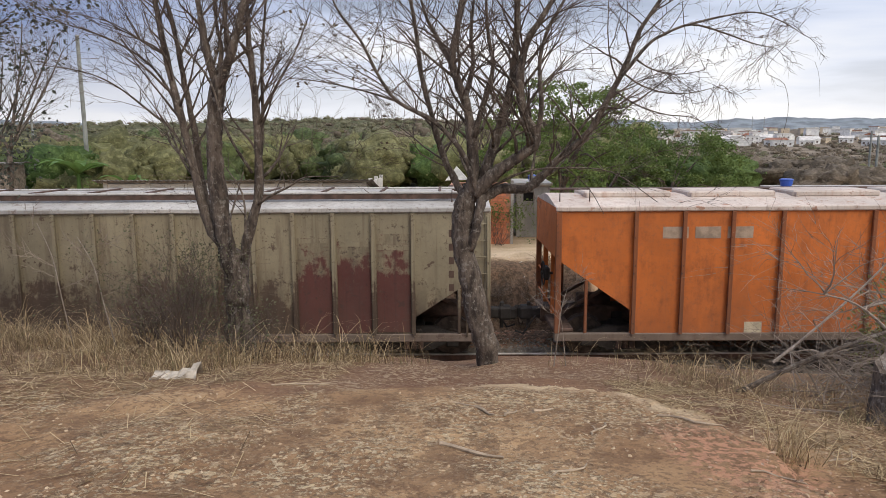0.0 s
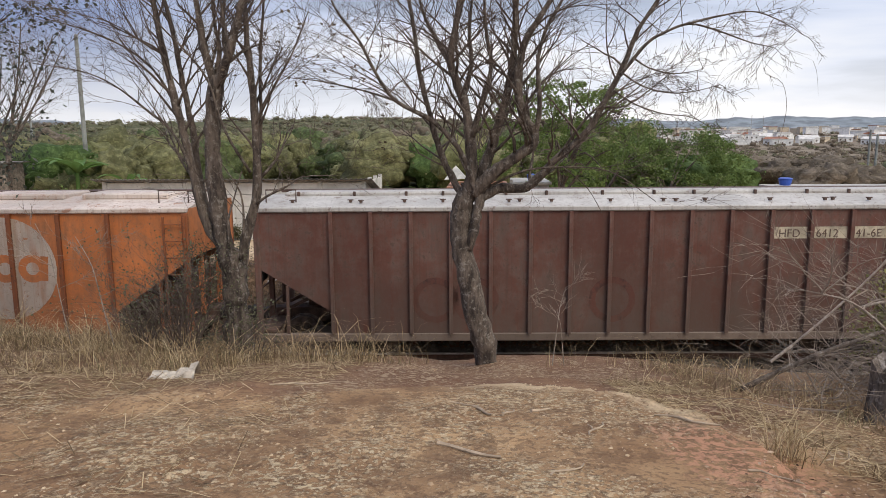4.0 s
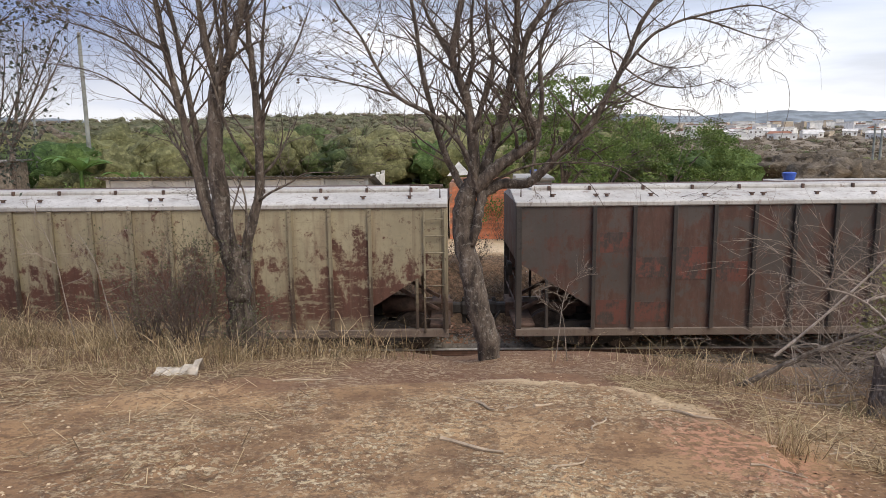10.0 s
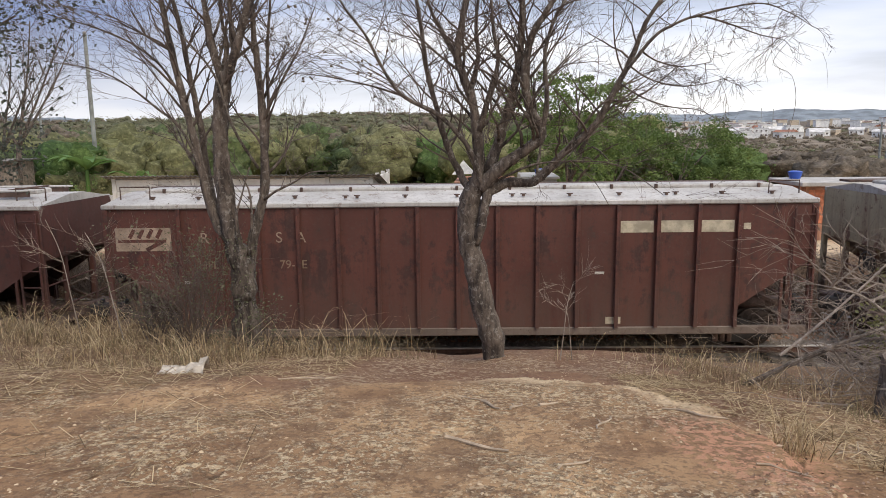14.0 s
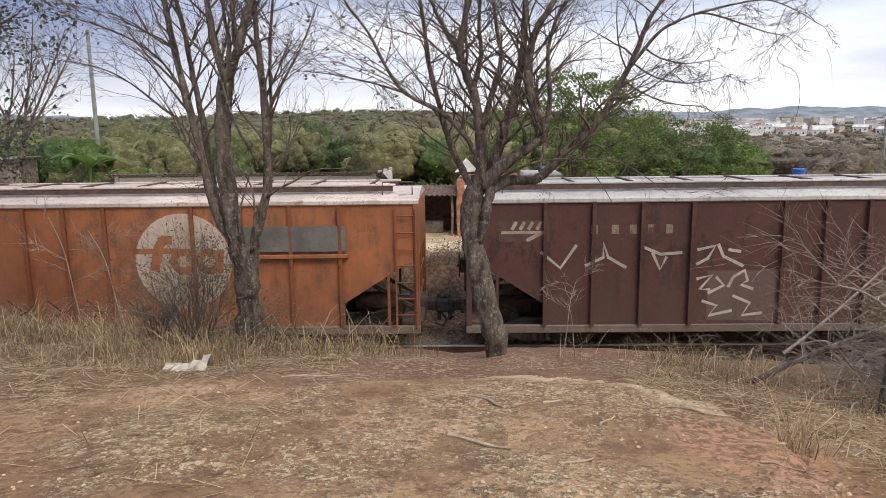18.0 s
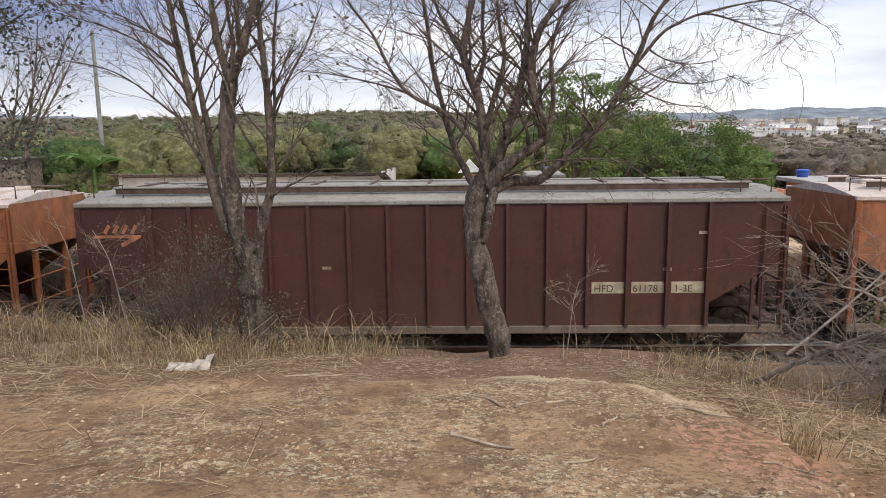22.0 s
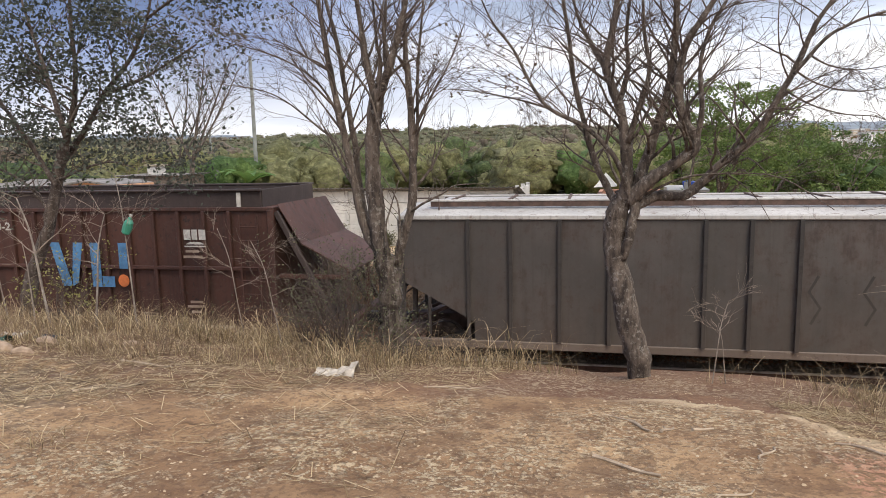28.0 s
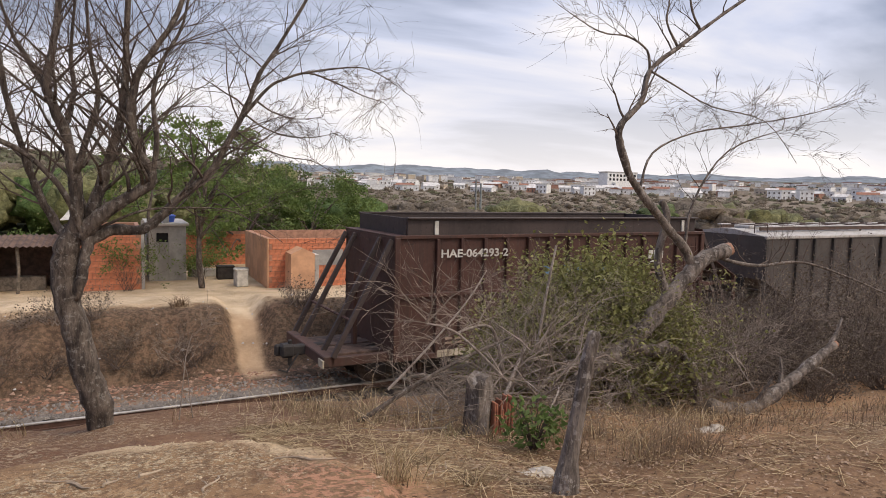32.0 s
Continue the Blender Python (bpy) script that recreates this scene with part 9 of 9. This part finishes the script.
def plastic_scrap(x, y, w, h, seed, mat=None):
    rng = random.Random(seed)
    ob = thing("plastic_scrap", "crumpled dirty white plastic on the ground", "litter", "litter on the ground")
    g = Geo()
    nx, ny = 9, 5
    z = land(x, y)
    top = []
    for j in range(ny):
        for i in range(nx):
            u, v = i / (nx - 1), j / (ny - 1)
            e = math.sin(math.pi * v) * 0.7 + 0.12
            top.append((x + (u - 0.5) * w + rng.gauss(0, 0.012), y + (v - 0.5) * 0.16 + rng.gauss(0, 0.012), z + 0.01 + h * e * (0.45 + 0.75 * u * u) * rng.uniform(0.55, 1.15)))
    low = [(a, b, c - 0.006) for a, b, c in top]
    m = nx * ny
    fs = [(j * nx + i, j * nx + i + 1, (j + 1) * nx + i + 1, (j + 1) * nx + i) for j in range(ny - 1) for i in range(nx - 1)]
    g.add(top + low, fs + [tuple(m + k for k in reversed(f)) for f in fs])
    part("sheet", g, mat or M_PLASTICBAG, ob)


M_PALE_LITTER = foliage("pale_scraps", [(0.25, 0.2, 0.17), (0.45, 0.42, 0.4), (0.65, 0.63, 0.6)], 0.7, 0.0)
build_grass()
build_litter()
for a in ((-0.06, 3.6, -28, 0.4, 0.012, 0.03, False), (0.02, 4.3, -55, 0.2, 0.011, 0.05, False), (0.19, 4.28, 60, 0.16, 0.008, 0.1, True), (0.4, 4.34, 25, 0.14, 0.011, 0.05, False), (-0.1, 4.45, -12, 0.2, 0.006, 0.05, False),
          (0.7, 3.95, 60, 0.22, 0.007, 0.1, True), (-1.4, 5.05, 12, 0.45, 0.008, 0.05, False), (1.3, 4.2, -30, 0.4, 0.008, 0.08, False), (0.45, 3.3, 40, 0.25, 0.006, 0.1, False), (-3.9, 4.2, 30, 0.5, 0.009, 0.1, False), (-4.2, 5.0, -8, 0.6, 0.012, 0.05, False), (1.5, 3.3, -20, 0.3, 0.006, 0.1, False), (2.2, 3.9, 10, 0.4, 0.006, 0.08, True)):
    stick(*a)
plastic_scrap(-2.52, 5.35, 0.38, 0.13, 5)
plastic_scrap(2.75, 3.75, 0.2, 0.04, 7)
plastic_scrap(4.9, 4.3, 0.25, 0.05, 8)
plastic_scrap(-6.63, 5.58, 0.5, 0.1, 9, plain("dark_green_sheeting", (0.03, 0.075, 0.05), 0.5, 0, 0.3, 9))
plastic_scrap(-6.90, 6.14, 0.4, 0.08, 10)
plastic_scrap(-6.34, 6.07, 0.3, 0.05, 11, plain("blackened_rag", (0.05, 0.05, 0.055), 0.9, 0, 0.3, 9))
for q in ((-5.95, 5.10, 0.14), (-5.56, 4.98, 0.1), (-5.9, 5.6, 0.12), (-5.2, 6.0, 0.09)):
    rk = thing("field_stone", "rounded tan stone lying on the bank", "stone", "stones on the bank", at=pose(q[0], q[1], land(q[0], q[1]) - 0.02, rz=60 * q[0]))
    part("stone", Geo().tube([(-q[2], 0, 0.02), (-q[2] * 0.7, 0, 0.04), (0, 0.01, 0.045), (q[2] * 0.7, 0, 0.035), (q[2], 0, 0.02)], [0.01, q[2] * 0.42, q[2] * 0.55, q[2] * 0.4, 0.01], 9), M_SANDSTONE, rk)
sapling(-4.55, 7.2, 1.45, -0.3, 91, 6, r=0.008)
sapling(-4.0, 7.1, 1.3, -0.35, 92, 7, r=0.009)
sapling(-7.35, 7.1, 1.75, -0.35, 93, 9, r=0.022)
sapling(-6.1, 7.2, 2.05, -0.15, 94, 7)
sapling(-6.75, 7.2, 1.55, 0.3, 95, 9, r=0.018)
sapling(-7.7, 7.2, 1.2, -0.1, 96, 5)
sapling(0.8, 7.5, 0.95, 0.14, 97, 6, r=0.008)
sapling(0.95, 7.55, 0.7, -0.1, 98, 5, r=0.007)
sapling(-8.6, 7.6, 1.0, -0.2, 99, 5)
shrub(-3.35, 7.3, 0.55, 1.05, 101, M_LEAF_OLIVE, 4, 0.018, 26, "grey-green scrub at the foot of a bare tree", 0.5)
shrub(-3.75, 7.35, 0.4, 0.75, 107, M_LEAF_OLIVE, 3, 0.018, 14, "grey-green scrub at the foot of a bare tree", 0.5)
shrub(-2.5, 7.2, 0.3, 0.5, 102, M_LEAF_OLIVE, 3, 0.02, 10, "grey-green scrub at the foot of a bare tree", 0.5)
shrub(-7.6, 7.6, 0.5, 0.8, 103, M_LEAF_SCRUB, 4, 0.022, 12, "yellow-green scrub in dry grass")
shrub(5.7, 7.0, 0.85, 1.22, 104, M_LEAF_SCRUB, 46, 0.034, 90, "olive leafy shrub behind cut branches")
shrub(5.0, 7.0, 0.6, 0.78, 105, M_LEAF_SCRUB, 34, 0.032, 60, "olive leafy shrub behind cut branches")
shrub(6.7, 7.1, 0.9, 1.15, 106, M_LEAF_SCRUB, 12, 0.027, 70, "olive leafy shrub behind cut branches")
for i in range(15):
    shrub(6.9 + 0.7 * i, 7.0 + 0.35 * (i % 3), 0.8, 1.15 + 0.12 * (i * 5 % 4), 110 + i, M_LEAF_DRY, 3, 0.024, 26, "dense leafless thicket on a bank", 0.5, "thicket", M_TWIG if i % 2 else M_DEADTWIG)
for i in range(10):
    shrub(6.4 + 0.6 * i, 6.45 + 0.25 * (i % 2), 0.7, 0.6 + 0.1 * (i % 3), 180 + i, M_LEAF_DRY, 2, 0.022, 22, "low tangle of dry twigs on a bank", 0.5, "thicket", M_TWIG)
for i in range(7):
    shrub(8.0 + 0.42 * i, 5.5 + 0.35 * (i % 3), 0.55, 0.42 + 0.08 * (i % 3), 200 + i, M_LEAF_DRY, 3, 0.02, 20, "low tangle of dry twigs on a bank", 0.5, "thicket", M_TWIG)
# the far side of the cutting
rs = random.Random(120)
for i in range(64):
    x = -17 + i * 0.4 + rs.uniform(-0.3, 0.3)
    if 2.0 < x < 4.3:
        continue
    shrub(x, 17.1 + rs.uniform(0, 1.3) + TRACK_SLOPE * x, rs.uniform(0.6, 0.9), rs.uniform(0.4, 0.7) + (0.55 if x < -7.5 else 0.2 if x < -4.5 else 0.0), 130 + i, M_LEAF_DRY, 1, 0.03, 32 if x < -7 else 15, "dry brown scrub on the cutting's far bank", 0.8, "bank_shrub", M_TWIG if i % 2 else M_DEADTWIG)
for x, y, h, s in ((-5.3, 24.6, 1.0, 162), (0.6, 24.3, 1.3, 163), (-9.5, 24.8, 0.5, 164), (-11.2, 24.6, 0.6, 165), (-15.6, 25.5, 1.4, 166), (3.1, 26.6, 0.9, 167), (-3.0, 28.2, 1.4, 168)):
    shrub(x, y, 0.4 + 0.25 * h, h, s, M_LEAF_GREEN if h > 0.8 else M_LEAF_OLIVE, 6, 0.05, 14, "leafy green plant in a sandy yard", 0.9, "yard_plant")
def plastic_bottle():
    b = thing("green_bottle", "green plastic bottle stuck on a bare sapling", "bottle", at=pose(-6.16, 7.2, 0.68, 0, 24, 0))
    part("bottle_body", Geo().tube([(0, 0, 0), (0, 0, 0.02), (0, 0, 0.09), (0, 0, 0.16), (0, 0, 0.2), (0, 0, 0.235)], [0.04, 0.055, 0.06, 0.055, 0.03, 0.018], 12), plain("green_bottle_plastic", (0.06, 0.3, 0.2), 0.35, 0, 0.15, 8), b)
    part("bottle_cap", Geo().tube([(0, 0, 0.232), (0, 0, 0.26)], 0.02, 10), M_WHITE, b)


plastic_bottle()
brush_pile()
broken_tree()
stump_and_post()

# ---- what moves ----
def along(d):
    """The pose of a wagon d metres along the track."""
    return pose(d * math.cos(radians(TRACK_TURN)), TRACK_Y + d * math.sin(radians(TRACK_TURN)), RAIL_Z, rz=TRACK_TURN)


def motions():
    times = [i * 0.5 for i in range(65)]
    for w, x0 in MOVING:
        walk(w, [(t, along(x0 + run(t))) for t in times])
    turn_times = [i * 0.1 for i in range(321)]
    for ws, x in WHEELSETS:
        walk(ws, [(t, pose(x, 0, WHEEL_R, 0, math.degrees(run(t) / WHEEL_R), 0)) for t in turn_times])


motions()
